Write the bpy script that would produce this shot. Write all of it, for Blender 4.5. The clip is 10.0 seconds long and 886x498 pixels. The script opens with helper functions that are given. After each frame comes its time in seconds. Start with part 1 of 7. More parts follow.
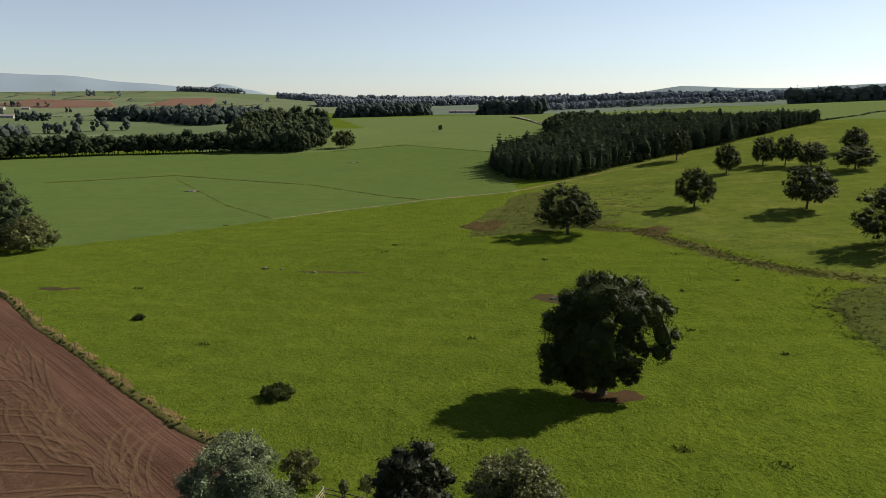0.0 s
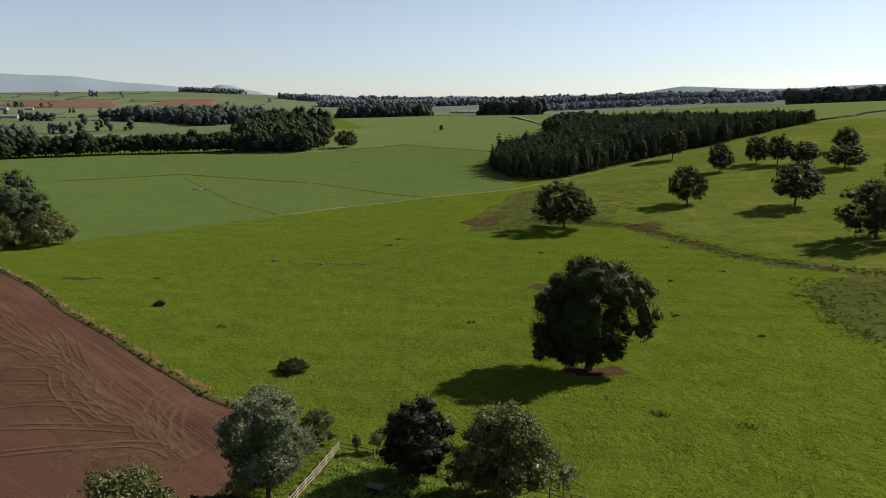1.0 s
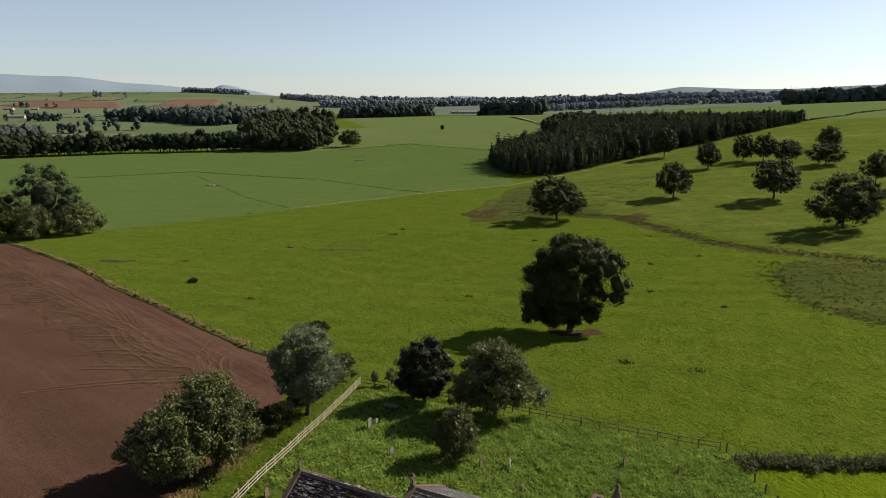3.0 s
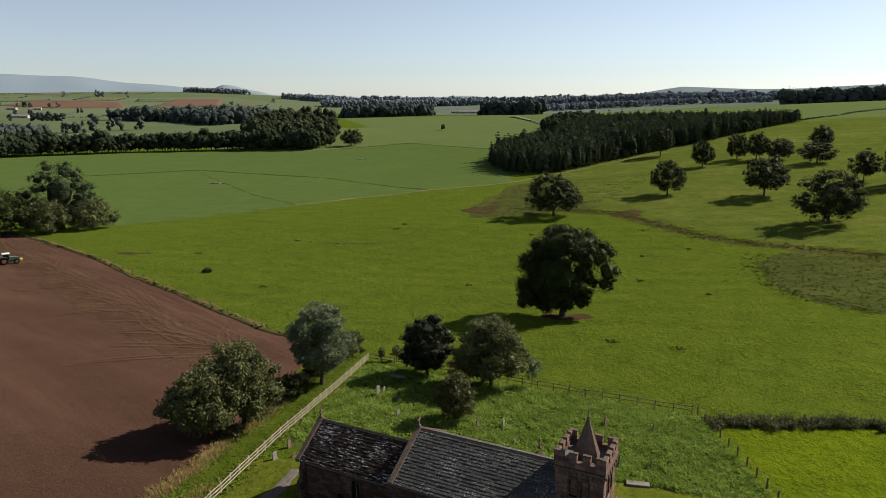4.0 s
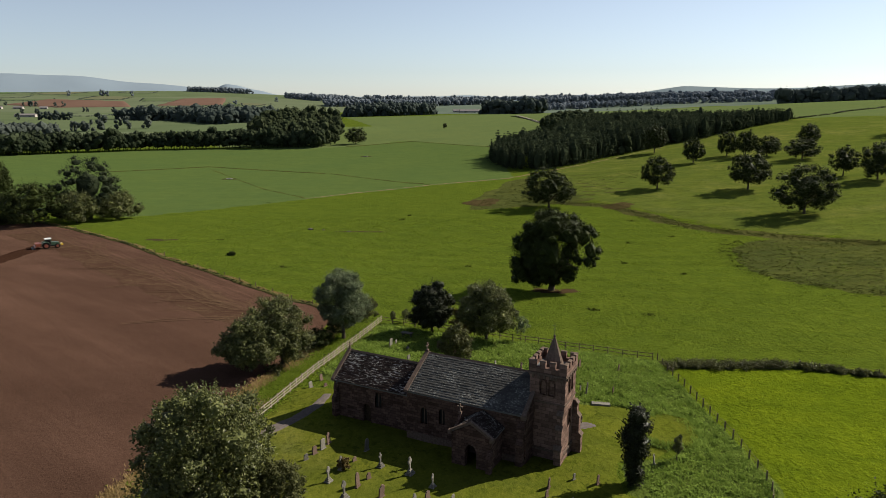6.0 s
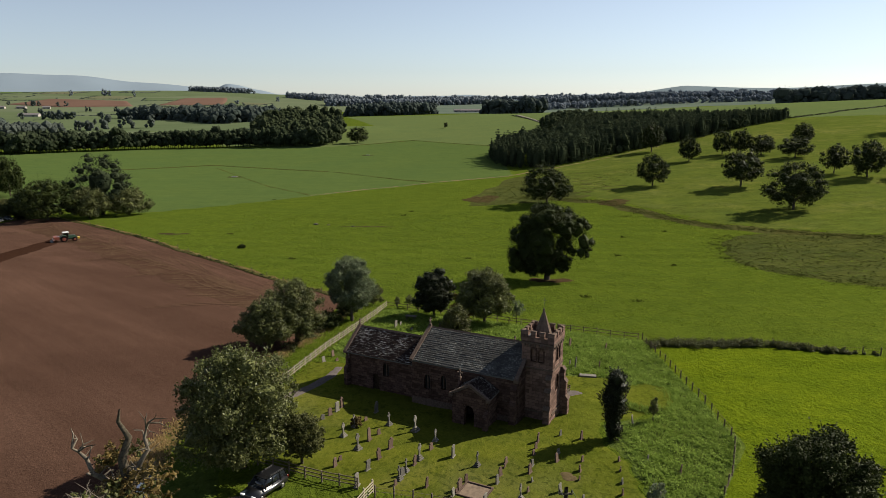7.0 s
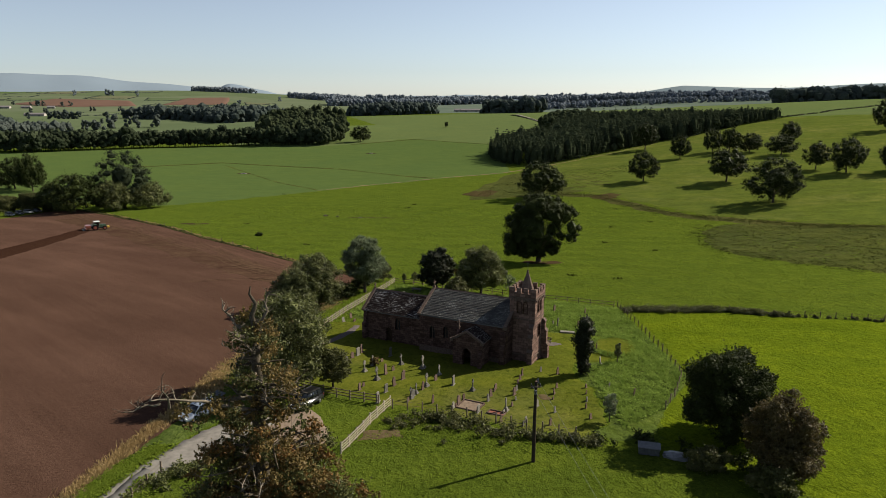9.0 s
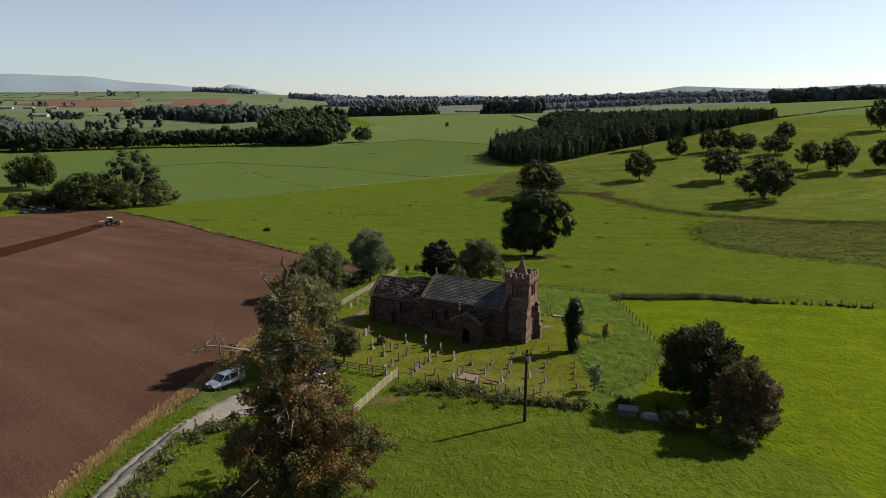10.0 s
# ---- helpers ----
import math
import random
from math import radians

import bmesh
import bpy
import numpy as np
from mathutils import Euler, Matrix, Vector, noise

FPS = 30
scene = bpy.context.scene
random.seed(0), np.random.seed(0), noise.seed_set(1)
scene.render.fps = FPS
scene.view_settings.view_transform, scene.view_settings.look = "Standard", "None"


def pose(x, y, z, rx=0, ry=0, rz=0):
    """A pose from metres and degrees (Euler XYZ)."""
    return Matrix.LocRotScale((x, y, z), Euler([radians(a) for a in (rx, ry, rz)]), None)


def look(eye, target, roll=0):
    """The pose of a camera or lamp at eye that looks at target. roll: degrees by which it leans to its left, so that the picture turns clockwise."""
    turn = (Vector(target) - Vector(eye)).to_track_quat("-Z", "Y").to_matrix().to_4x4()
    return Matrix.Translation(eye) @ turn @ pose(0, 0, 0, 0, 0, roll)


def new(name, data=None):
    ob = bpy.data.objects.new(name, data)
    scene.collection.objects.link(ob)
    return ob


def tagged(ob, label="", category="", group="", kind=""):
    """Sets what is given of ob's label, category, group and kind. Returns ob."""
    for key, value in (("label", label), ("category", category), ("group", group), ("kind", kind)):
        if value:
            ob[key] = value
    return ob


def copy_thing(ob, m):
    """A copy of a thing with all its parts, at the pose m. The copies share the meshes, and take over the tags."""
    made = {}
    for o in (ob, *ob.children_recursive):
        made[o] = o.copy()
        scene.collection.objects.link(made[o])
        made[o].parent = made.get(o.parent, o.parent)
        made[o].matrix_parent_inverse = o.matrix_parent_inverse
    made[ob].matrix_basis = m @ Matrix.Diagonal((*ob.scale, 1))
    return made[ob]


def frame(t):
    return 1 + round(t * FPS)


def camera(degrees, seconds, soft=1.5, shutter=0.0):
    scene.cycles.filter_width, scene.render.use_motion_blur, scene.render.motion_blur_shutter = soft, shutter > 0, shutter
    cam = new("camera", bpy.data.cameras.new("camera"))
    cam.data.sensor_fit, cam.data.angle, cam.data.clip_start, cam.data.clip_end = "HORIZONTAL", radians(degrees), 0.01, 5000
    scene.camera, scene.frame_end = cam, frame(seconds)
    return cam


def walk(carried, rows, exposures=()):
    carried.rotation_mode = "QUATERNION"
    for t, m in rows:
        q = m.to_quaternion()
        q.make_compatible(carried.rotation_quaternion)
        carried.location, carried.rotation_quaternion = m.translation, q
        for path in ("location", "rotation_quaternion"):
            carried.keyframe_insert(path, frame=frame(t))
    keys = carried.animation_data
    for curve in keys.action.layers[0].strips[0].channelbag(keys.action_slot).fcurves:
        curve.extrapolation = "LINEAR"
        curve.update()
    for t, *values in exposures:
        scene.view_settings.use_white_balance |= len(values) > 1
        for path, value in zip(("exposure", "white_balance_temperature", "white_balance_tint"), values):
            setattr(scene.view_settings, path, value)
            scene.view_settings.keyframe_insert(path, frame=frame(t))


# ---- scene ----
cam = camera(66.0, 10.0, soft=0.7)
# seconds, place of the drone, yaw and pitch in degrees
ROWS = [
    (0.0, -0.000, -0.161, 36.000, 0.131, -12.484),
    (0.5, -0.014, -4.824, 35.987, 0.166, -12.467),
    (1.0, -0.027, -9.382, 35.974, 0.203, -12.444),
    (1.5, -0.039, -13.687, 35.962, 0.234, -12.424),
    (2.0, -0.052, -18.263, 35.950, 0.254, -12.412),
    (2.5, -0.065, -22.855, 35.937, 0.269, -12.409),
    (4.0, -0.104, -36.427, 35.900, 0.334, -12.423),
    (4.5, -0.116, -40.886, 35.888, 0.367, -12.435),
    (5.0, -0.129, -45.169, 35.876, 0.405, -12.449),
    (5.5, -0.141, -49.536, 35.864, 0.441, -12.464),
    (7.0, -0.178, -62.349, 35.829, 0.536, -12.506),
    (7.5, -0.190, -66.587, 35.817, 0.553, -12.519),
    (8.0, -0.202, -70.815, 35.805, 0.558, -12.526),
    (8.5, -0.214, -75.104, 35.794, 0.568, -12.527),
    (9.0, -0.226, -79.474, 35.781, 0.591, -12.517),
    (9.5, -0.238, -83.664, 35.770, 0.614, -12.497),
    (10.0, -0.250, -87.709, 35.759, 0.631, -12.468),
]
walk(cam, [(t, pose(x, y, z, 90 + pitch, 0.05, yaw)) for t, x, y, z, yaw, pitch in ROWS])
scene.view_settings.exposure = 0.93

# ---- light ----
SUN_AZ = radians(29.5)          # the sun stands to the right and ahead
SUN_EL = radians(34.5)
world = bpy.data.worlds.new("world")
scene.world = world
world.use_nodes = True
wt = world.node_tree
sky = wt.nodes.new("ShaderNodeTexSky")
sky.sky_type = "NISHITA"
sky.sun_disc = False
sky.sun_elevation = SUN_EL
sky.sun_rotation = math.pi / 2 - SUN_AZ
sky.air_density, sky.dust_density, sky.ozone_density = 0.85, 0.18, 4.2
haze = wt.nodes.new("ShaderNodeHueSaturation")          # thin milky air
haze.inputs["Saturation"].default_value = 0.60
wt.links.new(sky.outputs[0], haze.inputs["Color"])
wt.links.new(haze.outputs[0], wt.nodes["Background"].inputs[0])
wt.nodes["Background"].inputs[1].default_value = 0.059
sun_data = bpy.data.lights.new("sun", "SUN")
sun_data.energy, sun_data.angle, sun_data.color = 5.0, radians(0.55), (1.0, 0.92, 0.77)
sun = new("sun", sun_data)
sun_dir = Vector((math.cos(SUN_AZ) * math.cos(SUN_EL), math.sin(SUN_AZ) * math.cos(SUN_EL), math.sin(SUN_EL)))
sun.matrix_world = look(sun_dir * 300, (0, 0, 0))


# ---- materials ----
class Mat:
    """A principled material with a chain of noise-driven colours."""

    def __init__(self, name, rough=0.9, metal=0.0, spec=0.3):
        self.m = bpy.data.materials.new(name)
        self.m.use_nodes = True
        self.t = self.m.node_tree
        self.b = self.t.nodes["Principled BSDF"]
        self.b.inputs["Roughness"].default_value = rough
        self.b.inputs["Metallic"].default_value = metal
        self.b.inputs["Specular IOR Level"].default_value = spec
        self.coord = self.t.nodes.new("ShaderNodeTexCoord")

    def node(self, kind, **sets):
        n = self.t.nodes.new(kind)
        for k, v in sets.items():
            n.inputs[k].default_value = v
        return n

    def place(self, scale=(1, 1, 1), rot=0.0, world_space=True):
        mp = self.t.nodes.new("ShaderNodeMapping")
        mp.inputs["Scale"].default_value = scale
        mp.inputs["Rotation"].default_value = (0, 0, rot)
        if world_space:
            g = self.t.nodes.new("ShaderNodeNewGeometry")
            self.t.links.new(g.outputs["Position"], mp.inputs["Vector"])
        else:
            self.t.links.new(self.coord.outputs["Object"], mp.inputs["Vector"])
        return mp.outputs["Vector"]

    def grain(self, scale, rot):
        """World coordinates turned by rot, then stretched."""
        mp = self.t.nodes.new("ShaderNodeMapping")
        mp.inputs["Scale"].default_value = scale
        self.t.links.new(self.place((1, 1, 1), rot), mp.inputs["Vector"])
        return mp.outputs["Vector"]

    def noise(self, scale, detail=4, rough=0.55, vec=None, distort=0.0):
        n = self.node("ShaderNodeTexNoise", Scale=scale, Detail=detail, Roughness=rough, Distortion=distort)
        self.t.links.new(vec if vec else self.place(), n.inputs["Vector"])
        return n.outputs["Fac"]

    def ramp(self, fac, stops):
        r = self.t.nodes.new("ShaderNodeValToRGB")
        e = r.color_ramp.elements
        while len(e) < len(stops):
            e.new(0.5)
        for el, (p, c) in zip(e, stops):
            el.position, el.color = p, (*c, 1) if len(c) == 3 else c
        self.t.links.new(fac, r.inputs[0])
        return r.outputs["Color"]

    def grey(self, fac, lo, hi):
        return self.ramp(fac, [(lo, (0, 0, 0)), (hi, (1, 1, 1))])

    def mix(self, fac, a, b, mode="MIX"):
        m = self.t.nodes.new("ShaderNodeMix")
        m.data_type, m.blend_type = "RGBA", mode
        for sock, v in ((m.inputs[0], fac), (m.inputs[6], a), (m.inputs[7], b)):
            if isinstance(v, (int, float)):
                sock.default_value = v
            elif isinstance(v, tuple):
                sock.default_value = (*v, 1)
            else:
                self.t.links.new(v, sock)
        return m.outputs[2]

    def colour(self, c):
        if isinstance(c, tuple):
            self.b.inputs["Base Color"].default_value = (*c, 1)
        else:
            self.t.links.new(c, self.b.inputs["Base Color"])
        return self

    def bump(self, fac, strength=0.4, dist=0.05):
        n = self.node("ShaderNodeBump", Strength=strength, Distance=dist)
        self.t.links.new(fac, n.inputs["Height"])
        self.t.links.new(n.outputs["Normal"], self.b.inputs["Normal"])
        return self

    def random(self):
        return self.t.nodes.new("ShaderNodeObjectInfo").outputs["Random"]

    def island(self):
        return self.t.nodes.new("ShaderNodeNewGeometry").outputs["Random Per Island"]


def simple(name, c, rough=0.8, metal=0.0, var=0.25, scale=6.0, bump=0.0):
    k = Mat(name, rough, metal, spec=0.0 if rough > 0.7 else 0.35)
    c = tuple(v * 0.76 for v in c)
    d = tuple(v * (1 - var) for v in c)
    u = tuple(min(1, v * (1 + var)) for v in c)
    n = k.noise(scale, 5, 0.6)
    k.colour(k.ramp(n, [(0.3, d), (0.7, u)]))
    if bump:
        k.bump(n, bump, 0.02)
    return k.m


def grass_mat(name, dark, mid, light, dry=None, bump=0.6, tone=0.68, fleck=0.8, blue=1.5, sheen=0.10, gloss=0.036, depth=0.35):
    dark, mid, light = ((c[0] * tone * 1.10, c[1] * tone, c[2] * tone * blue) for c in (dark, mid, light))
    k = Mat(name, 1.0, spec=0.0)
    big = k.noise(0.03, 4, 0.6)
    med = k.noise(0.35, 5, 0.65, k.place((1, 0.55, 1), 0.25))
    fine = k.noise(2.2, 6, 0.72, k.place((1, 0.6, 1), 0.45), 0.6)
    tuss = k.noise(0.9, 4, 0.6, k.place((1, 0.7, 1), 0.3), 0.8)
    c = k.ramp(k.mix(0.45, fine, tuss), [(0.34, dark), (0.5, mid), (0.66, light)])
    c = k.mix(k.grey(med, 0.35, 0.7), c, k.ramp(fine, [(0.25, mid), (0.7, light)]))
    if dry:
        c = k.mix(k.mix(1.0, k.grey(big, 0.5, 0.72), k.grey(med, 0.3, 0.6), "MULTIPLY"), c, dry)
    # dark tussocks that gather in places, pale tips, wide dull patches and undulation bands
    dk = k.noise(1.5, 6, 0.72, k.place((1, 0.8, 1), -0.3), 0.5)
    pl = k.noise(4.2, 5, 0.75, k.place((1, 0.7, 1), 0.1))
    gather = k.noise(0.12, 3, 0.6, k.place((0.7, 1, 1), 0.4))
    wide = k.noise(0.22, 5, 0.65, k.place((0.6, 1, 1), 0.1), 0.4)
    band = k.noise(0.11, 4, 0.6, k.place((0.3, 1, 1), 0.15))
    # tussock shade, sunlit tips and the swells' shading put into the colour by noise
    spots = k.mix(1.0, k.grey(dk, 0.51, 0.60), k.grey(gather, 0.32, 0.58), "MULTIPLY")
    c = k.mix(spots, c, k.mix(fleck, c, k.mix(1.0, c, (0.33, 0.39, 0.48), "MULTIPLY")))
    c = k.mix(k.grey(pl, 0.56, 0.68), c, k.mix(fleck, c, k.mix(1.0, c, (1.75, 1.6, 1.6), "MULTIPLY")))
    c = k.mix(k.grey(wide, 0.40, 0.60), c, k.mix(fleck, c, k.mix(1.0, c, (0.66, 0.73, 0.86), "MULTIPLY")))
    c = k.mix(k.grey(band, 0.45, 0.65), c, k.mix(fleck, c, k.mix(1.0, c, (0.86, 0.86, 0.90), "MULTIPLY")))
    k.colour(k.mix(k.grey(big, 0.3, 0.75), c, k.mix(1.0, c, (1.16, 1.08, 1.0), "MULTIPLY")))
    k.b.inputs["Sheen Weight"].default_value, k.b.inputs["Sheen Roughness"].default_value = sheen, 0.45
    k.b.inputs["Sheen Tint"].default_value = (*(min(1, v * 6) for v in mid), 1)
    k.bump(k.mix(0.6, fine, tuss), bump, depth)
    # green gloss of the blades against the sun
    gl = k.node("ShaderNodeBsdfGlossy", Roughness=0.62, Color=(0.46, 0.62, 0.05, 1))
    k.t.links.new(k.b.inputs["Normal"].links[0].from_socket, gl.inputs["Normal"])
    mx = k.node("ShaderNodeMixShader", Fac=gloss)
    k.t.links.new(k.b.outputs[0], mx.inputs[1])
    k.t.links.new(gl.outputs[0], mx.inputs[2])
    k.t.links.new(mx.outputs[0], k.t.nodes["Material Output"].inputs["Surface"])
    return k.m


M_MEADOW = grass_mat("meadow_grass", (0.027, 0.045, 0.0045), (0.054, 0.083, 0.0075), (0.090, 0.123, 0.013), tone=0.49, fleck=1.0, blue=1.4, bump=1.0, sheen=0.36, depth=0.75)
M_PASTURE = grass_mat("right_pasture_grass", (0.042, 0.068, 0.004), (0.072, 0.108, 0.006), (0.105, 0.142, 0.010), tone=0.53, blue=0.85, bump=1.0, fleck=1.0, sheen=0.28, depth=0.7)
M_LAWN = grass_mat("mown_grass", (0.045, 0.060, 0.008), (0.070, 0.088, 0.012), (0.098, 0.112, 0.020), (0.10, 0.095, 0.03), bump=0.5, fleck=0.8, tone=0.70, blue=0.9, gloss=0.025)
M_ROUGH = grass_mat("rank_grass", (0.026, 0.046, 0.006), (0.055, 0.088, 0.012), (0.10, 0.135, 0.028), bump=1.0, fleck=1.0, tone=0.55)
M_CROP = grass_mat("smooth_pasture", (0.052, 0.088, 0.020), (0.061, 0.100, 0.023), (0.070, 0.112, 0.027), bump=0.1, fleck=0.4, tone=0.72, blue=1.25, sheen=0.08, gloss=0.01)
# the next two greens are paled to put distance haze into the colour
M_HAZED_HILL = grass_mat("hazed_hill_pasture", (0.066, 0.100, 0.030), (0.078, 0.114, 0.034), (0.090, 0.128, 0.040), bump=0.1, fleck=0.3, tone=0.74, blue=1.2, sheen=0.08, gloss=0.01)
M_HAZED_PARK = grass_mat("park_grass", (0.042, 0.062, 0.009), (0.072, 0.100, 0.014), (0.105, 0.134, 0.022), (0.10, 0.10, 0.028), tone=0.62, blue=1.3, fleck=1.0, sheen=0.12, gloss=0.02)
M_DRY = grass_mat("dry_grass", (0.07, 0.055, 0.02), (0.16, 0.12, 0.05), (0.25, 0.19, 0.09), bump=0.9)
M_REED = grass_mat("rushes", (0.034, 0.048, 0.008), (0.060, 0.076, 0.013), (0.092, 0.104, 0.024), bump=1.0, tone=0.60, fleck=1.0, gloss=0.012)


M_DITCH = grass_mat("ditch_growth", (0.026, 0.028, 0.008), (0.052, 0.050, 0.014), (0.082, 0.074, 0.026), bump=1.0)


def soil_mat(name="ploughed_soil", drills=1.4, deep=0.955):
    k = Mat(name, 1.0, spec=0.0)
    drill = k.noise(1.0, 3, 0.6, k.grain((0.025, drills, 1), radians(45)))
    fine = k.noise(5.0, 5, 0.75)
    big = k.noise(0.05, 3, 0.5)
    c = k.ramp(fine, [(0.3, (0.020, 0.0106, 0.0071)), (0.7, (0.061, 0.0334, 0.0231))])
    c = k.mix(k.grey(drill, 0.42, 0.58), k.mix(1.0, c, (deep, deep, deep), "MULTIPLY"), k.mix(1.0, c, (2 - deep, 2 - deep, 2 - deep), "MULTIPLY"))
    c = k.mix(k.grey(big, 0.35, 0.7), c, k.mix(1.0, c, (1.28, 1.3, 1.32), "MULTIPLY"))
    swath = k.noise(1.0, 3, 0.5, k.grain((0.006, 0.13, 1), radians(38)))
    c = k.mix(k.grey(swath, 0.42, 0.60), k.mix(1.0, c, (0.84, 0.83, 0.82), "MULTIPLY"), k.mix(1.0, c, (1.12, 1.12, 1.12), "MULTIPLY"))
    k.b.inputs["Sheen Weight"].default_value, k.b.inputs["Sheen Roughness"].default_value = 0.12, 0.5
    k.b.inputs["Sheen Tint"].default_value = (0.45, 0.27, 0.20, 1)
    clod = k.noise(9.0, 3, 0.6)
    c = k.mix(k.grey(clod, 0.66, 0.72), c, k.mix(1.0, c, (1.6, 1.6, 1.6), "MULTIPLY"))
    return k.colour(c).bump(k.mix(0.25, fine, drill), 0.9, 0.20).m


M_SOIL = soil_mat()
M_DRILLED = soil_mat("drilled_soil", 4.6, 0.68)
M_STRAW = simple("straw_scraps", (0.112, 0.070, 0.043), var=0.4, scale=4)
M_FRESH = simple("fresh_soil", (0.036, 0.018, 0.012), var=0.3, scale=3, bump=0.6)


def leaf_mat(name, dark, light, trans=0.22, rough=0.5, spec=0.12, clump=0.5, mixed=0.5):
    dark, light = ((c[0] * 0.78, c[1] * 0.78, c[2] * 0.9) for c in (dark, light))
    k = Mat(name, rough, spec=spec)
    r = k.island()
    n = k.noise(clump, 3)
    c = k.mix(mixed, k.ramp(r, [(0.0, dark), (1.0, light)]), k.ramp(n, [(0.3, dark), (0.7, light)]))
    k.colour(c)
    tr = k.t.nodes.new("ShaderNodeBsdfTranslucent")
    k.t.links.new(c, tr.inputs["Color"])
    mx = k.t.nodes.new("ShaderNodeMixShader")
    mx.inputs[0].default_value = trans
    k.t.links.new(k.b.outputs[0], mx.inputs[1])
    k.t.links.new(tr.outputs[0], mx.inputs[2])
    k.t.links.new(mx.outputs[0], k.t.nodes["Material Output"].inputs["Surface"])
    return k.m


L_OAK = leaf_mat("oak_leaves", (0.015, 0.021, 0.005), (0.056, 0.071, 0.016), 0.10, 0.55, 0.05)
# pine greens lightened and blued so that the colour carries distance haze
L_PINE = leaf_mat("hazed_pine_needles", (0.022, 0.032, 0.016), (0.072, 0.088, 0.042), 0.28, 0.8, 0.0, 0.10, 0.65)
L_YEW = leaf_mat("yew_needles", (0.009, 0.012, 0.004), (0.028, 0.034, 0.010), 0.08)
# pale leaf tones of whitebeam and ash also put glints into the colour
L_SILVER = leaf_mat("whitebeam_leaves", (0.024, 0.034, 0.012), (0.25, 0.30, 0.135), 0.25, 0.45, 0.2, 0.5, 0.25)
L_ASH = leaf_mat("ash_leaves", (0.026, 0.033, 0.008), (0.20, 0.215, 0.060), 0.30, 0.45, 0.2, 0.5, 0.3)
L_BRONZE = leaf_mat("turning_leaves", (0.055, 0.044, 0.013), (0.26, 0.18, 0.052), 0.3)
L_OLIVE = leaf_mat("hawthorn_leaves", (0.036, 0.040, 0.010), (0.15, 0.155, 0.046), 0.28)
L_RUST = leaf_mat("chestnut_leaves", (0.10, 0.055, 0.014), (0.34, 0.17, 0.045))
L_GRASS = leaf_mat("tuft_blades", (0.12, 0.175, 0.016), (0.23, 0.30, 0.034), 0.6, 0.95, 0.0)
L_RUSH = leaf_mat("rush_blades", (0.035, 0.046, 0.008), (0.10, 0.112, 0.026), 0.2, 0.9, 0.0)
L_STRAW = leaf_mat("dry_blades", (0.24, 0.165, 0.065), (0.52, 0.38, 0.16), 0.35, 0.95, 0.0)
L_BROWN = leaf_mat("dull_bronze_leaves", (0.042, 0.038, 0.013), (0.16, 0.12, 0.04), 0.3)
M_BARK = simple("bark", (0.09, 0.075, 0.055), var=0.5, scale=9, bump=0.6)
M_DEADWOOD = simple("dead_wood", (0.16, 0.135, 0.105), var=0.35, scale=8, bump=0.4)
# ---- terrain ----
HILLS = [(0, 0, 70, -3.12), (60, 60, 60, -0.17), (-60, 60, 70, 0.56), (0, 110, 60, -1.49), (90, 150, 70, -4.75), (-60, 160, 80, -0.72),
         (-130, 200, 110, -2.21), (150, 230, 90, -0.37), (0, 300, 130, -0.52), (-150, 380, 160, -2.89), (150, 400, 130, -6.72), (280, 420, 160, 14.27),
         (-280, 600, 260, -5.5), (0, 650, 220, -4.61), (300, 650, 220, -2.47), (700, 800, 350, 36.52), (0, 1100, 350, 9.66),
         (-400, 1000, 350, -9.18), (0, -90, 90, 6.7), (-120, 0, 100, 5.73), (130, 0, 100, 3.17), (-195, 790, 60, 13.0)]
FAR_HILLS = [(-1000, 2700, 420, 45.0), (-1900, 2500, 500, 42.0), (-200, 3000, 500, 10.0), (900, 2600, 500, 26.0), (2100, 2400, 600, 40.0), (1500, 1200, 400, 20.0)]


def H(x, y):
    """The height of the ground."""
    x, y = np.asarray(x, float), np.asarray(y, float)
    z = np.full(np.broadcast(x, y).shape, -3.27)
    for cx, cy, s, a in HILLS + FAR_HILLS:
        z = z + a * np.exp(-((x - cx) ** 2 + (y - cy) ** 2) / (2 * s * s))
    d = np.hypot(x, y)
    return z + 22 * np.clip((d - 1400) / 3000, 0, 1) ** 1.2


def h(x, y):
    return float(H(x, y))


def mesh_np(name, verts, faces, mats=(), smooth=False, idx=None):
    """A mesh from arrays: verts (n, 3), faces (m, k) of one size."""
    me = bpy.data.meshes.new(name)
    verts, faces = np.asarray(verts, np.float32), np.asarray(faces, np.int32)
    m, k = faces.shape
    me.vertices.add(len(verts))
    me.vertices.foreach_set("co", verts.ravel())
    me.loops.add(m * k)
    me.loops.foreach_set("vertex_index", faces.ravel())
    me.polygons.add(m)
    me.polygons.foreach_set("loop_start", np.arange(0, m * k, k, dtype=np.int32))
    if idx is not None:
        me.polygons.foreach_set("material_index", np.asarray(idx, np.int32))
    me.polygons.foreach_set("use_smooth", np.full(m, smooth))
    for mt in mats:
        me.materials.append(mt)
    me.update(calc_edges=True)
    me.validate()
    return me


def grid_mesh(name, xs, ys, fz, mat):
    X, Y = np.meshgrid(xs, ys)
    V = np.stack([X, Y, fz(X, Y)], -1).reshape(-1, 3)
    nx, ny = len(xs), len(ys)
    i = (np.arange(ny - 1)[:, None] * nx + np.arange(nx - 1)[None]).ravel()
    return mesh_np(name, V, np.stack([i, i + 1, i + nx + 1, i + nx], -1), [mat], True)


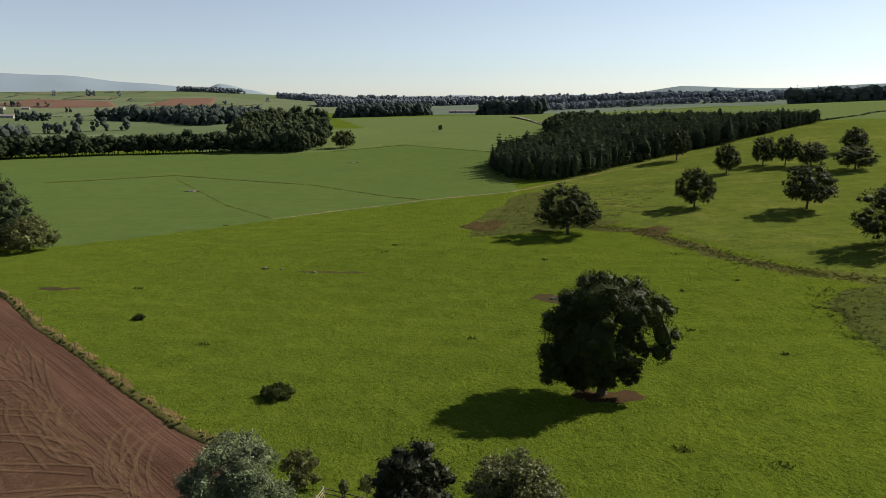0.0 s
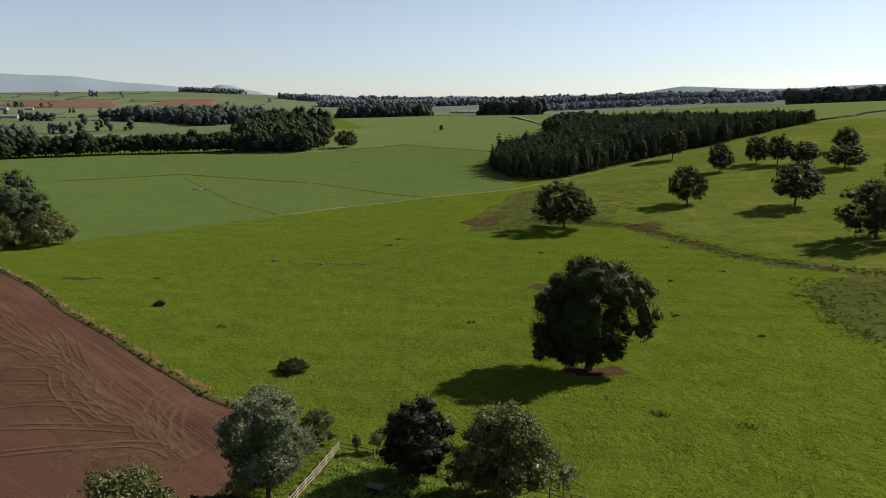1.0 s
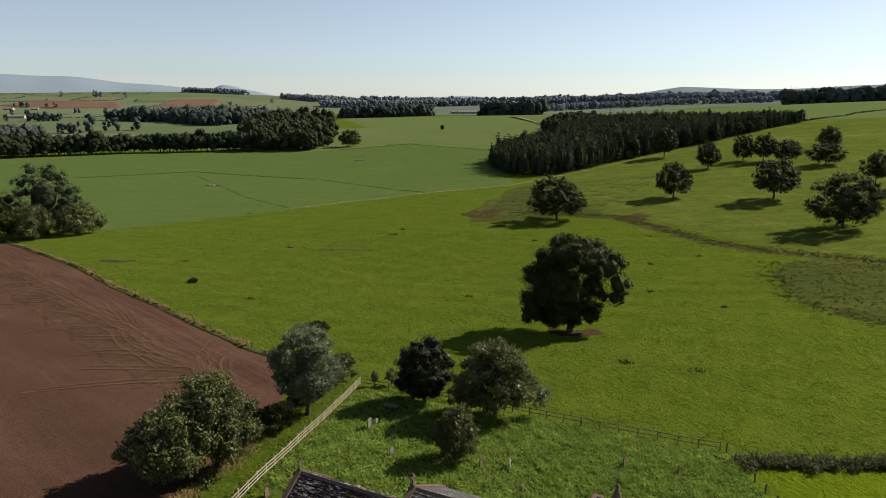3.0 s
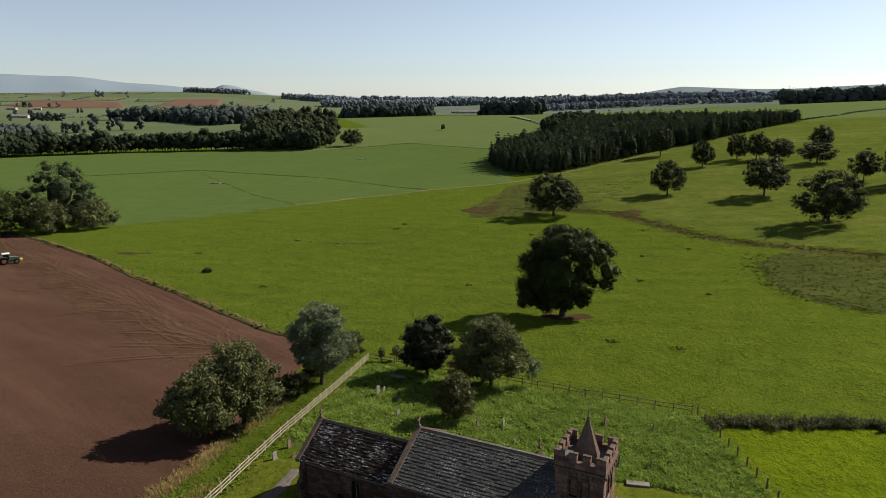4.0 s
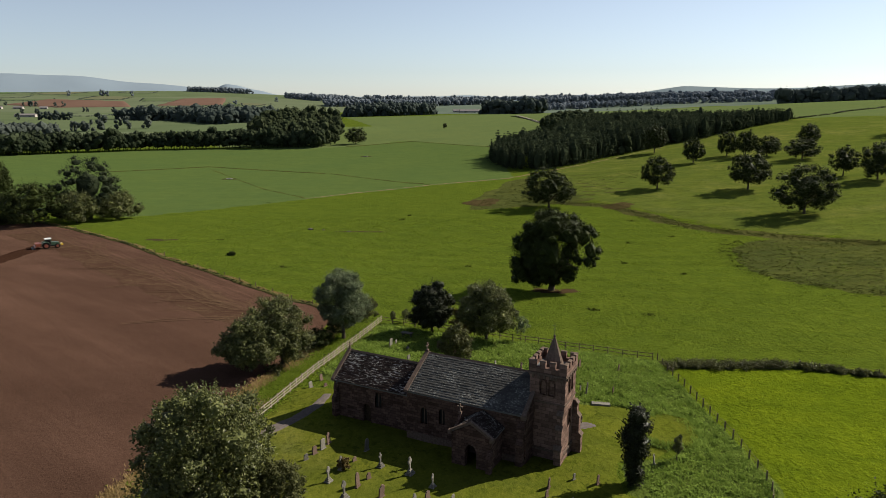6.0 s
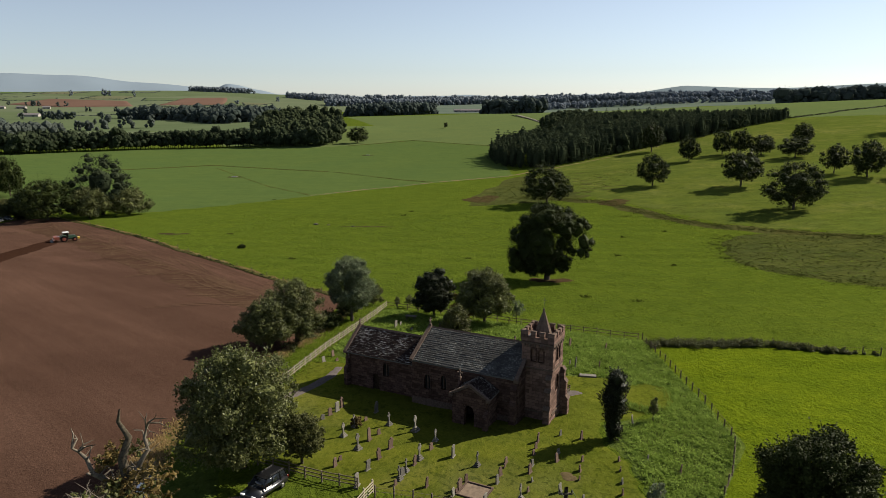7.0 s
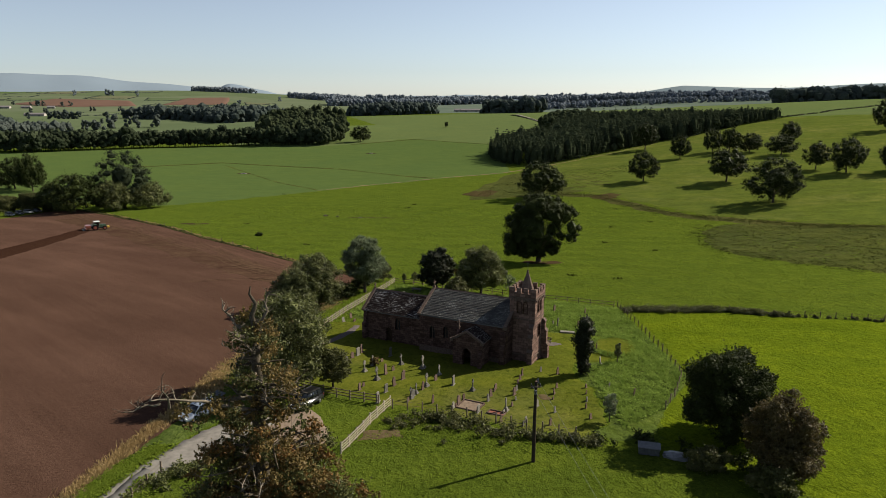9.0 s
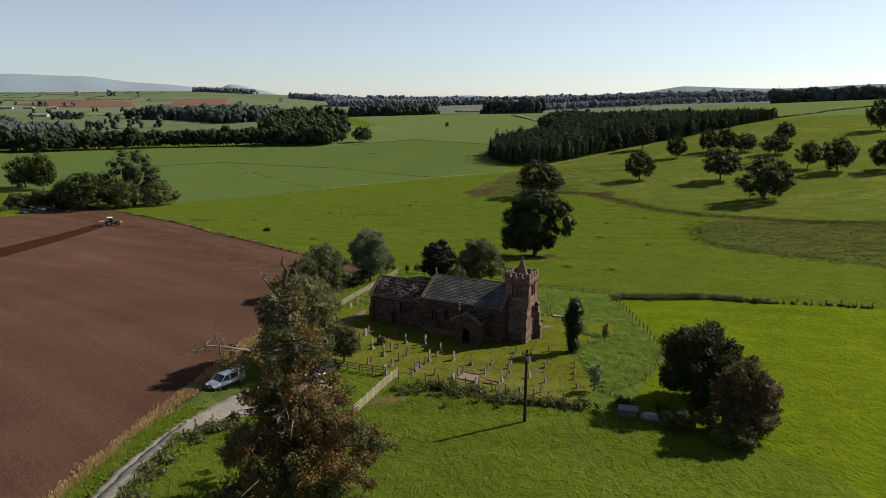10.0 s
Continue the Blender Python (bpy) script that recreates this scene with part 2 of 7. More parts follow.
def spaced(lo, hi, n0, n1, first, ratio):
    a = list(np.arange(n0, n1, first))
    step, v = first, n1
    while v < hi:
        a.append(v)
        step *= ratio
        v += step
    a.append(hi)
    step, v = first, n0
    while v > lo:
        step *= ratio
        v -= step
        a.append(max(v, lo))
    return np.array(sorted(set(a)))


def smooth_noise(X, Y, s, seed=0):
    """Cheap rolling noise from sines."""
    r = np.random.RandomState(seed)
    z = 0
    for k in range(7):
        a, f, p = r.uniform(0, 6.28), r.uniform(0.6, 1.8) / s, r.uniform(0, 6.28)
        z = z + np.sin((X * np.cos(a) + Y * np.sin(a)) * f * 6.28 + p)
    return z / 7


def relief(X, Y):
    d = np.hypot(X - 20, Y - 80)
    rigs = 0.13 * np.sin((Y + 0.18 * X + 5 * smooth_noise(X, Y, 60, 8)) * 0.62) * np.clip(smooth_noise(X, Y, 90, 4) + 0.45, 0, 1) * np.clip((Y - 58) / 20, 0, 1)     # faint old plough rigs
    return H(X, Y) + (0.18 * smooth_noise(X, Y, 14, 1) + 0.10 * smooth_noise(X, Y, 5, 2) + rigs) * np.clip(1 - d / 320, 0, 1)


ground = new("ground", grid_mesh("ground", spaced(-4400, 4400, -110, 150, 1.5, 1.035), spaced(-1500, 4600, -90, 260, 1.5, 1.035), relief, M_MEADOW))
tagged(ground, "undulating green meadow running out to far farmland", "ground", kind="structure")


def inside(poly, X, Y):
    res = np.zeros(X.shape, bool)
    n = len(poly)
    for i in range(n):
        (x0, y0), (x1, y1) = poly[i], poly[(i + 1) % n]
        if y0 == y1:
            continue
        c = ((y0 > Y) != (y1 > Y)) & (X < (x1 - x0) * (Y - y0) / (y1 - y0) + x0)
        res ^= c
    return res


def dist_to(poly, X, Y, closed=True):
    d = np.full(X.shape, 1e9)
    n = len(poly)
    for i in range(n if closed else n - 1):
        (x0, y0), (x1, y1) = poly[i], poly[(i + 1) % n]
        L = (x1 - x0) ** 2 + (y1 - y0) ** 2 + 1e-9
        t = np.clip(((X - x0) * (x1 - x0) + (Y - y0) * (y1 - y0)) / L, 0, 1)
        d = np.minimum(d, np.hypot(X - x0 - t * (x1 - x0), Y - y0 - t * (y1 - y0)))
    return d


def patch(name, poly, step, lift, mat, label, category="ground", wobble=0.3, extra=None, kind="structure", rag=None):
    """A sheet of ground cover over a polygon of the plan: its rim dips under the ground."""
    P = np.array(poly)
    lo, hi = P.min(0) - 2 * step, P.max(0) + 2 * step
    xs, ys = np.arange(lo[0], hi[0] + step, step), np.arange(lo[1], hi[1] + step, step)
    X, Y = np.meshgrid(xs, ys)
    w = rag or wobble
    Xw, Yw = X + w * smooth_noise(X, Y, 9 * max(w, 0.3), 5), Y + w * smooth_noise(X, Y, 9 * max(w, 0.3), 6)
    d = dist_to(poly, Xw, Yw)
    sd = np.where(inside(poly, Xw, Yw), d, -d)
    Z = relief(X, Y) + lift * np.clip(sd / (0.5 * step) + 0.5, -2.0, 1)
    if extra is not None:
        Z = Z + extra(X, Y, sd)
    keep = sd > -2.2 * step
    nx, ny = len(xs), len(ys)
    f = keep[:-1, :-1] & keep[1:, :-1] & keep[:-1, 1:] & keep[1:, 1:]
    i = (np.arange(ny)[:, None] * nx + np.arange(nx)[None])[:-1, :-1][f]
    faces = np.stack([i, i + 1, i + nx + 1, i + nx], -1)
    used, inv = np.unique(faces.ravel(), return_inverse=True)
    V = np.stack([X, Y, Z], -1).reshape(-1, 3)[used]
    ob = new(name, mesh_np(name, V, inv.reshape(-1, 4), [mat], True))
    return tagged(ob, label, category, kind=kind)


def blob(cx, cy, rx, ry, seed):
    """An uneven oval of the plan."""
    r = random.Random(seed)
    a1, a2, a3 = (r.uniform(0, 6.283) for _ in range(3))
    out = []
    for i in range(28):
        t = i * math.pi / 14
        k = 1 + 0.22 * math.sin(2 * t + a1) + 0.16 * math.sin(3 * t + a2) + 0.12 * math.sin(7 * t + a3)
        out.append((cx + rx * k * math.cos(t), cy + ry * k * math.sin(t)))
    return out


FIELD = [(-21, 64), (-26, 70.5), (-34, 77), (-46, 89), (-60, 103.5), (-74, 117), (-92, 137.5), (-112, 156.5), (-128, 171), (-150, 189), (-158, 180), (-160, 164),
         (-166, 150), (-230, 60), (-230, -70), (-34, -70), (-32.5, -45), (-32.5, -30), (-30, -21), (-28.8, -14), (-28.5, -4), (-29.5, 4), (-27, 20), (-24.5, 29), (-22.5, 38)]
ploughed_field = patch("ploughed_field", FIELD, 1.0, 0.10, M_SOIL, "freshly tilled red-brown soil of an arable field", "field", 0.25)
BELT = [(-330, 575), (-216, 618), (-126, 606)]
crop = patch("pasture_field", [(-400, 515), (-340, 560), (-290, 598), (-216, 616), (-126, 605), (-100, 655), (-40, 660), (35, 545), (36, 420), (34, 318), (-10, 300), (-26, 287), (-47, 274), (-66, 257),
                               (-100, 225), (-122, 205), (-160, 215), (-400, 330)], 6.0, 0.25, M_CROP, "smooth even green grass pasture", "field", 1.0)
# ---- building tools ----
def part(name, bm, material, parent=None, label="", smooth=False):
    """Link a bmesh as one mesh object, under a thing or a part."""
    me = bpy.data.meshes.new(name)
    bm.normal_update()
    for f in bm.faces:
        f.smooth = smooth
    bm.to_mesh(me)
    bm.free()
    for mt in material if isinstance(material, (list, tuple)) else [material]:
        me.materials.append(mt)
    ob = new(name, me)
    if parent:
        ob.parent = parent
    return tagged(ob, label)


def part_np(name, data, material, parent=None, label="", smooth=False):
    ob = new(name, mesh_np(name, data[0], data[1], [material], smooth))
    if parent:
        ob.parent = parent
    return tagged(ob, label)


def thing(name, m, label, category, group="", kind=""):
    e = new(name)
    e.matrix_basis = m
    e.empty_display_size = 0.3
    return tagged(e, label, category, group, kind)


def add_box(bm, x0, x1, y0, y1, z0, z1, m=None, bevel=0.0):
    vs = [bm.verts.new((x, y, z)) for z in (z0, z1) for x, y in ((x0, y0), (x1, y0), (x1, y1), (x0, y1))]
    fs = [bm.faces.new([vs[i] for i in q]) for q in ((3, 2, 1, 0), (4, 5, 6, 7), (0, 1, 5, 4), (1, 2, 6, 5), (2, 3, 7, 6), (3, 0, 4, 7))]
    if bevel:
        es = list({e for f in fs for e in f.edges})
        out = bmesh.ops.bevel(bm, geom=es, offset=bevel, segments=1, affect="EDGES")
        vs = list({v for f in out["faces"] for v in f.verts} | {v for v in vs if v.is_valid})
    if m is not None:
        bmesh.ops.transform(bm, matrix=m, verts=[v for v in vs if v.is_valid])
    return vs


def box(x0, x1, y0, y1, z0, z1, bevel=0.0, m=None):
    bm = bmesh.new()
    add_box(bm, x0, x1, y0, y1, z0, z1, m, bevel)
    return bm


def add_prism(bm, outline, y0, y1, m=None):
    """An outline in x and z, drawn out along y."""
    a = [bm.verts.new((x, y0, z)) for x, z in outline]
    b = [bm.verts.new((x, y1, z)) for x, z in outline]
    n = len(outline)
    bm.faces.new(a)
    bm.faces.new(b[::-1])
    for i in range(n):
        bm.faces.new((a[i], b[i], b[(i + 1) % n], a[(i + 1) % n]))
    if m is not None:
        bmesh.ops.transform(bm, matrix=m, verts=a + b)
    bmesh.ops.recalc_face_normals(bm, faces=bm.faces)
    return a + b


def prism(outline, y0, y1, m=None):
    bm = bmesh.new()
    add_prism(bm, outline, y0, y1, m)
    return bm


def tube(path, radii, sides=7, start=0):
    """Vertices and quads of a tapered tube along a path."""
    path = [Vector(p) for p in path]
    V, F = [], []
    for i, p in enumerate(path):
        d = (path[min(i + 1, len(path) - 1)] - path[max(i - 1, 0)]).normalized()
        a = d.cross(Vector((0.31, 0.95, 0.05))).normalized()
        b = d.cross(a)
        for k in range(sides):
            t = 2 * math.pi * k / sides
            V.append(p + (a * math.cos(t) + b * math.sin(t)) * radii[i])
    for i in range(len(path) - 1):
        for k in range(sides):
            q = start + i * sides
            F.append((q + k, q + (k + 1) % sides, q + sides + (k + 1) % sides, q + sides + k))
    return V, F


def tubes(list_of):
    V, F = [], []
    for path, radii, sides in list_of:
        v, f = tube(path, radii, sides, len(V))
        V += v
        F += f
    return np.array([tuple(v) for v in V]), np.array(F)


def leaf_cards(r, P, N, size, aspect=0.7, mess=0.9):
    """Folded leaf cards at the points P, facing roughly along N: arrays of vertices and triangles."""
    n = len(P)
    N = N + r.normal(0, mess, (n, 3))
    N /= np.linalg.norm(N, axis=1)[:, None] + 1e-9
    A = np.cross(N, r.normal(0, 1, (n, 3)))
    A /= np.linalg.norm(A, axis=1)[:, None] + 1e-9
    B = np.cross(N, A)
    s = size * r.uniform(0.55, 1.4, (n, 1))
    V = np.stack([P - A * s * 0.5, P + B * s * aspect * 0.5 - N * s * 0.16, P + A * s * 0.5, P - B * s * aspect * 0.5 - N * s * 0.16], 1).reshape(-1, 3)
    i = np.arange(n)[:, None] * 4
    return V, np.concatenate([i + [0, 1, 2], i + [0, 2, 3]], 0)


ICO = bmesh.new()
bmesh.ops.create_icosphere(ICO, subdivisions=2, radius=1)
ICO.verts.index_update()
ICO_V = np.array([v.co[:] for v in ICO.verts])
ICO_F = np.array([[v.index for v in f.verts] for f in ICO.faces])
ICO.free()
ICO = bmesh.new()
bmesh.ops.create_icosphere(ICO, subdivisions=1, radius=1)
ICO.verts.index_update()
ICO_V1 = np.array([v.co[:] for v in ICO.verts])
ICO_F1 = np.array([[v.index for v in f.verts] for f in ICO.faces])
ICO.free()


def crown_data(seed, blobs, n, size, core=0.7, fill=0.45, shoot=0.38, reach=0.55):
    """A crown: leaf cards over the skins of many lobes, leafy shoots that stand out of them, a dark inner mass."""
    r = np.random.RandomState(seed)
    B = np.array(blobs, float)                       # x, y, z, rx, rz
    area = B[:, 3] ** 2
    per = 8
    m = int(n * shoot / per)
    n1 = n - m * per
    pick = r.choice(len(B), n1, p=area / area.sum())
    D = r.normal(0, 1, (n1, 3))
    D /= np.linalg.norm(D, axis=1)[:, None]
    rad = 1 + r.normal(0, 0.09, n1) - fill * r.uniform(0, 1, n1) ** 3
    R = np.stack([B[pick, 3], B[pick, 3], B[pick, 4]], 1)
    P = B[pick, :3] + D * R * rad[:, None]
    V, F = leaf_cards(r, P, D + [0, 0, 0.25], size)
    Vs, Fs, off = [V], [F], len(V)
    if m:
        pick = r.choice(len(B), m, p=area / area.sum())
        mid = np.average(B[:, :3], axis=0, weights=area)
        away = B[pick, :3] - mid
        away /= np.linalg.norm(away, axis=1)[:, None] + 0.3
        D = r.normal(0, 1, (m, 3))
        D = D / np.linalg.norm(D, axis=1)[:, None] + away * 0.7
        D /= np.linalg.norm(D, axis=1)[:, None] + 1e-9
        R = np.stack([B[pick, 3], B[pick, 3], B[pick, 4]], 1)
        start = B[pick, :3] + D * R * 0.85
        G = D + [0, 0, 0.45] + r.normal(0, 0.25, (m, 3))
        G /= np.linalg.norm(G, axis=1)[:, None]
        L = reach * B[pick, 3] * r.uniform(0.35, 1.25, m)
        t = np.tile(np.linspace(0.05, 1, per), m)
        P = np.repeat(start, per, 0) + np.repeat(G * L[:, None], per, 0) * t[:, None] + r.normal(0, size * 0.35, (m * per, 3)) * (1.15 - t[:, None])
        V, F = leaf_cards(r, P, np.repeat(D, per, 0) * 0.4 + [0, 0, 0.6], size * 0.85)
        Vs.append(V)
        Fs.append(F + off)
        off += len(V)
    for x, y, z, rx, rz in B:
        jig = 1 + r.normal(0, 0.12, len(ICO_V1))
        Vs.append(ICO_V1 * jig[:, None] * [rx * core, rx * core, rz * core] + [x, y, z])
        Fs.append(ICO_F1 + off)
        off += len(ICO_V1)
    return np.concatenate(Vs), np.concatenate(Fs)


def lobes(r, n, width, z0, z1, lobe=0.3, hollow=0.5, top=0.8, sprig=3):
    """Lobes set round an ellipsoid crown of that width between two heights, with smaller ones on their skins."""
    zc, hz, w = (z0 + z1) / 2, (z1 - z0) / 2, width / 2
    zl, warp = z0 + (z1 - z0) * 0.40, r.uniform(0, 50)          # widest below the middle, uneven all round
    out = [(0, 0, zc, w * 0.66, hz * 0.76)]
    for i in range(n):
        t = math.acos(1 - 1.9 * (i + 0.5) / n)
        p = i * 2.39996 + r.uniform(-0.4, 0.4)
        d = Vector((math.sin(t) * math.cos(p), math.sin(t) * math.sin(p), math.cos(t)))
        k = (hollow + r.uniform(0.05, 0.20)) * (1.02 + 0.26 * noise.noise(d * 1.3 + Vector((warp, 3.1, 0.7))))
        s = w * lobe * r.uniform(0.75, 1.3)
        up = hz * (1.22 if d.z > 0 else 0.72) * (k + 0.1)
        out.append((d.x * w * k * 1.14, d.y * w * k * 1.14, zl + d.z * up, s, s * top))
    return out + sprigs(r, out[1:], sprig)


def sprigs(r, big, k):
    """Small lobes on the outer skins of larger ones, for a broken outline."""
    out = []
    cz = sum(b[2] for b in big) / len(big)
    for x, y, z, rx, rz in big:
        for _ in range(k):
            d = Vector((x, y, (z - cz) * 1.2)).normalized() + Vector((r.uniform(-1, 1), r.uniform(-1, 1), r.uniform(-0.8, 0.8)))
            d.normalize()
            s = rx * r.uniform(0.25, 0.45)
            out.append((x + d.x * rx * 0.92, y + d.y * rx * 0.92, z + d.z * rz * 0.92, s, s * 0.85))
    return out


def limbs(r, height, width, trunk_r, fork, n=6):
    """A trunk that forks into limbs: paths for tubes."""
    lean = Vector((r.uniform(-0.5, 0.5), r.uniform(-0.5, 0.5), 0)) * trunk_r
    top = Vector((lean.x, lean.y, fork))
    out = [([(0, 0, -0.4), (0, 0, 0.15), (lean.x * 0.4, lean.y * 0.4, fork * 0.5), top, top + Vector((0, 0, (height - fork) * 0.6))],
            [trunk_r * 1.7, trunk_r * 1.25, trunk_r, trunk_r * 0.85, trunk_r * 0.15], 8)]
    for i in range(n):
        a = i * 6.283 / n + r.uniform(-0.4, 0.4)
        s = top + Vector((0, 0, r.uniform(-0.25, 0.15) * fork))
        L = width * r.uniform(0.28, 0.42)
        e = s + Vector((math.cos(a) * L, math.sin(a) * L, (height - fork) * r.uniform(0.15, 0.6)))
        mid = s.lerp(e, 0.5) + Vector((0, 0, r.uniform(0.0, 0.12) * height))
        out.append(([s, mid, e], [trunk_r * 0.45, trunk_r * 0.28, trunk_r * 0.06], 6))
    return out


def make_tree(name, label, seed, height, width, leaf, n, size, clear=0.16, trunk_r=None, lobe=0.22, n_lobes=42, core=0.56, hollow=0.5, category="tree", group="", fill=0.35, sprig=3):
    """A broad-leaved tree at the origin: trunk and crown under one Empty."""
    r = random.Random(seed)
    t = thing(name, Matrix.Identity(4), label, category, group)
    tr = trunk_r or height * 0.023
    part_np("trunk", tubes(limbs(r, height, width, tr, height * (clear + 0.1))), M_BARK, t, smooth=True)
    part_np("crown", crown_data(seed, lobes(r, n_lobes, width, height * clear, height, lobe, hollow, sprig=sprig), n, size, core, fill), leaf, t)
    return t


def stand(x, y, turn=0.0, scale=(1, 1, 1), sink=0.0):
    return Matrix.LocRotScale((x, y, gz(x, y) - sink), Euler((0, 0, turn)), scale)


def plant(proto, x, y, turn, sx, sz, label=""):
    ob = copy_thing(proto, Matrix.Identity(4))
    ob.matrix_basis = stand(x, y, turn, (sx, sx, sz))
    return tagged(ob, label)


def drop(proto):
    for o in [*proto.children_recursive, proto]:
        bpy.data.objects.remove(o)


def blades(r, P, ht, w, lean=0.5, k=2):
    """Upright blades at the points P, k to each: arrays of vertices and triangles."""
    P = np.repeat(P, k, 0)
    n = len(P)
    a = r.uniform(0, 6.283, n)
    P = P + np.stack([r.normal(0, w * 0.6, n), r.normal(0, w * 0.6, n), np.zeros(n)], 1)
    u = np.stack([np.cos(a), np.sin(a), np.zeros(n)], 1) * (w * r.uniform(0.5, 1.2, (n, 1)))
    hh = ht * r.uniform(0.5, 1.3, n)
    tip = P + np.stack([r.normal(0, lean, n) * hh, r.normal(0, lean, n) * hh, hh], 1)
    V = np.stack([P - u / 2 - [0, 0, 0.03], P + u / 2 - [0, 0, 0.03], tip], 1).reshape(-1, 3)
    return V, np.arange(n * 3).reshape(-1, 3)


def stuff(name, data, mat, label, category):
    return tagged(new(name, mesh_np(name, data[0], data[1], [mat])), label, category, kind="stuff")


def scatter(r, poly, n, clump=0.0, edge=0.0):
    """Points of the plan within a polygon, on the ground."""
    Q = np.array(poly)
    lo, hi = Q.min(0), Q.max(0)
    out = np.zeros((0, 2))
    while len(out) < n:
        c = r.uniform(lo, hi, (n, 2))
        keep = inside(poly, c[:, 0], c[:, 1])
        if clump:
            keep &= smooth_noise(c[:, 0], c[:, 1], clump, 9) + r.normal(0, 0.18, n) > 0.05
        out = np.concatenate([out, c[keep]])
    out = out[:n]
    return np.concatenate([out, relief(out[:, 0], out[:, 1])[:, None]], 1)


def along(line, step):
    """Points and headings at even steps along a line of the plan."""
    out, carry = [], 0.0
    for (x0, y0), (x1, y1) in zip(line, line[1:]):
        L = math.hypot(x1 - x0, y1 - y0)
        s = carry
        while s < L:
            out.append((x0 + (x1 - x0) * s / L, y0 + (y1 - y0) * s / L, math.atan2(y1 - y0, x1 - x0)))
            s += step
        carry = s - L
    return out


def beside(r, line, n, width, ):
    """Random points along a line of the plan, spread sideways."""
    P = np.array(line, float)
    seg = np.hypot(*(P[1:] - P[:-1]).T)
    k = r.choice(len(seg), n, p=seg / seg.sum())
    t = r.uniform(0, 1, (n, 1))
    Q = P[k] * (1 - t) + P[k + 1] * t + r.normal(0, width, (n, 2))
    return np.concatenate([Q, relief(Q[:, 0], Q[:, 1])[:, None]], 1)


def gz(x, y):
    """The ground's height with its relief."""
    return float(relief(np.array(float(x)), np.array(float(y))))
# ---- ground cover near the church ----
YARD = [(-12.5, 60), (-16.3, 42), (-18.8, 31), (-20.5, 22.5), (-22.3, 13), (-22.8, 4), (-21.5, -2), (-6.8, -8.2), (-1, -10.5), (6, -14), (13, -16.5), (19.5, -14), (22, -4), (30.3, 3), (30.5, 41), (20, 46), (8, 52)]
lawn = patch("lawn", [(-19.5, 27), (-21, 16), (-22, 4), (-20.5, -2.2), (-6.9, -7.8), (-1, -10.0), (6, -13.4), (13.2, -15.6), (16.5, -12), (17, -2), (15.5, 3), (16.5, 8), (21, 9), (24, 12), (25.5, 19), (20, 22.5), (15, 23), (9, 16), (2, 16), (-8, 22), (-13, 27)],
             0.5, 0.05, M_LAWN, "mown churchyard grass", "lawn", 0.4)
rough_yard = patch("rank_grass_strip", [(15, 23.5), (20, 23), (26, 20), (25.5, 12), (22, 8.5), (17.2, 7.5), (16.3, 3), (17.6, -2), (17.2, -12), (14, -16), (20, -16), (24, -8), (30.2, 2), (30.5, 41), (20, 46), (8, 51.5), (-3, 55), (-11.8, 59.5), (-18, 32), (-13, 27.6), (-8, 22.8), (2, 18), (9, 19)],
                   0.8, 0.06, M_ROUGH, "uncut tussocky churchyard grass", "grass", 0.4)
pasture_right = patch("pasture_field", [(30.8, 40), (30.8, 3), (24, -9), (21, -17), (34, -30), (40, -70), (160, -70), (160, 10), (76, 27.5), (57, 33), (47, 36.8)], 1.6, 0.05, M_PASTURE, "bright grazed pasture beyond the churchyard", "field", 0.2)
paddock = patch("paddock", [(-25, -23), (-18, -22.5), (-12, -20.5), (-10.3, -20), (-8.4, -13), (-6.8, -9.2), (-1, -11.2), (6, -14.8), (14, -17), (21, -18), (33, -30), (40, -80), (-26.5, -80), (-27.4, -36)], 1.0, 0.04, M_MEADOW, "rough green paddock in front of the churchyard", "field", 0.3)

M_ASPHALT = simple("worn_tarmac", (0.205, 0.188, 0.168), var=0.22, scale=1.4, bump=0.1)
M_GRAVEL = simple("pinkish_gravel", (0.20, 0.15, 0.112), var=0.25, scale=2.2, bump=0.3)
M_PATH = simple("path_gravel", (0.13, 0.11, 0.1), var=0.25, scale=3, bump=0.2)


def eased(line, times=3):
    """A line of the plan with its corners cut."""
    for _ in range(times):
        out = [line[0]]
        for (x0, y0), (x1, y1) in zip(line, line[1:]):
            out += [(0.75 * x0 + 0.25 * x1, 0.75 * y0 + 0.25 * y1), (0.25 * x0 + 0.75 * x1, 0.25 * y0 + 0.75 * y1)]
        line = out + [line[-1]]
    return line


def evenly(line, n):
    P = np.array(line, float)
    d = np.concatenate([[0], np.cumsum(np.hypot(*(P[1:] - P[:-1]).T))])
    t = np.linspace(0, d[-1], n)
    return np.stack([np.interp(t, d, P[:, 0]), np.interp(t, d, P[:, 1])], 1)


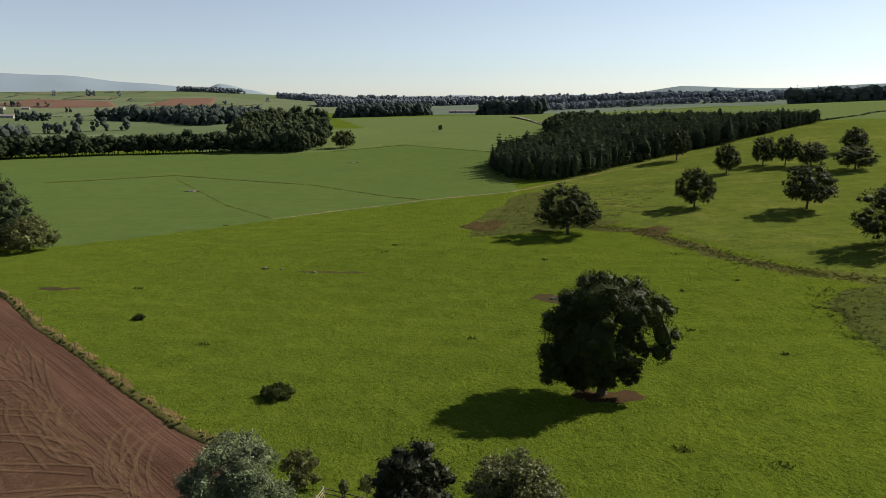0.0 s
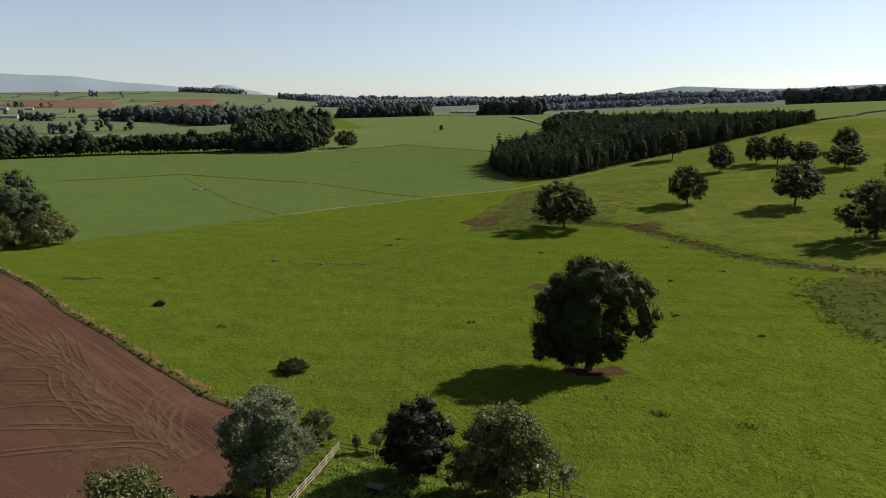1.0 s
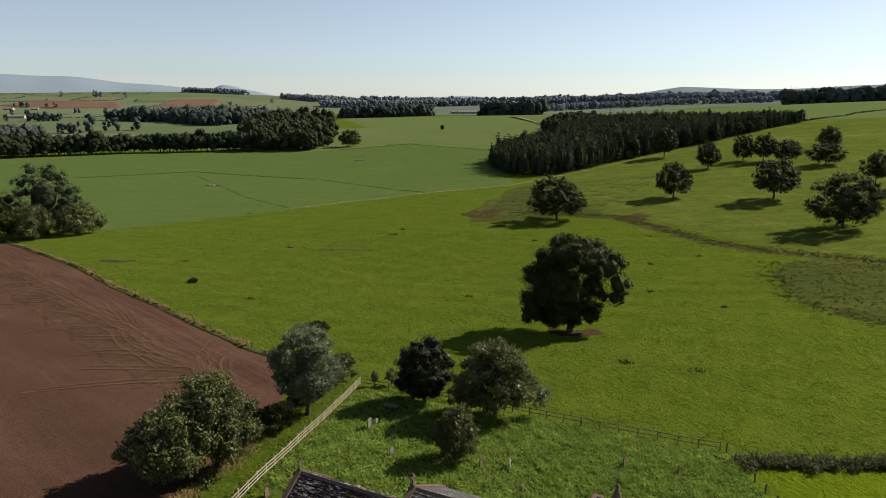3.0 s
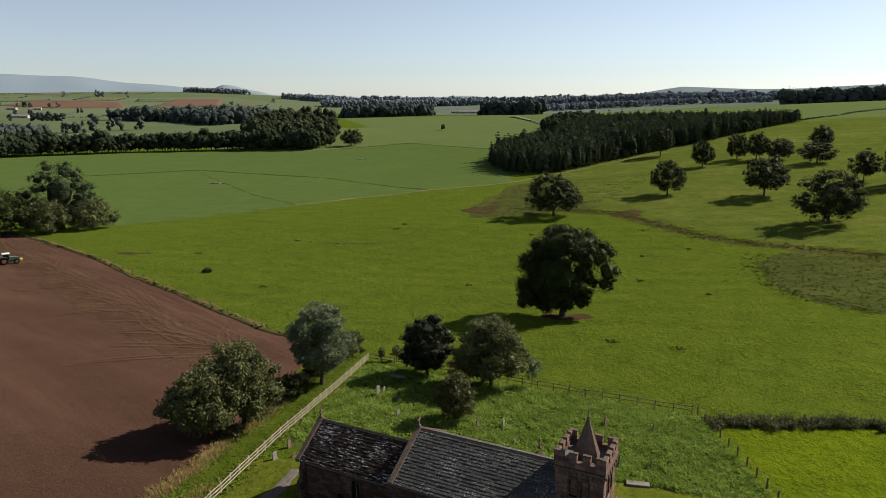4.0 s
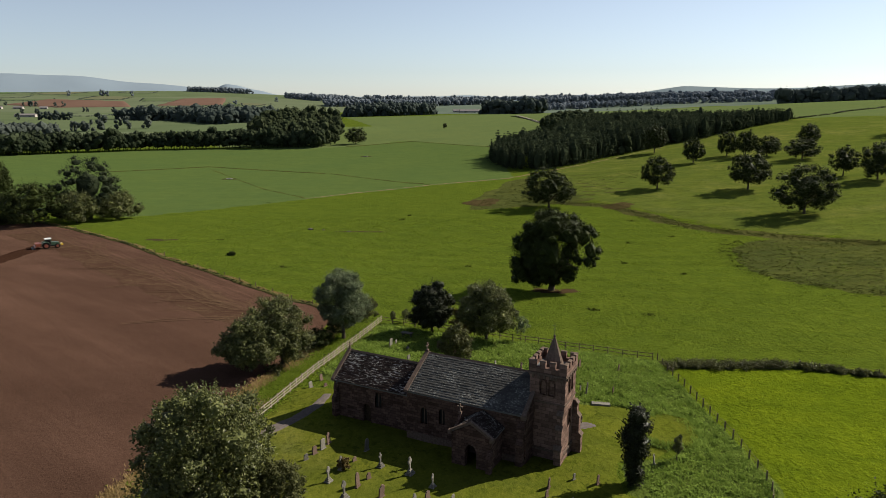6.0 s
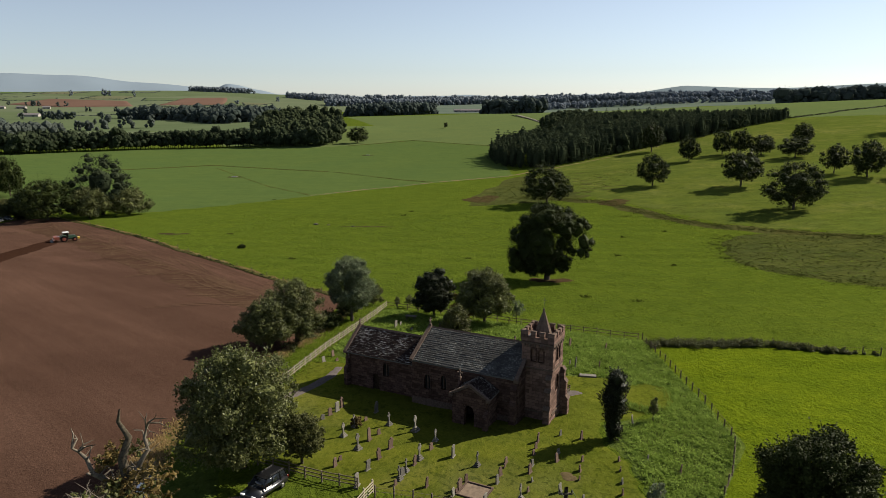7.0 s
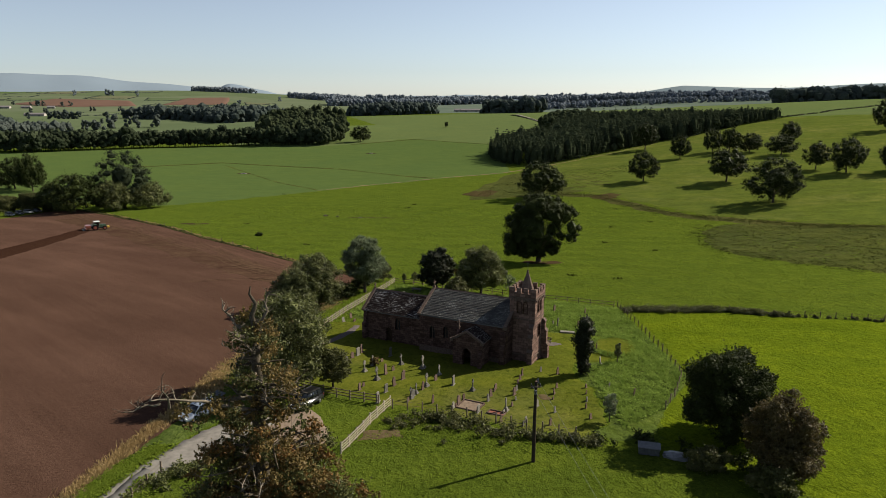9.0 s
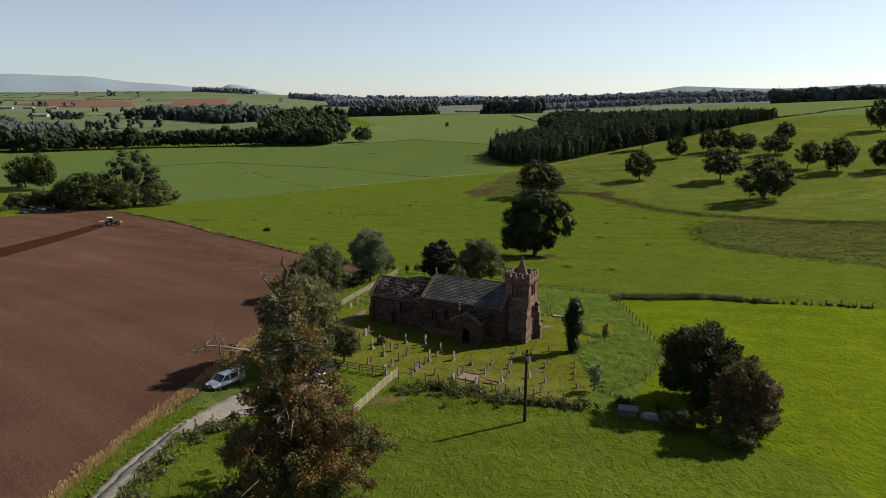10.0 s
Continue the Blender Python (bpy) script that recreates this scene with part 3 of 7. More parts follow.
def strip(name, left, right, across, lift, mat, label, category, n=160, lo=0.0, hi=1.0, ragged=0.05):
    """A road between two lines of the plan, with worn edges that dip into the verge."""
    A, B = evenly(eased(left), n), evenly(eased(right), n)
    u = np.concatenate([[lo - 0.02], np.linspace(lo, hi, across), [hi + 0.02]])
    wob = ragged * np.sin(np.arange(n) * 1.7) * np.sin(np.arange(n) * 0.61 + 2)
    U = u[None] + wob[:, None] * np.where(u < (lo + hi) / 2, 1, -1)[None]
    X = A[:, :1] * (1 - U) + B[:, :1] * U
    Y = A[:, 1:] * (1 - U) + B[:, 1:] * U
    Z = relief(X, Y) + lift
    Z[:, 0] -= 0.25
    Z[:, -1] -= 0.25
    k = len(u)
    i = (np.arange(n - 1)[:, None] * k + np.arange(k - 1)[None]).ravel()
    return tagged(new(name, mesh_np(name, np.stack([X, Y, Z], -1).reshape(-1, 3), np.stack([i, i + 1, i + k + 1, i + k], -1), [mat], True)), label, category, kind="structure")


LANE_L = [(-31.0, -80), (-29.8, -40), (-29.6, -33), (-29.2, -28), (-28.4, -23.8), (-27.2, -21), (-25.6, -16.8), (-23.5, -13.2), (-20.5, -11.2)]
LANE_R = [(-28.2, -80), (-27.2, -40), (-26.9, -33.6), (-26.3, -29.2), (-25.8, -25.2), (-24.6, -23.4), (-22.6, -22.0), (-20.5, -19.6), (-18, -12)]
lane = strip("lane", LANE_L, LANE_R, 7, 0.09, M_ASPHALT, "narrow worn tarmac lane", "road")
strip("lane_crown", LANE_L[:5], LANE_R[:5], 3, 0.096, simple("dark_tarmac", (0.150, 0.142, 0.130), var=0.25, scale=1.8, bump=0.1), "darker worn middle of the lane", "road", 90, 0.26, 0.74, 0.04)
gravel = patch("gravel", [(-21, -11.8), (-18.2, -9.6), (-16, -9.6), (-14.3, -11.5), (-12.9, -14.8), (-12.6, -18), (-14.2, -20), (-17.3, -20.6), (-19.5, -18.4)], 0.4, 0.075, M_GRAVEL, "pale pinkish gravel turning place", "gravel", 0.5)
verge_grass = patch("verge", [(-21, 62), (-13, 61), (-17, 42), (-19.4, 31), (-21.2, 22.5), (-23, 13), (-23.6, 4), (-22.2, -2.5), (-20.5, -9.8), (-24, -12), (-26, -16.5), (-28, -21.5), (-29.2, -24), (-30.2, -30), (-30.4, -40), (-32.6, -40), (-32.6, -30), (-30, -21), (-28.8, -14), (-28.3, -4), (-29.3, 4), (-26.8, 20), (-24.3, 29), (-22.3, 38), (-20.5, 54)],
                    0.6, 0.12, M_ROUGH, "rank green verge between field and churchyard", "grass", 0.3)
path_1 = patch("path", [(-20.5, 11.5), (-19, 12.8), (-16.8, 16.4), (-15, 21), (-14.6, 25), (-15.6, 25.2), (-16.5, 21.5), (-18.2, 17.2), (-20.5, 14)], 0.3, 0.08, M_PATH, "narrow dark gravel path", "path", 0.1)
path_2 = patch("path", [(12.6, 18.6), (16.2, 17.6), (16.6, 16.6), (14.8, 15.6), (12.4, 16.2)], 0.3, 0.08, M_PATH, "dark gravel patch at the tower foot", "path", 0.1)
M_EARTH = simple("worn_earth", (0.10, 0.075, 0.04), var=0.35, scale=2.5)
bare = patch("bare_earth", [(-9.4, -17.5), (-5, -16.6), (-5.4, -14.6), (-9, -15.2)], 0.4, 0.07, M_EARTH, "worn bare earth beside the gate", "ground", 0.5)

# park sheet paler than the meadow, with the haze painted in
patch('park_grass', [(56, 240), (70, 226), (80, 206), (96, 172), (125, 146), (200, 120), (420, 120), (420, 520), (305, 555), (217, 480), (168, 450), (126, 414), (92, 384), (64, 348), (40, 316)], 5.0, 0.12, M_HAZED_PARK, 'parkland grass under the oaks, paled for haze', 'grass', 1.5)
# damp ground with rushes, and the old ditch
REEDS = [(82, 140), (77, 122), (75, 108), (78, 97), (90, 80), (100, 66), (150, 60), (170, 110), (130, 140), (105, 152), (92, 152)]
reed_ground = patch("rush_bed", REEDS, 2.0, 0.06, M_REED, "damp olive-brown rush bed in the meadow", "marsh", 2.5)
DITCH = [(30, 238), (53, 228), (65, 221), (74, 198), (83, 178), (93, 166), (107, 154), (122, 140), (150, 128), (190, 118)]
ditch_poly = [(x - 2.2, y - 3.8) for x, y in DITCH] + [(x + 1.8, y + 3.4) for x, y in reversed(DITCH)]
ditch = patch("ditch_bank", ditch_poly, 1.2, 0.08, M_DITCH, "brown overgrown ditch winding through the park", "ditch", 2.4)
damp = patch("rush_bed", [(8, 216), (24, 222), (56, 232), (92, 262), (118, 330), (60, 330), (36, 312), (12, 252)], 2.5, 0.10, M_REED, "olive-brown damp ground below the plantation", "marsh", 4.0)
M_BRACKEN = simple("bracken", (0.060, 0.046, 0.020), var=0.45, scale=1.0)
for k, poly in enumerate((blob(15, 235, 6, 11, 1), blob(68, 220, 7, 6, 2))):
    patch("bracken_patch", poly, 1.0, 0.16, M_BRACKEN, "rust-brown patch of bracken", "bracken", 2.0)
M_MUD = simple("trodden_mud", (0.052, 0.042, 0.022), var=0.35, scale=2)
for poly in (blob(-28, 170, 8, 0.8, 3), blob(-88, 149, 4, 1.6, 4), blob(23.5, 147, 4, 3.2, 5), blob(-62, 346, 3, 0.8, 6)):
    patch("mud_patch", poly, 0.8, 0.07, M_MUD, "bare trodden mud in the meadow", "mud", 0.8)
patch("shade_ground", blob(22.9, 89.9, 4.2, 2.8, 7), 0.5, 0.05, simple("leaf_litter", (0.055, 0.036, 0.02), var=0.4, scale=3), "bare leaf litter under the great oak", "ground", 0.8)

# worn lines across the pastures
for line, w in (([(-75, 374), (-25, 313), (-10, 300)], 1.6), ([(-230, 390), (-171, 433), (-77, 374)], 1.6), ([(-163, 413), (-96, 297), (-66, 257)], 1.4), ([(-100, 611), (-36, 650), (36, 540)], 2.2)):
    poly = [(x, y - w * 0.6) for x, y in line] + [(x, y + w * 0.6) for x, y in reversed(line)]
    patch("old_furrow", poly, 1.5, 0.75, M_REED, "faint darker line across the pasture", "ground", 0.6)
MEADOW_EDGE = [(-122, 205), (-100, 225), (-66, 257), (-47, 274), (-26, 287.5), (-10, 300), (32, 317.5), (61, 348), (90, 374.5), (117, 401), (150, 430)]
edge_poly = [(x, y - 0.6) for x, y in MEADOW_EDGE] + [(x, y + 0.6) for x, y in reversed(MEADOW_EDGE)]
patch("dry_grass_strip", edge_poly[2:-2], 1.0, 0.22, M_DRY, "straw-coloured strip along an old field edge", "grass", 1.3)

# headland of the ploughed field: drilled lines along the edge, a grassy bank outside
EDGE = [(-21, 65), (-26, 70.5), (-34, 77), (-46, 89), (-60, 103.5), (-74, 117), (-92, 137.5), (-112, 156.5), (-128, 171), (-150, 189)]


trash = [(x - 6.6, y - 7.6) for x, y in EDGE[:-1]] + [(x - 12.6, y - 14.2) for x, y in reversed(EDGE[:-1])]
km = Mat("trashy_soil", 1.0, spec=0.0)
n1, n2 = km.noise(1.6, 5, 0.7, km.place((1, 1, 1), 0.4), 1.2), km.noise(0.16, 3, 0.6)
cs = km.ramp(n1, [(0.36, (0.036, 0.020, 0.013)), (0.52, (0.062, 0.037, 0.024)), (0.68, (0.105, 0.069, 0.042))])
km.colour(km.mix(km.grey(n2, 0.35, 0.62), (0.048, 0.027, 0.0185), cs)).bump(n1, 0.7, 0.15)
patch("trash_band", trash, 0.6, 0.13, km.m, "straw-littered band of soil inside the headland", "field", 1.6)
inner = [(x - 7.6, y - 8.8) for x, y in EDGE]
patch("headland", EDGE + inner[::-1], 0.6, 0.14, M_DRILLED, "drilled headland of the tilled field", "field", 0.05)
# the bank's dark colour stands for its earth and for its shaded side
bank_poly = [(x + 0.75, y + 0.85) for x, y in EDGE] + [(x - 0.25, y - 0.25) for x, y in reversed(EDGE)]
patch("field_bank", bank_poly, 0.35, 0.30, M_DITCH, "low dark bank between field and meadow", "bank", 0.25)
patch("harrowed_strip", [(-119, 141), (-116, 108), (-115, 80), (-114, 50), (-103, 36), (-104.6, 65), (-106.6, 91), (-111.3, 126)], 0.9, 0.16, M_FRESH, "freshly harrowed darker strip of soil", "field", 0.3)


def lugs(line, w, lift, step=0.3):
    """The slanting bars that a tyre's lugs press along a line of the plan."""
    Q, F = [], []
    for x, y, a in along(line, step):
        dx, dy = math.cos(a), math.sin(a)
        for s in (-1, 1):
            F.append(tuple(range(len(Q), len(Q) + 4)))
            Q += [(x + dx * u - dy * v * s, y + dy * u + dx * v * s) for u, v in ((0, 0), (0.11, 0), (0.24, w / 2), (0.13, w / 2))]
    Q = np.array(Q)
    return np.column_stack([Q, relief(Q[:, 0], Q[:, 1]) + lift]).tolist(), F


def turn_line(x, y, a, bend, length, n=26):
    out = []
    for i in range(n):
        out.append((x, y))
        a += bend * length / n
        x, y = x + math.cos(a) * length / n, y + math.sin(a) * length / n
    return out


r_ = random.Random(8)
V, F = [], []
for k in range(70):
    t = k / 70
    i = min(int(t * 8.99), 8)
    u_ = t * 8.99 - i
    ex, ey = EDGE[i][0] * (1 - u_) + EDGE[i + 1][0] * u_, EDGE[i][1] * (1 - u_) + EDGE[i + 1][1] * u_
    ha = math.atan2(EDGE[i + 1][1] - EDGE[i][1], EDGE[i + 1][0] - EDGE[i][0])
    d = 9.0 + abs(r_.gauss(0, 2.4))
    cx, cy = ex - 0.70 * d, ey - 0.72 * d
    line = turn_line(cx, cy, (ha if k % 5 else math.pi) + r_.gauss(0, 0.16 if k % 3 else 0.45), r_.gauss(0, 0.035 if k % 3 else 0.1), r_.uniform(11, 24) if k % 3 else r_.uniform(5, 10))
    for off in (0, 1.9):
        ln = [(x + off * 0.5, y + off * 0.85) for x, y in line]
        v, f = lugs(ln, 0.42, 0.22, 0.22)
        F += [tuple(j + len(V) for j in q) for q in f]
        V += v
stuff("tyre_tracks", (np.array(V), np.array(F)), M_STRAW, "pale curving tyre tracks pressed into the soil", "tyre tracks")

patch("grass_mound", [(20.5, 13.5), (22, 11.5), (25, 11), (27, 13.5), (27.5, 18), (25.5, 20), (22.5, 19.5), (20.8, 17)], 0.5, 0.3, M_LAWN, "low oval grassy mound in the churchyard", "mound", 0.4)
# ---- trees of the park and the meadow ----
OAKS = [make_tree("oak_tree", "broad dark green parkland oak standing in the meadow", 11 + i, 15, 18, L_OAK, 15000, 0.33, clear=c, trunk_r=0.36, n_lobes=44, sprig=2, group="parkland oaks", lobe=0.22)
        for i, c in enumerate((0.05, 0.08, 0.11, 0.06))]
# x, y, crown width, height
OAK_PLACES = [(40.3, 219.6, 22, 15.2), (94.9, 256.8, 15.5, 14.5), (129.4, 241.4, 19.5, 15.2), (127.1, 188.6, 22.5, 17.5), (138.2, 335, 13.3, 13.9), (164.4, 353.8, 13, 14.2),
              (171.3, 344.6, 13, 14.2), (180.3, 337, 15.9, 11.5), (221.2, 371.1, 14.4, 12), (189.5, 315.9, 18, 11), (179.3, 258.1, 12.5, 12.8), (186, 243.5, 17, 16.2),
              (207, 239, 17, 15), (292, 386, 20, 20.8), (135.1, 399.6, 16.6, 17.7), (-221, 263, 19, 16), (-207, 255, 16, 17.9), (-94, 641, 22, 16.5)]
for i, (x, y, w, ht) in enumerate(OAK_PLACES):
    plant(OAKS[i % 4], x, y, i * 1.7, w / 18.2, ht / 14)
for o in OAKS:
    drop(o)
# the great oak in the near meadow: a broad dome, low skirts to one side, a gap and a drooping bough to the other
big_oak = thing("oak_tree", stand(22.4, 90.6), "large spreading dark oak alone in the near meadow", "tree")
r_ = random.Random(77)
part_np("trunk", tubes(limbs(r_, 15, 17, 0.6, 3.6, 9)), M_BARK, big_oak, smooth=True)
mass = [(-1.6, 0, 8.8, 4.6, 5.4), (-4.6, 0.5, 6.6, 3.6, 4.0), (-6.8, -0.5, 3.9, 2.0, 2.1), (-5.6, 1, 9.6, 3.0, 2.8), (-1.0, -1, 14.8, 3.8, 2.6), (3.2, 0.5, 14.0, 3.6, 2.5), (6.4, 0, 12.0, 2.7, 2.4),
        (8.2, 0.5, 8.6, 2.1, 2.6), (7.6, -0.5, 6.4, 1.5, 1.7), (5.0, 0.2, 7.0, 1.5, 1.3), (4.6, 1.5, 10.0, 2.0, 1.8), (1.0, 1, 5.4, 2.8, 2.2), (-1.6, -2.5, 5.0, 3.0, 2.2), (-3.6, 2.5, 4.6, 2.6, 2.1), (3.8, -0.5, 5.0, 1.7, 1.6), (-1.8, 4.2, 9.5, 3.6, 4.0),
        (-1.8, -4.2, 9.0, 3.6, 4.2), (-3.5, 0, 13.0, 3.0, 2.3), (2.5, 3.0, 13.0, 2.8, 2.3), (2.6, -3.0, 12.8, 2.8, 2.3), (0.2, -0.5, 3.3, 2.4, 1.5), (2.9, -1, 3.7, 1.9, 1.4), (-3.2, -1, 3.1, 2.3, 1.5), (-5.4, 1.5, 2.9, 1.7, 1.3), (3.3, 0.6, 8.4, 2.0, 2.2), (2.2, -1.2, 6.4, 2.0, 1.8)]
part_np("crown", crown_data(78, mass + sprigs(r_, mass, 6), 52000, 0.25, 0.75, reach=0.4), L_OAK, big_oak)
# clump at the top of the ploughed field
for seed, x, y, w, ht, leaf, nm, lb in ((31, -146, 181, 20, 16, L_OAK, "oak_tree", "round dark oak in a clump beside the tilled field"),
                                        (32, -134, 197, 21, 25, L_PINE, "poplar_tree", "tall dark poplar rising from a clump of trees"),
                                        (33, -125, 199, 15, 11, L_ASH, "willow_tree", "low grey-green willow at the end of a clump"),
                                        (34, -134, 187, 13, 12, L_ASH, "ash_tree", "mid-green ash in a clump of trees"),
                                        (35, -157, 186, 13, 11, L_OAK, "oak_tree", "low spreading oak at the end of a clump"),
                                        (36, -168, 188, 9, 7, L_OLIVE, "hawthorn_bush", "small hawthorn beside the parked cars"),
                                        (37, -176, 186, 10, 6, L_OLIVE, "hawthorn_bush", "small hawthorn beside the parked cars")):
    t = make_tree(nm, lb, seed, ht, w * 1.12, leaf, 17000, 0.32, clear=0.0)
    t.matrix_basis = stand(x, y, seed)
# trees round the churchyard
for seed, x, y, w, ht, leaf, nm, lb, n, sz, cl in (
        (41, -16.9, 49.2, 8.2, 12.4, L_SILVER, "whitebeam_tree", "pale silvery whitebeam by the fence corner", 34000, 0.19, 0.12),
        (42, -2.9, 54.6, 7.2, 9.2, L_YEW, "yew_tree", "dense black-green yew in the churchyard", 22000, 0.18, 0.04),
        (43, 5.9, 50.4, 9.2, 10.2, L_ASH, "ash_tree", "rounded green ash by the churchyard fence", 24000, 0.25, 0.08),
        (44, 0.8, 38.4, 4.8, 6.2, L_OLIVE, "hawthorn_bush", "grey-olive hawthorn bush in the churchyard", 12000, 0.16, 0.03),
        (45, -26.7, 32.2, 8.6, 7.8, L_ASH, "birch_tree", "round green tree on the field verge", 20000, 0.26, 0.14),
        (46, -23.3, 35.4, 8.4, 10.4, L_ASH, "birch_tree", "taller green tree on the field verge", 20000, 0.26, 0.10),
        (47, -19.6, -4.2, 11.0, 12.2, L_ASH, "sycamore_tree", "large leafy sycamore beside the gravel", 34000, 0.25, 0.04),
        (48, -14.2, -3.4, 4.4, 5.4, L_OLIVE, "young_tree", "small tree with turning olive-bronze leaves", 11000, 0.15, 0.14),
        (50, 28.0, -15.2, 9.6, 9.8, L_OAK, "maple_tree", "dark full maple behind the churchyard", 36000, 0.23, 0.0),
        (51, 29.7, -23.4, 6.5, 7.8, L_BROWN, "hawthorn_tree", "dull brown-green hawthorn beside a dark maple", 24000, 0.21, 0.0)):
    t = make_tree(nm, lb, seed, ht, w, leaf, n, sz, clear=cl, core=0.8 if leaf is L_YEW else 0.56, lobe=0.42 if leaf is L_YEW else 0.27, hollow=0.34 if leaf is L_YEW else 0.48)
    t.matrix_basis = stand(x, y, seed)
# ---- church ----
CH = Matrix.Translation((10.3, 10.0, 0)) @ Matrix.Rotation(radians(-26.5), 4, "Z")      # x along the ridge to the tower, y away
church = thing("church", CH, "small red sandstone village church with a battlemented tower", "church")


def stone_mat(name, dark, light, course=0.3):
    k = Mat(name, 0.93, spec=0.0)
    br = k.t.nodes.new("ShaderNodeTexBrick")
    br.inputs["Scale"].default_value = 1.0
    br.inputs["Brick Width"].default_value, br.inputs["Row Height"].default_value = course * 2.1, course
    br.inputs["Mortar Size"].default_value, br.inputs["Bias"].default_value = 0.015, 0.0
    br.inputs["Color1"].default_value, br.inputs["Color2"].default_value = (*dark, 1), (*light, 1)
    br.inputs["Mortar"].default_value = (*(v * 0.7 for v in dark), 1)
    # courses run level on every wall: the plan's two axes folded together, and the height
    sep = k.t.nodes.new("ShaderNodeSeparateXYZ")
    k.t.links.new(k.coord.outputs["Object"], sep.inputs[0])
    add = k.node("ShaderNodeMath")
    k.t.links.new(sep.outputs[0], add.inputs[0])
    k.t.links.new(sep.outputs[1], add.inputs[1])
    comb = k.t.nodes.new("ShaderNodeCombineXYZ")
    k.t.links.new(add.outputs[0], comb.inputs[0])
    k.t.links.new(sep.outputs[2], comb.inputs[1])
    k.t.links.new(comb.outputs[0], br.inputs["Vector"])
    n1, n2 = k.noise(0.9, 5, 0.65), k.noise(9, 4, 0.7)
    c = k.mix(k.grey(n1, 0.4, 0.7), br.outputs["Color"], k.mix(1.0, br.outputs["Color"], (0.62, 0.62, 0.64), "MULTIPLY"))
    c = k.mix(k.grey(n2, 0.62, 0.75), c, (0.20, 0.18, 0.15))
    k.colour(c)
    return k.bump(k.mix(0.6, n2, br.outputs["Fac"]), 0.5, 0.03).m


# one sandstone: nave colour darkened for shade, tower colour lightened for sunlight
M_STONE = stone_mat("red_sandstone", (0.052, 0.033, 0.027), (0.118, 0.075, 0.061))
M_SUNLIT_ASHLAR = stone_mat("sunlit_tower_ashlar", (0.105, 0.069, 0.057), (0.225, 0.146, 0.120), 0.36)
M_DRESS = simple("dressed_sandstone", (0.135, 0.10, 0.082), var=0.35, scale=5, bump=0.3)
M_LEAD = simple("lead", (0.10, 0.105, 0.11), rough=0.5, var=0.3, scale=2)
M_GLASS = Mat("leaded_glass", 0.45, spec=0.2).colour((0.012, 0.013, 0.015)).m
M_DOOR = simple("oak_door", (0.05, 0.035, 0.025), var=0.4, scale=6)


def slate_mat(name, base, lichen, amount, stretch=(1, 1, 1)):
    k = Mat(name, 0.95, spec=0.0)
    r = k.random()
    isl = k.island()
    n = k.noise(6.5, 5, 0.7, k.grain(stretch, radians(26.5)))          # streaks along the courses
    n2 = k.noise(0.5, 3)
    c = k.ramp(k.mix(0.5, r, isl), [(0.1, tuple(v * 0.6 for v in base)), (0.9, tuple(v * 1.35 for v in base))])
    c = k.mix(k.grey(k.mix(0.25, n, n2), amount, amount + 0.09), c, lichen)
    return k.colour(c).bump(n, 0.5, 0.02).m


M_SLATE = slate_mat("grey_stone_slates", (0.050, 0.049, 0.047), (0.20, 0.20, 0.185), 0.53, (0.8, 1.2, 1.2))
M_SLATE_OLD = slate_mat("brown_stone_slates", (0.026, 0.019, 0.017), (0.42, 0.40, 0.37), 0.535, (0.28, 1.3, 1.3))


def pointed(cx, z0, w, z1):
    """The outline of a pointed opening: width w, sill z0, apex z1."""
    s = z1 - w * 0.85
    pts = [(cx - w / 2, z0), (cx + w / 2, z0), (cx + w / 2, s)]
    for i in range(1, 5):
        t = i / 5
        pts.append((cx + w / 2 * math.cos(t * math.pi / 2) ** 0.8, s + (z1 - s) * math.sin(t * math.pi / 2)))
    pts.append((cx, z1))
    for i in range(4, 0, -1):
        t = i / 5
        pts.append((cx - w / 2 * math.cos(t * math.pi / 2) ** 0.8, s + (z1 - s) * math.sin(t * math.pi / 2)))
    pts.append((cx - w / 2, s))
    return pts


def wall_bm(outline, holes, y0, y1, m=None):
    """A wall in x and z from y0 to y1, with openings that go through it."""
    bm = bmesh.new()
    edges = []
    for loop in [outline] + holes:
        vs = [bm.verts.new((x, y0, z)) for x, z in loop]
        edges += [bm.edges.new((vs[i], vs[(i + 1) % len(vs)])) for i in range(len(vs))]
    res = bmesh.ops.triangle_fill(bm, use_beauty=True, use_dissolve=False, edges=edges)
    faces = [g for g in res["geom"] if isinstance(g, bmesh.types.BMFace)]
    ex = bmesh.ops.extrude_face_region(bm, geom=faces)
    bmesh.ops.translate(bm, vec=(0, y1 - y0, 0), verts=[g for g in ex["geom"] if isinstance(g, bmesh.types.BMVert)])
    bmesh.ops.recalc_face_normals(bm, faces=bm.faces)
    if m is not None:
        bmesh.ops.transform(bm, matrix=m, verts=bm.verts)
    return bm


def ring_bm(outline, grow, y0, y1, m=None):
    """A moulded surround: the band between an outline and its enlarged copy."""
    cx = sum(p[0] for p in outline) / len(outline)
    cz = sum(p[1] for p in outline) / len(outline)
    big = [(x + grow * (1 if x > cx + 0.01 else -1 if x < cx - 0.01 else 0), z + grow * (1 if z > cz else -0.6)) for x, z in outline]
    return wall_bm(big, [outline], y0, y1, m)


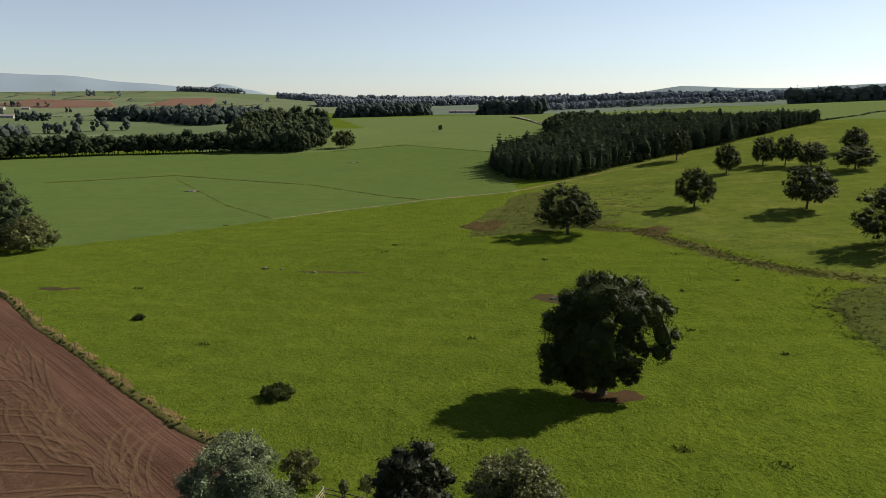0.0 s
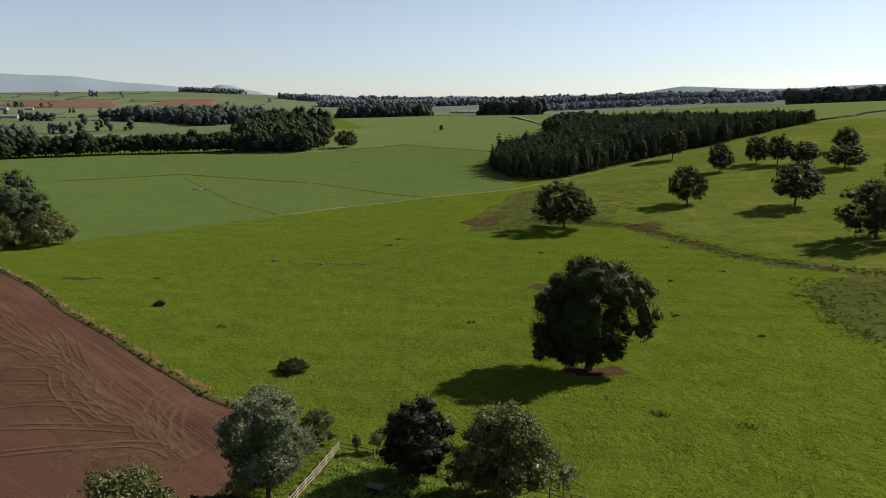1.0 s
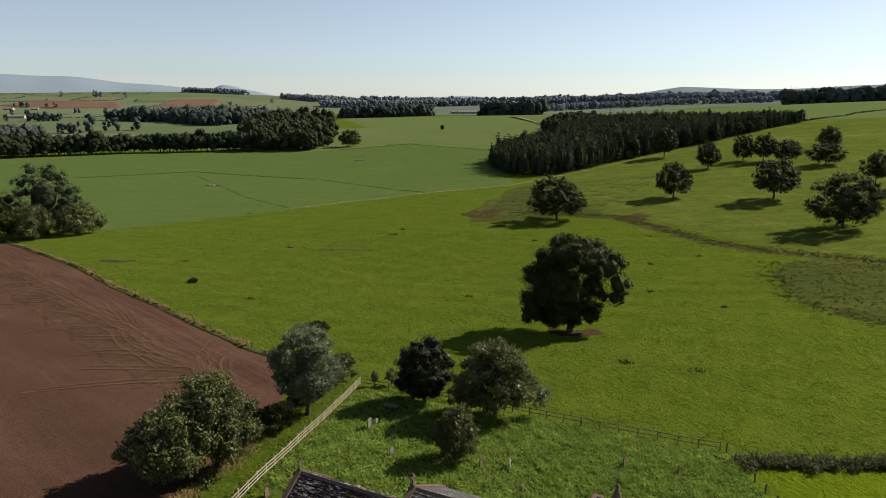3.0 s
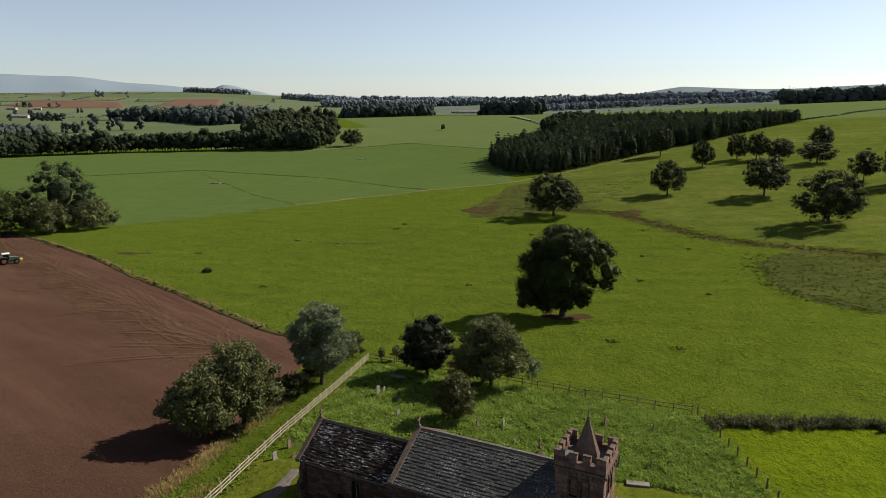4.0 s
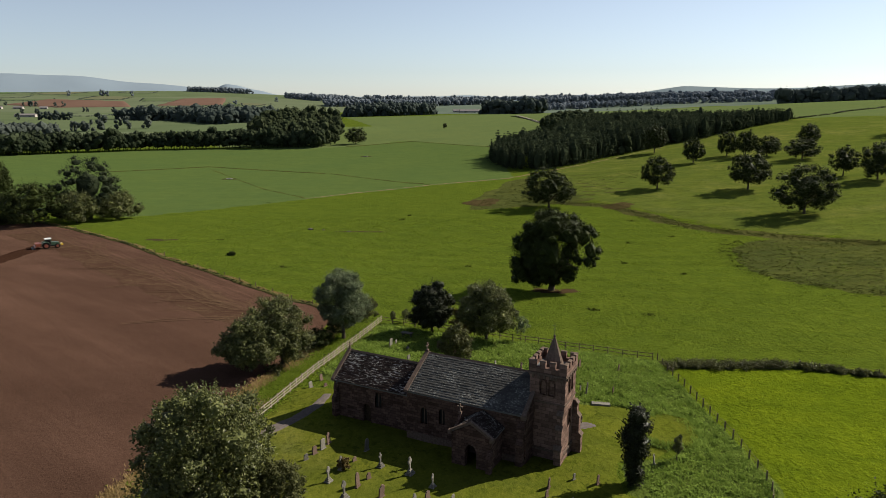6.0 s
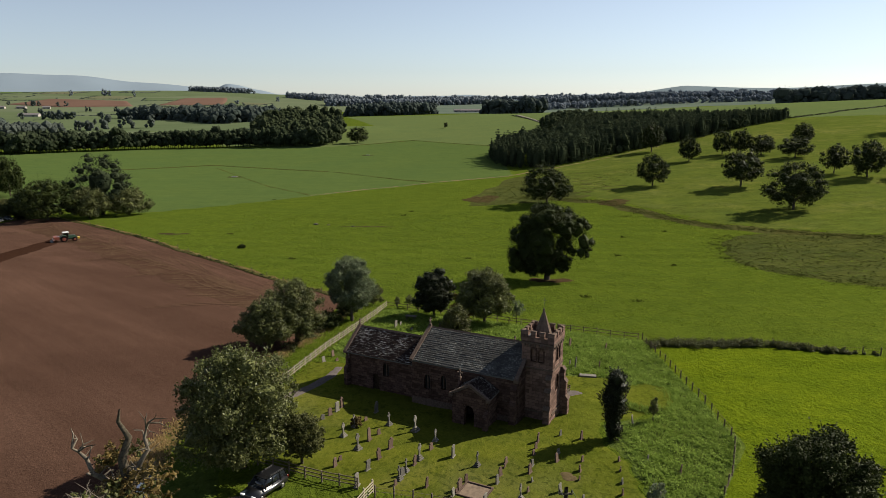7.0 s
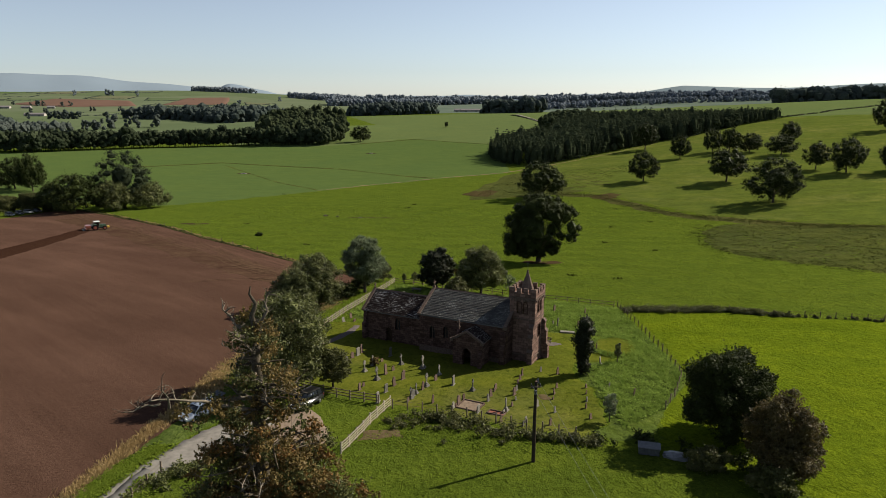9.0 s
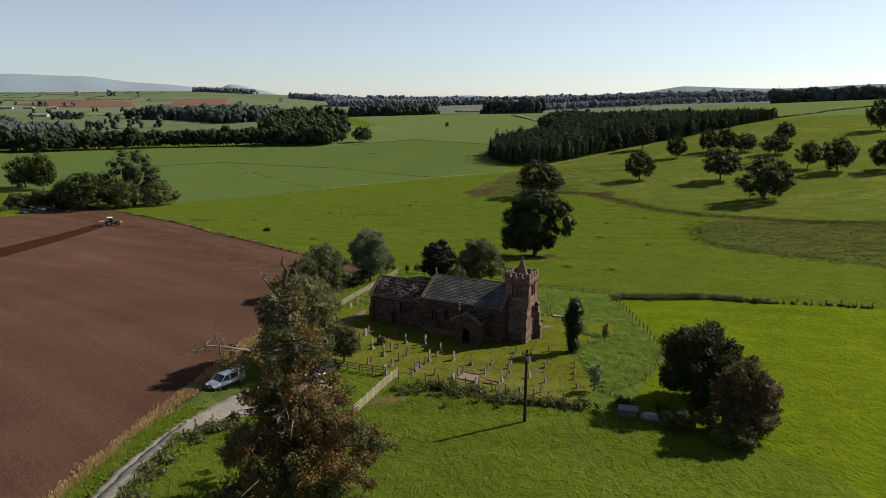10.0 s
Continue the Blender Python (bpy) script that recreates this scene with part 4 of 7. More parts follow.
def window(parent, outline, y, out, m=None, mullion=True, door=False, pane=M_GLASS):
    """Glass set back in an opening, its surround and its mullion. y: the wall's outer face; out: -1 or 1, the way out."""
    xs, zs = [p[0] for p in outline], [p[1] for p in outline]
    cx = (min(xs) + max(xs)) / 2
    if door:
        w = part("door", wall_bm(outline, [], y - out * 0.3, y - out * 0.38, m), M_DOOR, parent, "dark oak door in a pointed arch")
    else:
        w = part("window", wall_bm(outline, [], y - out * 0.22, y - out * 0.25, m), pane, parent)
    part("surround", ring_bm(outline, 0.14, y + out * 0.04, y - out * 0.15, m), M_STONE, w)
    if mullion:
        part("mullion", box(cx - 0.05, cx + 0.05, min(y - out * 0.2, y - out * 0.1), max(y - out * 0.2, y - out * 0.1), min(zs), max(zs) - 0.1, m=m), M_DRESS, w)
    return w


FLIP = Matrix(((0, 1, 0, 0), (1, 0, 0, 0), (0, 0, 1, 0), (0, 0, 0, 1)))
LOW = -1.0
# nave: near wall with its windows, far wall, gables
NW = [pointed(-12.55, 2.55, 0.8, 4.35), pointed(-10.45, 2.9, 0.7, 4.6)]
nave = part("nave", wall_bm([(-14.6, LOW), (-1.3, LOW), (-1.3, 5.95), (-14.6, 5.95)], NW, -4.0, -3.3), M_STONE, church)
for o in NW:
    window(nave, o, -4.0, -1)
NB = [pointed(-11.5, 2.6, 0.9, 4.7), pointed(-3.8, 2.6, 0.9, 4.7)]
far = part("north_wall", wall_bm([(-14.6, LOW), (-1.3, LOW), (-1.3, 5.95), (-14.6, 5.95)], NB, 4.2, 4.9), M_STONE, nave)
for o in NB:
    window(church, o, 4.9, 1)
GABLE = [(-3.3, LOW), (4.2, LOW), (4.2, 6.2), (0.44, 8.35), (-3.3, 6.2)]
for a0, a1 in ((-14.6, -13.95), (-1.95, -1.3)):
    part("gable_wall", prism(GABLE, a0, a1, FLIP), M_STONE, nave)
part("eaves_course", box(-14.6, -1.3, -4.09, -4.002, 5.72, 5.94), M_DRESS, nave)
part("plinth", box(-14.6, -1.35, -4.12, -4.002, LOW, 1.35), M_DRESS, nave)
# chancel
CW = [pointed(-19.0, 2.35, 0.85, 4.1)]
CD = pointed(-20.5, 0.25, 1.0, 2.5)
chancel = part("chancel", wall_bm([(-24.9, LOW), (-14.61, LOW), (-14.61, 4.75), (-24.9, 4.75)], CW + [CD], -2.7, -2.05), M_STONE, church)
for o in CW[:1]:
    window(chancel, o, -2.7, -1)
window(chancel, CD, -2.7, -1, mullion=False, door=True)
part("north_wall", box(-24.9, -14.61, 2.95, 3.6, LOW, 4.75), M_STONE, chancel)
EW = pointed(0.45, 2.2, 1.7, 5.2)
EM = Matrix(((0, 1, 0, -24.9), (1, 0, 0, 0), (0, 0, 1, 0), (0, 0, 0, 1)))
part("gable_wall", wall_bm([(-2.05, LOW), (2.95, LOW), (2.95, 4.95), (0.46, 6.85), (-2.05, 4.95)], [EW], 0.0, 0.65, EM), M_STONE, chancel)
window(chancel, EW, 0.0, -1, EM)
part("eaves_course", box(-24.9, -14.62, -2.79, -2.702, 4.52, 4.74), M_DRESS, chancel)
part("drainpipe", box(-24.5, -24.4, -2.83, -2.73, 0.0, 4.6), M_LEAD, chancel)


def coping(parent, bl, zl, bm_, zm, br, zr, a0, a1):
    """Raised stone coping along a gable."""
    t = 0.28
    part("coping", prism([(bl, zl), (bm_, zm), (br, zr), (br, zr + t), (bm_, zm + t), (bl, zl + t)], a0, a1, FLIP), M_DRESS, parent, "lichened stone coping")


coping(nave, -4.45, 5.85, 0.44, 8.48, 5.35, 5.85, -14.72, -14.28)
coping(nave, -4.45, 5.85, 0.44, 8.48, 5.35, 5.85, -1.62, -1.2)
coping(chancel, -3.15, 4.62, 0.46, 7.06, 4.05, 4.62, -25.02, -24.62)
for b0, b1 in ((-4.62, -4.1), (5.0, 5.5)):
    part("kneeler", box(-1.66, -1.16, b0, b1, 5.6, 6.1, 0.04), M_DRESS, nave)


def cross_bm(s=1.0, t=0.13):
    bm = bmesh.new()
    add_box(bm, -0.16 * s, 0.16 * s, -0.16 * s, 0.16 * s, 0, 0.22 * s, bevel=0.03)
    add_box(bm, -t / 2, t / 2, -t / 2, t / 2, 0.2 * s, 1.0 * s)
    add_box(bm, -t / 2 * 0.9, t / 2 * 0.9, -0.28 * s, 0.28 * s, 0.62 * s, 0.62 * s + t)
    return bm


for nm, a, b, z, s in (("gable_cross", -14.5, 0.44, 8.72, 1.0), ("gable_cross", -24.8, 0.46, 7.3, 0.75), ("gable_cross", -5.7, 6.3, 6.0, 0.9)):
    part(nm, cross_bm(s), M_DRESS, church).matrix_basis = pose(a, b, z)


def slope(parent, a0, a1, b0, z0, b1, z1, courses, width, mat, singly, seed):
    """Lapped stone slates from the eaves (b0, z0) to the ridge (b1, z1)."""
    r = random.Random(seed)
    L = math.hypot(b1 - b0, z1 - z0)
    pitch = math.atan2(z1 - z0, b1 - b0)
    sgn = 1 if b1 > b0 else -1
    step = L / courses
    rot = Matrix.Rotation(math.atan2(z1 - z0, abs(b1 - b0)) * sgn, 4, "X")
    kinds = []
    for k in range(4):
        bm = box(-0.5, 0.5, -0.5, 0.5, 0, 1)
        for v in bm.verts:
            v.co.x += r.uniform(-0.02, 0.02)
            v.co.y += r.uniform(-0.04, 0.04)
            v.co.z += r.uniform(-0.2, 0.2)
        kinds.append(bm)
    unit = []
    for bm in kinds:
        bm.verts.index_update()
        V = np.array([v.co[:] for v in bm.verts])
        F = np.array([[v.index for v in f.verts] for f in bm.faces])
        me = mesh_np("slate", V, F, [mat])
        unit.append((me, V, F))
        bm.free()
    Vs, Fs, off = [], [], 0
    for c in range(courses):
        d = (c + 0.5) * step
        w0 = width * (1.25 - 0.5 * c / courses)
        a = a0 - r.uniform(0, w0)
        while a < a1:
            w = w0 * r.uniform(0.75, 1.3)
            lo, hi = max(a, a0), min(a + w, a1)
            a += w
            if hi - lo < 0.08:
                continue
            me, V, F = unit[r.randrange(4)]
            s = d / L
            tilt = Matrix.Rotation(-sgn * (0.07 + r.uniform(0, 0.05)), 4, "X") @ Matrix.Rotation(r.uniform(-0.02, 0.02), 4, "Y")
            m = Matrix.Translation(((lo + hi) / 2, b0 + (b1 - b0) * s, z0 + (z1 - z0) * s + 0.05)) @ rot @ tilt @ Matrix.Diagonal((hi - lo - 0.02, step * 1.3, 0.05 + r.uniform(0, 0.02), 1))
            if singly:
                o = new("slate", me)
                o.parent = parent
                o.matrix_basis = m
            else:
                Vs.append(np.array([(m @ Vector(v))[:] for v in V]))
                Fs.append(F + off)
                off += len(V)
    if not singly:
        tagged(part_np("slate_covering", (np.concatenate(Vs), np.concatenate(Fs)), mat, parent), kind="stuff")


def roof_shell(b0, z0, b1, z1, b2, z2, a0, a1, name, label):
    t = 0.14
    return part(name, prism([(b0, z0 - t), (b1, z1 - t), (b2, z2 - t), (b2, z2), (b1, z1), (b0, z0)], a0, a1, FLIP), M_LEAD, church, label)


nave_roof = roof_shell(-4.3, 5.93, 0.44, 8.5, 5.18, 5.93, -14.3, -1.6, "nave_roof", "grey stone-slated nave roof with pale lichen")
slope(nave_roof, -14.28, -1.62, -4.3, 5.93, 0.44, 8.5, 18, 0.74, M_SLATE, True, 5)
slope(nave_roof, -14.28, -1.62, 5.18, 5.93, 0.44, 8.5, 14, 0.8, M_SLATE, False, 6)
chancel_roof = roof_shell(-3.0, 4.73, 0.46, 7.05, 3.92, 4.73, -24.62, -14.62, "chancel_roof", "dark brown stone-slated chancel roof blotched with white lichen")
slope(chancel_roof, -24.6, -14.63, -3.0, 4.73, 0.46, 7.05, 13, 0.5, M_SLATE_OLD, True, 7)
slope(chancel_roof, -24.6, -14.63, 3.92, 4.73, 0.46, 7.05, 9, 0.8, M_SLATE_OLD, False, 8)
for a0, a1, z in ((-14.3, -1.6, 8.5), (-24.62, -14.62, 7.05)):
    par = nave_roof if z > 8 else chancel_roof
    a = a0
    while a < a1 - 0.3:
        part("ridge_stone", prism([(-0.2, -0.04), (0, 0.12), (0.2, -0.04), (0.16, -0.1), (-0.16, -0.1)], a, min(a + 0.58, a1), Matrix.Translation((0, 0.45, z + 0.06)) @ FLIP), M_DRESS, par)
        a += 0.6

# porch
PD = pointed(-5.75, 0.6, 1.2, 3.2)
porch = part("porch", wall_bm([(-7.8, LOW), (-3.7, LOW), (-3.7, 4.15), (-5.75, 5.3), (-7.8, 4.15)], [PD], -7.1, -6.55), M_STONE, church)
part("surround", ring_bm(PD, 0.15, -7.13, -7.0), M_STONE, porch)
part("door", wall_bm(PD, [], -4.12, -4.02), M_DOOR, porch, "dark oak church door")
for a0, a1 in ((-7.8, -7.3), (-4.2, -3.7)):
    part("side_wall", box(a0, a1, -6.54, -4.01, LOW, 4.15), M_STONE, porch)
porch_roof = part("porch_roof", prism([(-8.0, 4.05), (-5.75, 5.35), (-3.5, 4.05), (-3.5, 4.18), (-5.75, 5.5), (-8.0, 4.18)], -7.0, -4.02), M_LEAD, church)
for s in (-1, 1):
    for c in range(7):
        for k in range(6):
            t = (c + 0.5) / 7
            rr = random.Random(c * 7 + k + s)
            o = part("slate", box(-0.22, 0.22, -0.24, 0.24, 0, 0.05), M_SLATE_OLD, porch_roof)
            o.matrix_basis = Matrix.Translation((-5.75 + s * 2.25 * (1 - t), -6.75 + k * 0.5, 4.2 + 1.32 * t)) @ Matrix.Rotation(s * math.atan2(1.32, 2.25) + rr.uniform(-0.03, 0.03), 4, "Y")
part("coping", prism([(-8.05, 4.1), (-5.75, 5.42), (-3.45, 4.1), (-3.45, 4.38), (-5.75, 5.72), (-8.05, 4.38)], -7.22, -6.9), M_DRESS, porch)
for a in (-8.15, -3.75):
    part("kneeler", box(a, a + 0.4, -7.3, -6.85, 3.95, 4.4, 0.04), M_DRESS, porch, "pale kneeler stone")
# side gable on the porch with its finial
part("side_gable", prism([(-6.3, 4.1), (-5.36, 5.35), (-4.4, 4.1)], -7.85, -7.6, FLIP), M_STONE, porch)
part("finial", cross_bm(1.05), M_DRESS, porch, "pale stone finial cross").matrix_basis = pose(-7.72, -5.36, 5.33, 0, 0, 90)
part("buttress", prism([(0, LOW), (0.55, LOW), (0.55, 2.4), (0.0, 3.2)], -3.95, -3.45, Matrix.Translation((0, -7.1, 0)) @ Matrix(((0, 1, 0, 0), (-1, 0, 0, 0), (0, 0, 1, 0), (0, 0, 0, 1)))), M_STONE, porch)
# north vestry behind the nave
vestry = part("vestry", prism([(-8.0, LOW), (-3.4, LOW), (-3.4, 3.9), (-5.7, 5.8), (-8.0, 3.9)], 4.92, 6.4), M_STONE, church)

# tower
TM = Matrix(((0, -1, 0, 1.8), (1, 0, 0, 0), (0, 0, 1, 0), (0, 0, 0, 1)))        # west face: x runs along it, y inwards
WW = [pointed(-0.42, 7.5, 0.55, 9.1), pointed(0.42, 7.5, 0.55, 9.1), pointed(-0.05, 4.0, 0.95, 5.7)]
tower = part("tower", wall_bm([(-1.8, LOW), (1.8, LOW), (1.8, 9.7), (-1.8, 9.7)], [pointed(-0.42, 7.4, 0.55, 8.9), pointed(0.42, 7.4, 0.55, 8.9)], -1.8, -1.1), M_SUNLIT_ASHLAR, church, "square red sandstone tower")
for cx in (-0.42, 0.42):
    window(tower, pointed(cx, 7.4, 0.55, 8.9), -1.8, -1, mullion=False, pane=M_SUNLIT_ASHLAR)
part("west_wall", wall_bm([(-1.1, LOW), (1.1, LOW), (1.1, 9.7), (-1.1, 9.7)], WW, 0, 0.7, TM), M_SUNLIT_ASHLAR, tower)
for o in WW:
    window(tower, o, 0.0, -1, TM, mullion=o is WW[2])
part("east_wall", box(-1.8, -1.1, -1.1, 1.1, LOW, 9.7), M_SUNLIT_ASHLAR, tower)
part("north_wall", box(-1.8, 1.8, 1.1, 1.8, LOW, 9.7), M_SUNLIT_ASHLAR, tower)
for z, o, t in ((6.55, 0.08, 0.16), (9.42, 0.13, 0.2), (1.5, 0.12, 0.18)):
    bm = bmesh.new()
    for x0, x1, y0, y1 in ((-1.8 - o, 1.8 + o, -1.8 - o, -1.803), (-1.8 - o, 1.8 + o, 1.803, 1.8 + o), (1.803, 1.8 + o, -1.803, 1.803), (-1.8 - o, -1.803, -1.803, 1.803)):
        add_box(bm, x0, x1, y0, y1, z, z + t)
    part("string_course", bm, M_DRESS, tower)
for side in range(4):
    rt = Matrix.Rotation(side * math.pi / 2, 4, "Z")
    for i in range(6):
        part("corbel", box(-0.11, 0.11, -1.98, -1.803, 9.12, 9.40, m=rt @ Matrix.Translation((-1.45 + i * 0.58, 0, 0))), M_DRESS, tower)
    wall_m = rt
    part("parapet", box(-1.92, 1.92 - 0.35, -1.92, -1.57, 9.7, 10.22, m=wall_m), M_SUNLIT_ASHLAR, tower)
    for x0, x1 in ((-1.92, -1.2), (-0.78, -0.22), (0.22, 0.78), (1.2, 1.56)):
        mer = part("merlon", box(x0, x1, -1.915, -1.575, 10.22, 10.80, m=wall_m), M_SUNLIT_ASHLAR, tower)
        part("cap", prism([(-1.97, 10.80), (-1.52, 10.80), (-1.62, 10.90), (-1.87, 10.90)], x0 - 0.03, x1 + 0.03, wall_m @ FLIP), M_DRESS, mer)
part("tower_roof", box(-1.57, 1.57, -1.57, 1.57, 9.62, 9.85), M_LEAD, tower)
bm = bmesh.new()
bmesh.ops.create_cone(bm, cap_ends=True, segments=8, radius1=1.12, radius2=0.05, depth=3.15, matrix=Matrix.Translation((0, 0, 9.8 + 1.575)) @ Matrix.Rotation(math.pi / 8, 4, "Z"))
spire = part("spire", bm, M_DRESS, tower, "small pale stone spirelet")
bm = bmesh.new()
bmesh.ops.create_uvsphere(bm, u_segments=10, v_segments=6, radius=0.13, matrix=Matrix.Translation((0, 0, 12.95)))
part("ball", bm, M_DRESS, spire)
part_np("weather_vane_rod", tubes([([(0, 0, 12.9), (0, 0, 14.3)], [0.03, 0.02], 6), ([(-0.25, 0, 14.0), (0.25, 0, 14.0)], [0.02, 0.02], 5), ([(0, -0.2, 13.7), (0, 0.2, 13.7)], [0.02, 0.02], 5)]), M_LEAD, spire)
bm = bmesh.new()
bmesh.ops.create_uvsphere(bm, u_segments=10, v_segments=6, radius=0.19, matrix=Matrix.Translation((0.5, -1.97, 9.28)) @ Matrix.Diagonal((1, 0.6, 1.1, 1)))
part("gargoyle", bm, M_DRESS, tower, "pale carved water spout")


def stepped(m):
    """A buttress in three stages with sloping set-offs, standing out along -y."""
    bm = bmesh.new()
    for z0, z1, d, w in ((LOW, 2.7, 0.95, 0.36), (2.7, 4.7, 0.7, 0.32), (4.7, 6.1, 0.45, 0.29)):
        add_prism(bm, [(0, z0), (-d, z0), (-d, z1 - 0.35), (-d + 0.22, z1), (0, z1)], -w, w, Matrix(((0, 1, 0, 0), (1, 0, 0, 0), (0, 0, 1, 0), (0, 0, 0, 1))))
    b = part("buttress", bm, M_SUNLIT_ASHLAR, tower)
    b.matrix_basis = m
    for z, d, w in ((2.45, 0.86, 0.42), (4.45, 0.62, 0.37), (5.85, 0.37, 0.34)):
        part("set_off", prism([(-d - 0.18, z - 0.16), (-d - 0.18, z - 0.08), (-d + 0.15, z + 0.3), (-d + 0.15, z + 0.2)], -w, w, FLIP), M_DRESS, b)


stepped(pose(1.5, -1.803, 0))
stepped(pose(1.803, 1.45, 0, 0, 0, 90))
bm = bmesh.new()
add_prism(bm, [(0, LOW), (-0.75, LOW), (-0.75, 3.0), (-0.4, 3.5), (-0.4, 4.7), (0, 5.2)], -0.35, 0.35, FLIP)
part("buttress", bm, M_STONE, nave).matrix_basis = pose(-1.75, -4.002, 0)
bm = bmesh.new()
add_prism(bm, [(0, LOW), (-0.6, LOW), (-0.6, 2.6), (-0.3, 3.0), (-0.3, 3.9), (0, 4.4)], -0.3, 0.3, FLIP)
part("buttress", bm, M_STONE, chancel).matrix_basis = pose(-24.5, -2.702, 0, 0, 0, -20)
# ---- fences ----
M_RAIL = simple("pale_timber", (0.36, 0.31, 0.235), var=0.25, scale=5)
M_RAIL_OLD = simple("weathered_timber", (0.16, 0.13, 0.10), var=0.35, scale=5)
UNIT = box(-0.5, 0.5, -0.5, 0.5, -0.5, 0.5)
UNIT.verts.index_update()
UNIT_V = np.array([v.co[:] for v in UNIT.verts])
UNIT_F = np.array([[v.index for v in f.verts] for f in UNIT.faces])
UNIT.free()


def unit_mesh(name, mat):
    return mesh_np(name, UNIT_V, UNIT_F, [mat])


def fence(label, line, mat, step=1.8, rails=(0.35, 0.7, 1.05), height=1.2, name="fence", wire=False, thick=0.05):
    """Posts and rails along a line of the plan, each a part."""
    x0, y0 = line[0]
    f = thing(name, pose(x0, y0, gz(x0, y0)), label, "fence")
    inv = f.matrix_basis.inverted()
    me_p, me_r = unit_mesh("post", mat), unit_mesh("rail", mat)
    P = [(x, y, a, gz(x, y)) for x, y, a in along(line, step)]
    r = random.Random(len(P))
    for i, (x, y, a, z) in enumerate(P):
        o = new("post", me_p)
        o.parent = f
        hh = height * r.uniform(0.95, 1.08)
        o.matrix_basis = inv @ Matrix.Translation((x, y, z + hh / 2 - 0.15)) @ Euler((r.uniform(-0.03, 0.03), r.uniform(-0.03, 0.03), a)).to_matrix().to_4x4() @ Matrix.Diagonal((0.12, 0.12, hh + 0.3, 1))
    for (x, y, a, z), (x2, y2, a2, z2) in zip(P, P[1:]):
        d = Vector((x2 - x, y2 - y, z2 - z))
        for hr in rails:
            o = new("wire" if wire else "rail", me_r)
            o.parent = f
            q = d.to_track_quat("X", "Z").to_matrix().to_4x4()
            side = Vector((-d.y, d.x, 0)).normalized() * 0.085
            o.matrix_basis = inv @ Matrix.Translation(Vector((x, y, z + hr)) + d / 2 + side) @ q @ Matrix.Diagonal((d.length * 1.0, 0.02 if wire else thick, 0.02 if wire else 0.085, 1))
    return f


fence("pale new post and rail fence beside the churchyard", [(-12.0, 60.5), (-16.2, 42), (-18.8, 31), (-20.5, 22.5), (-22.3, 13), (-22.9, 4), (-21.6, -2.4)], M_RAIL)
fence("dark weathered post and rail fence along the churchyard front", [(-21.6, -2.4), (-17, -4.4), (-12, -6.6), (-6.9, -8.4)], M_RAIL_OLD)
fence("pale post and rail fence running to the gate", [(-6.9, -8.4), (-8.4, -12.8), (-9.6, -17.2), (-10.6, -20.6)], M_RAIL, rails=(0.3, 0.58, 0.86, 1.14), height=1.3)
fence("weathered rail fence behind the churchyard", [(-12.0, 60.5), (-2, 56.5), (8, 52), (13, 49.6), (20, 46), (30.6, 41)], M_RAIL_OLD, step=2.2, rails=(0.45, 0.95), height=1.1)
fence("line of fence posts and wire beside the pasture", [(30.6, 41), (30.6, 27), (30.3, 12), (29.6, 3), (26.5, -4), (23, -10)], M_RAIL_OLD, step=2.3, rails=(0.5, 0.9), height=1.1, wire=True)
fence("thin posts and wire along the hedge line", [(47, 37.4), (52, 36), (58, 33.6), (69, 31), (76, 28), (100, 20)], M_RAIL_OLD, step=2.4, rails=(0.5, 0.9), height=1.1, wire=True)
fence("short posts and wire at the churchyard edge", [(-6.6, -9.2), (-3.4, -9.8), (2, -11.4), (5.7, -13.3), (9, -14.8), (14, -16.6)], M_RAIL_OLD, step=1.7, rails=(0.5, 0.9), height=1.2, wire=True)
fence("posts and wire along the lane", [(-27.0, -38), (-26.8, -33), (-26.4, -29), (-25.8, -24.6)], M_RAIL_OLD, step=2.2, rails=(0.5, 0.9), height=1.1, wire=True)
fence("sparse posts and wire on the field bank", [(-21, 66), (-34, 78.2), (-60, 104.8), (-92, 138.8), (-128, 172.3)], M_RAIL_OLD, step=7.0, rails=(), height=1.1)

# ---- gravestones ----
M_GRAVE = []
for nm, c in (("grey_gravestone", (0.12, 0.112, 0.10)), ("red_gravestone", (0.115, 0.08, 0.065)), ("pale_gravestone", (0.175, 0.162, 0.14))):
    k = Mat(nm, 0.9, spec=0.0)
    n = k.noise(7, 5, 0.7)
    cc = k.ramp(k.random(), [(0, tuple(v * 0.7 for v in c)), (1, tuple(v * 1.15 for v in c))])
    M_GRAVE.append(k.colour(k.mix(k.grey(n, 0.5, 0.68), cc, k.mix(1.0, cc, (0.55, 0.56, 0.5), "MULTIPLY"))).bump(n, 0.4, 0.02).m)


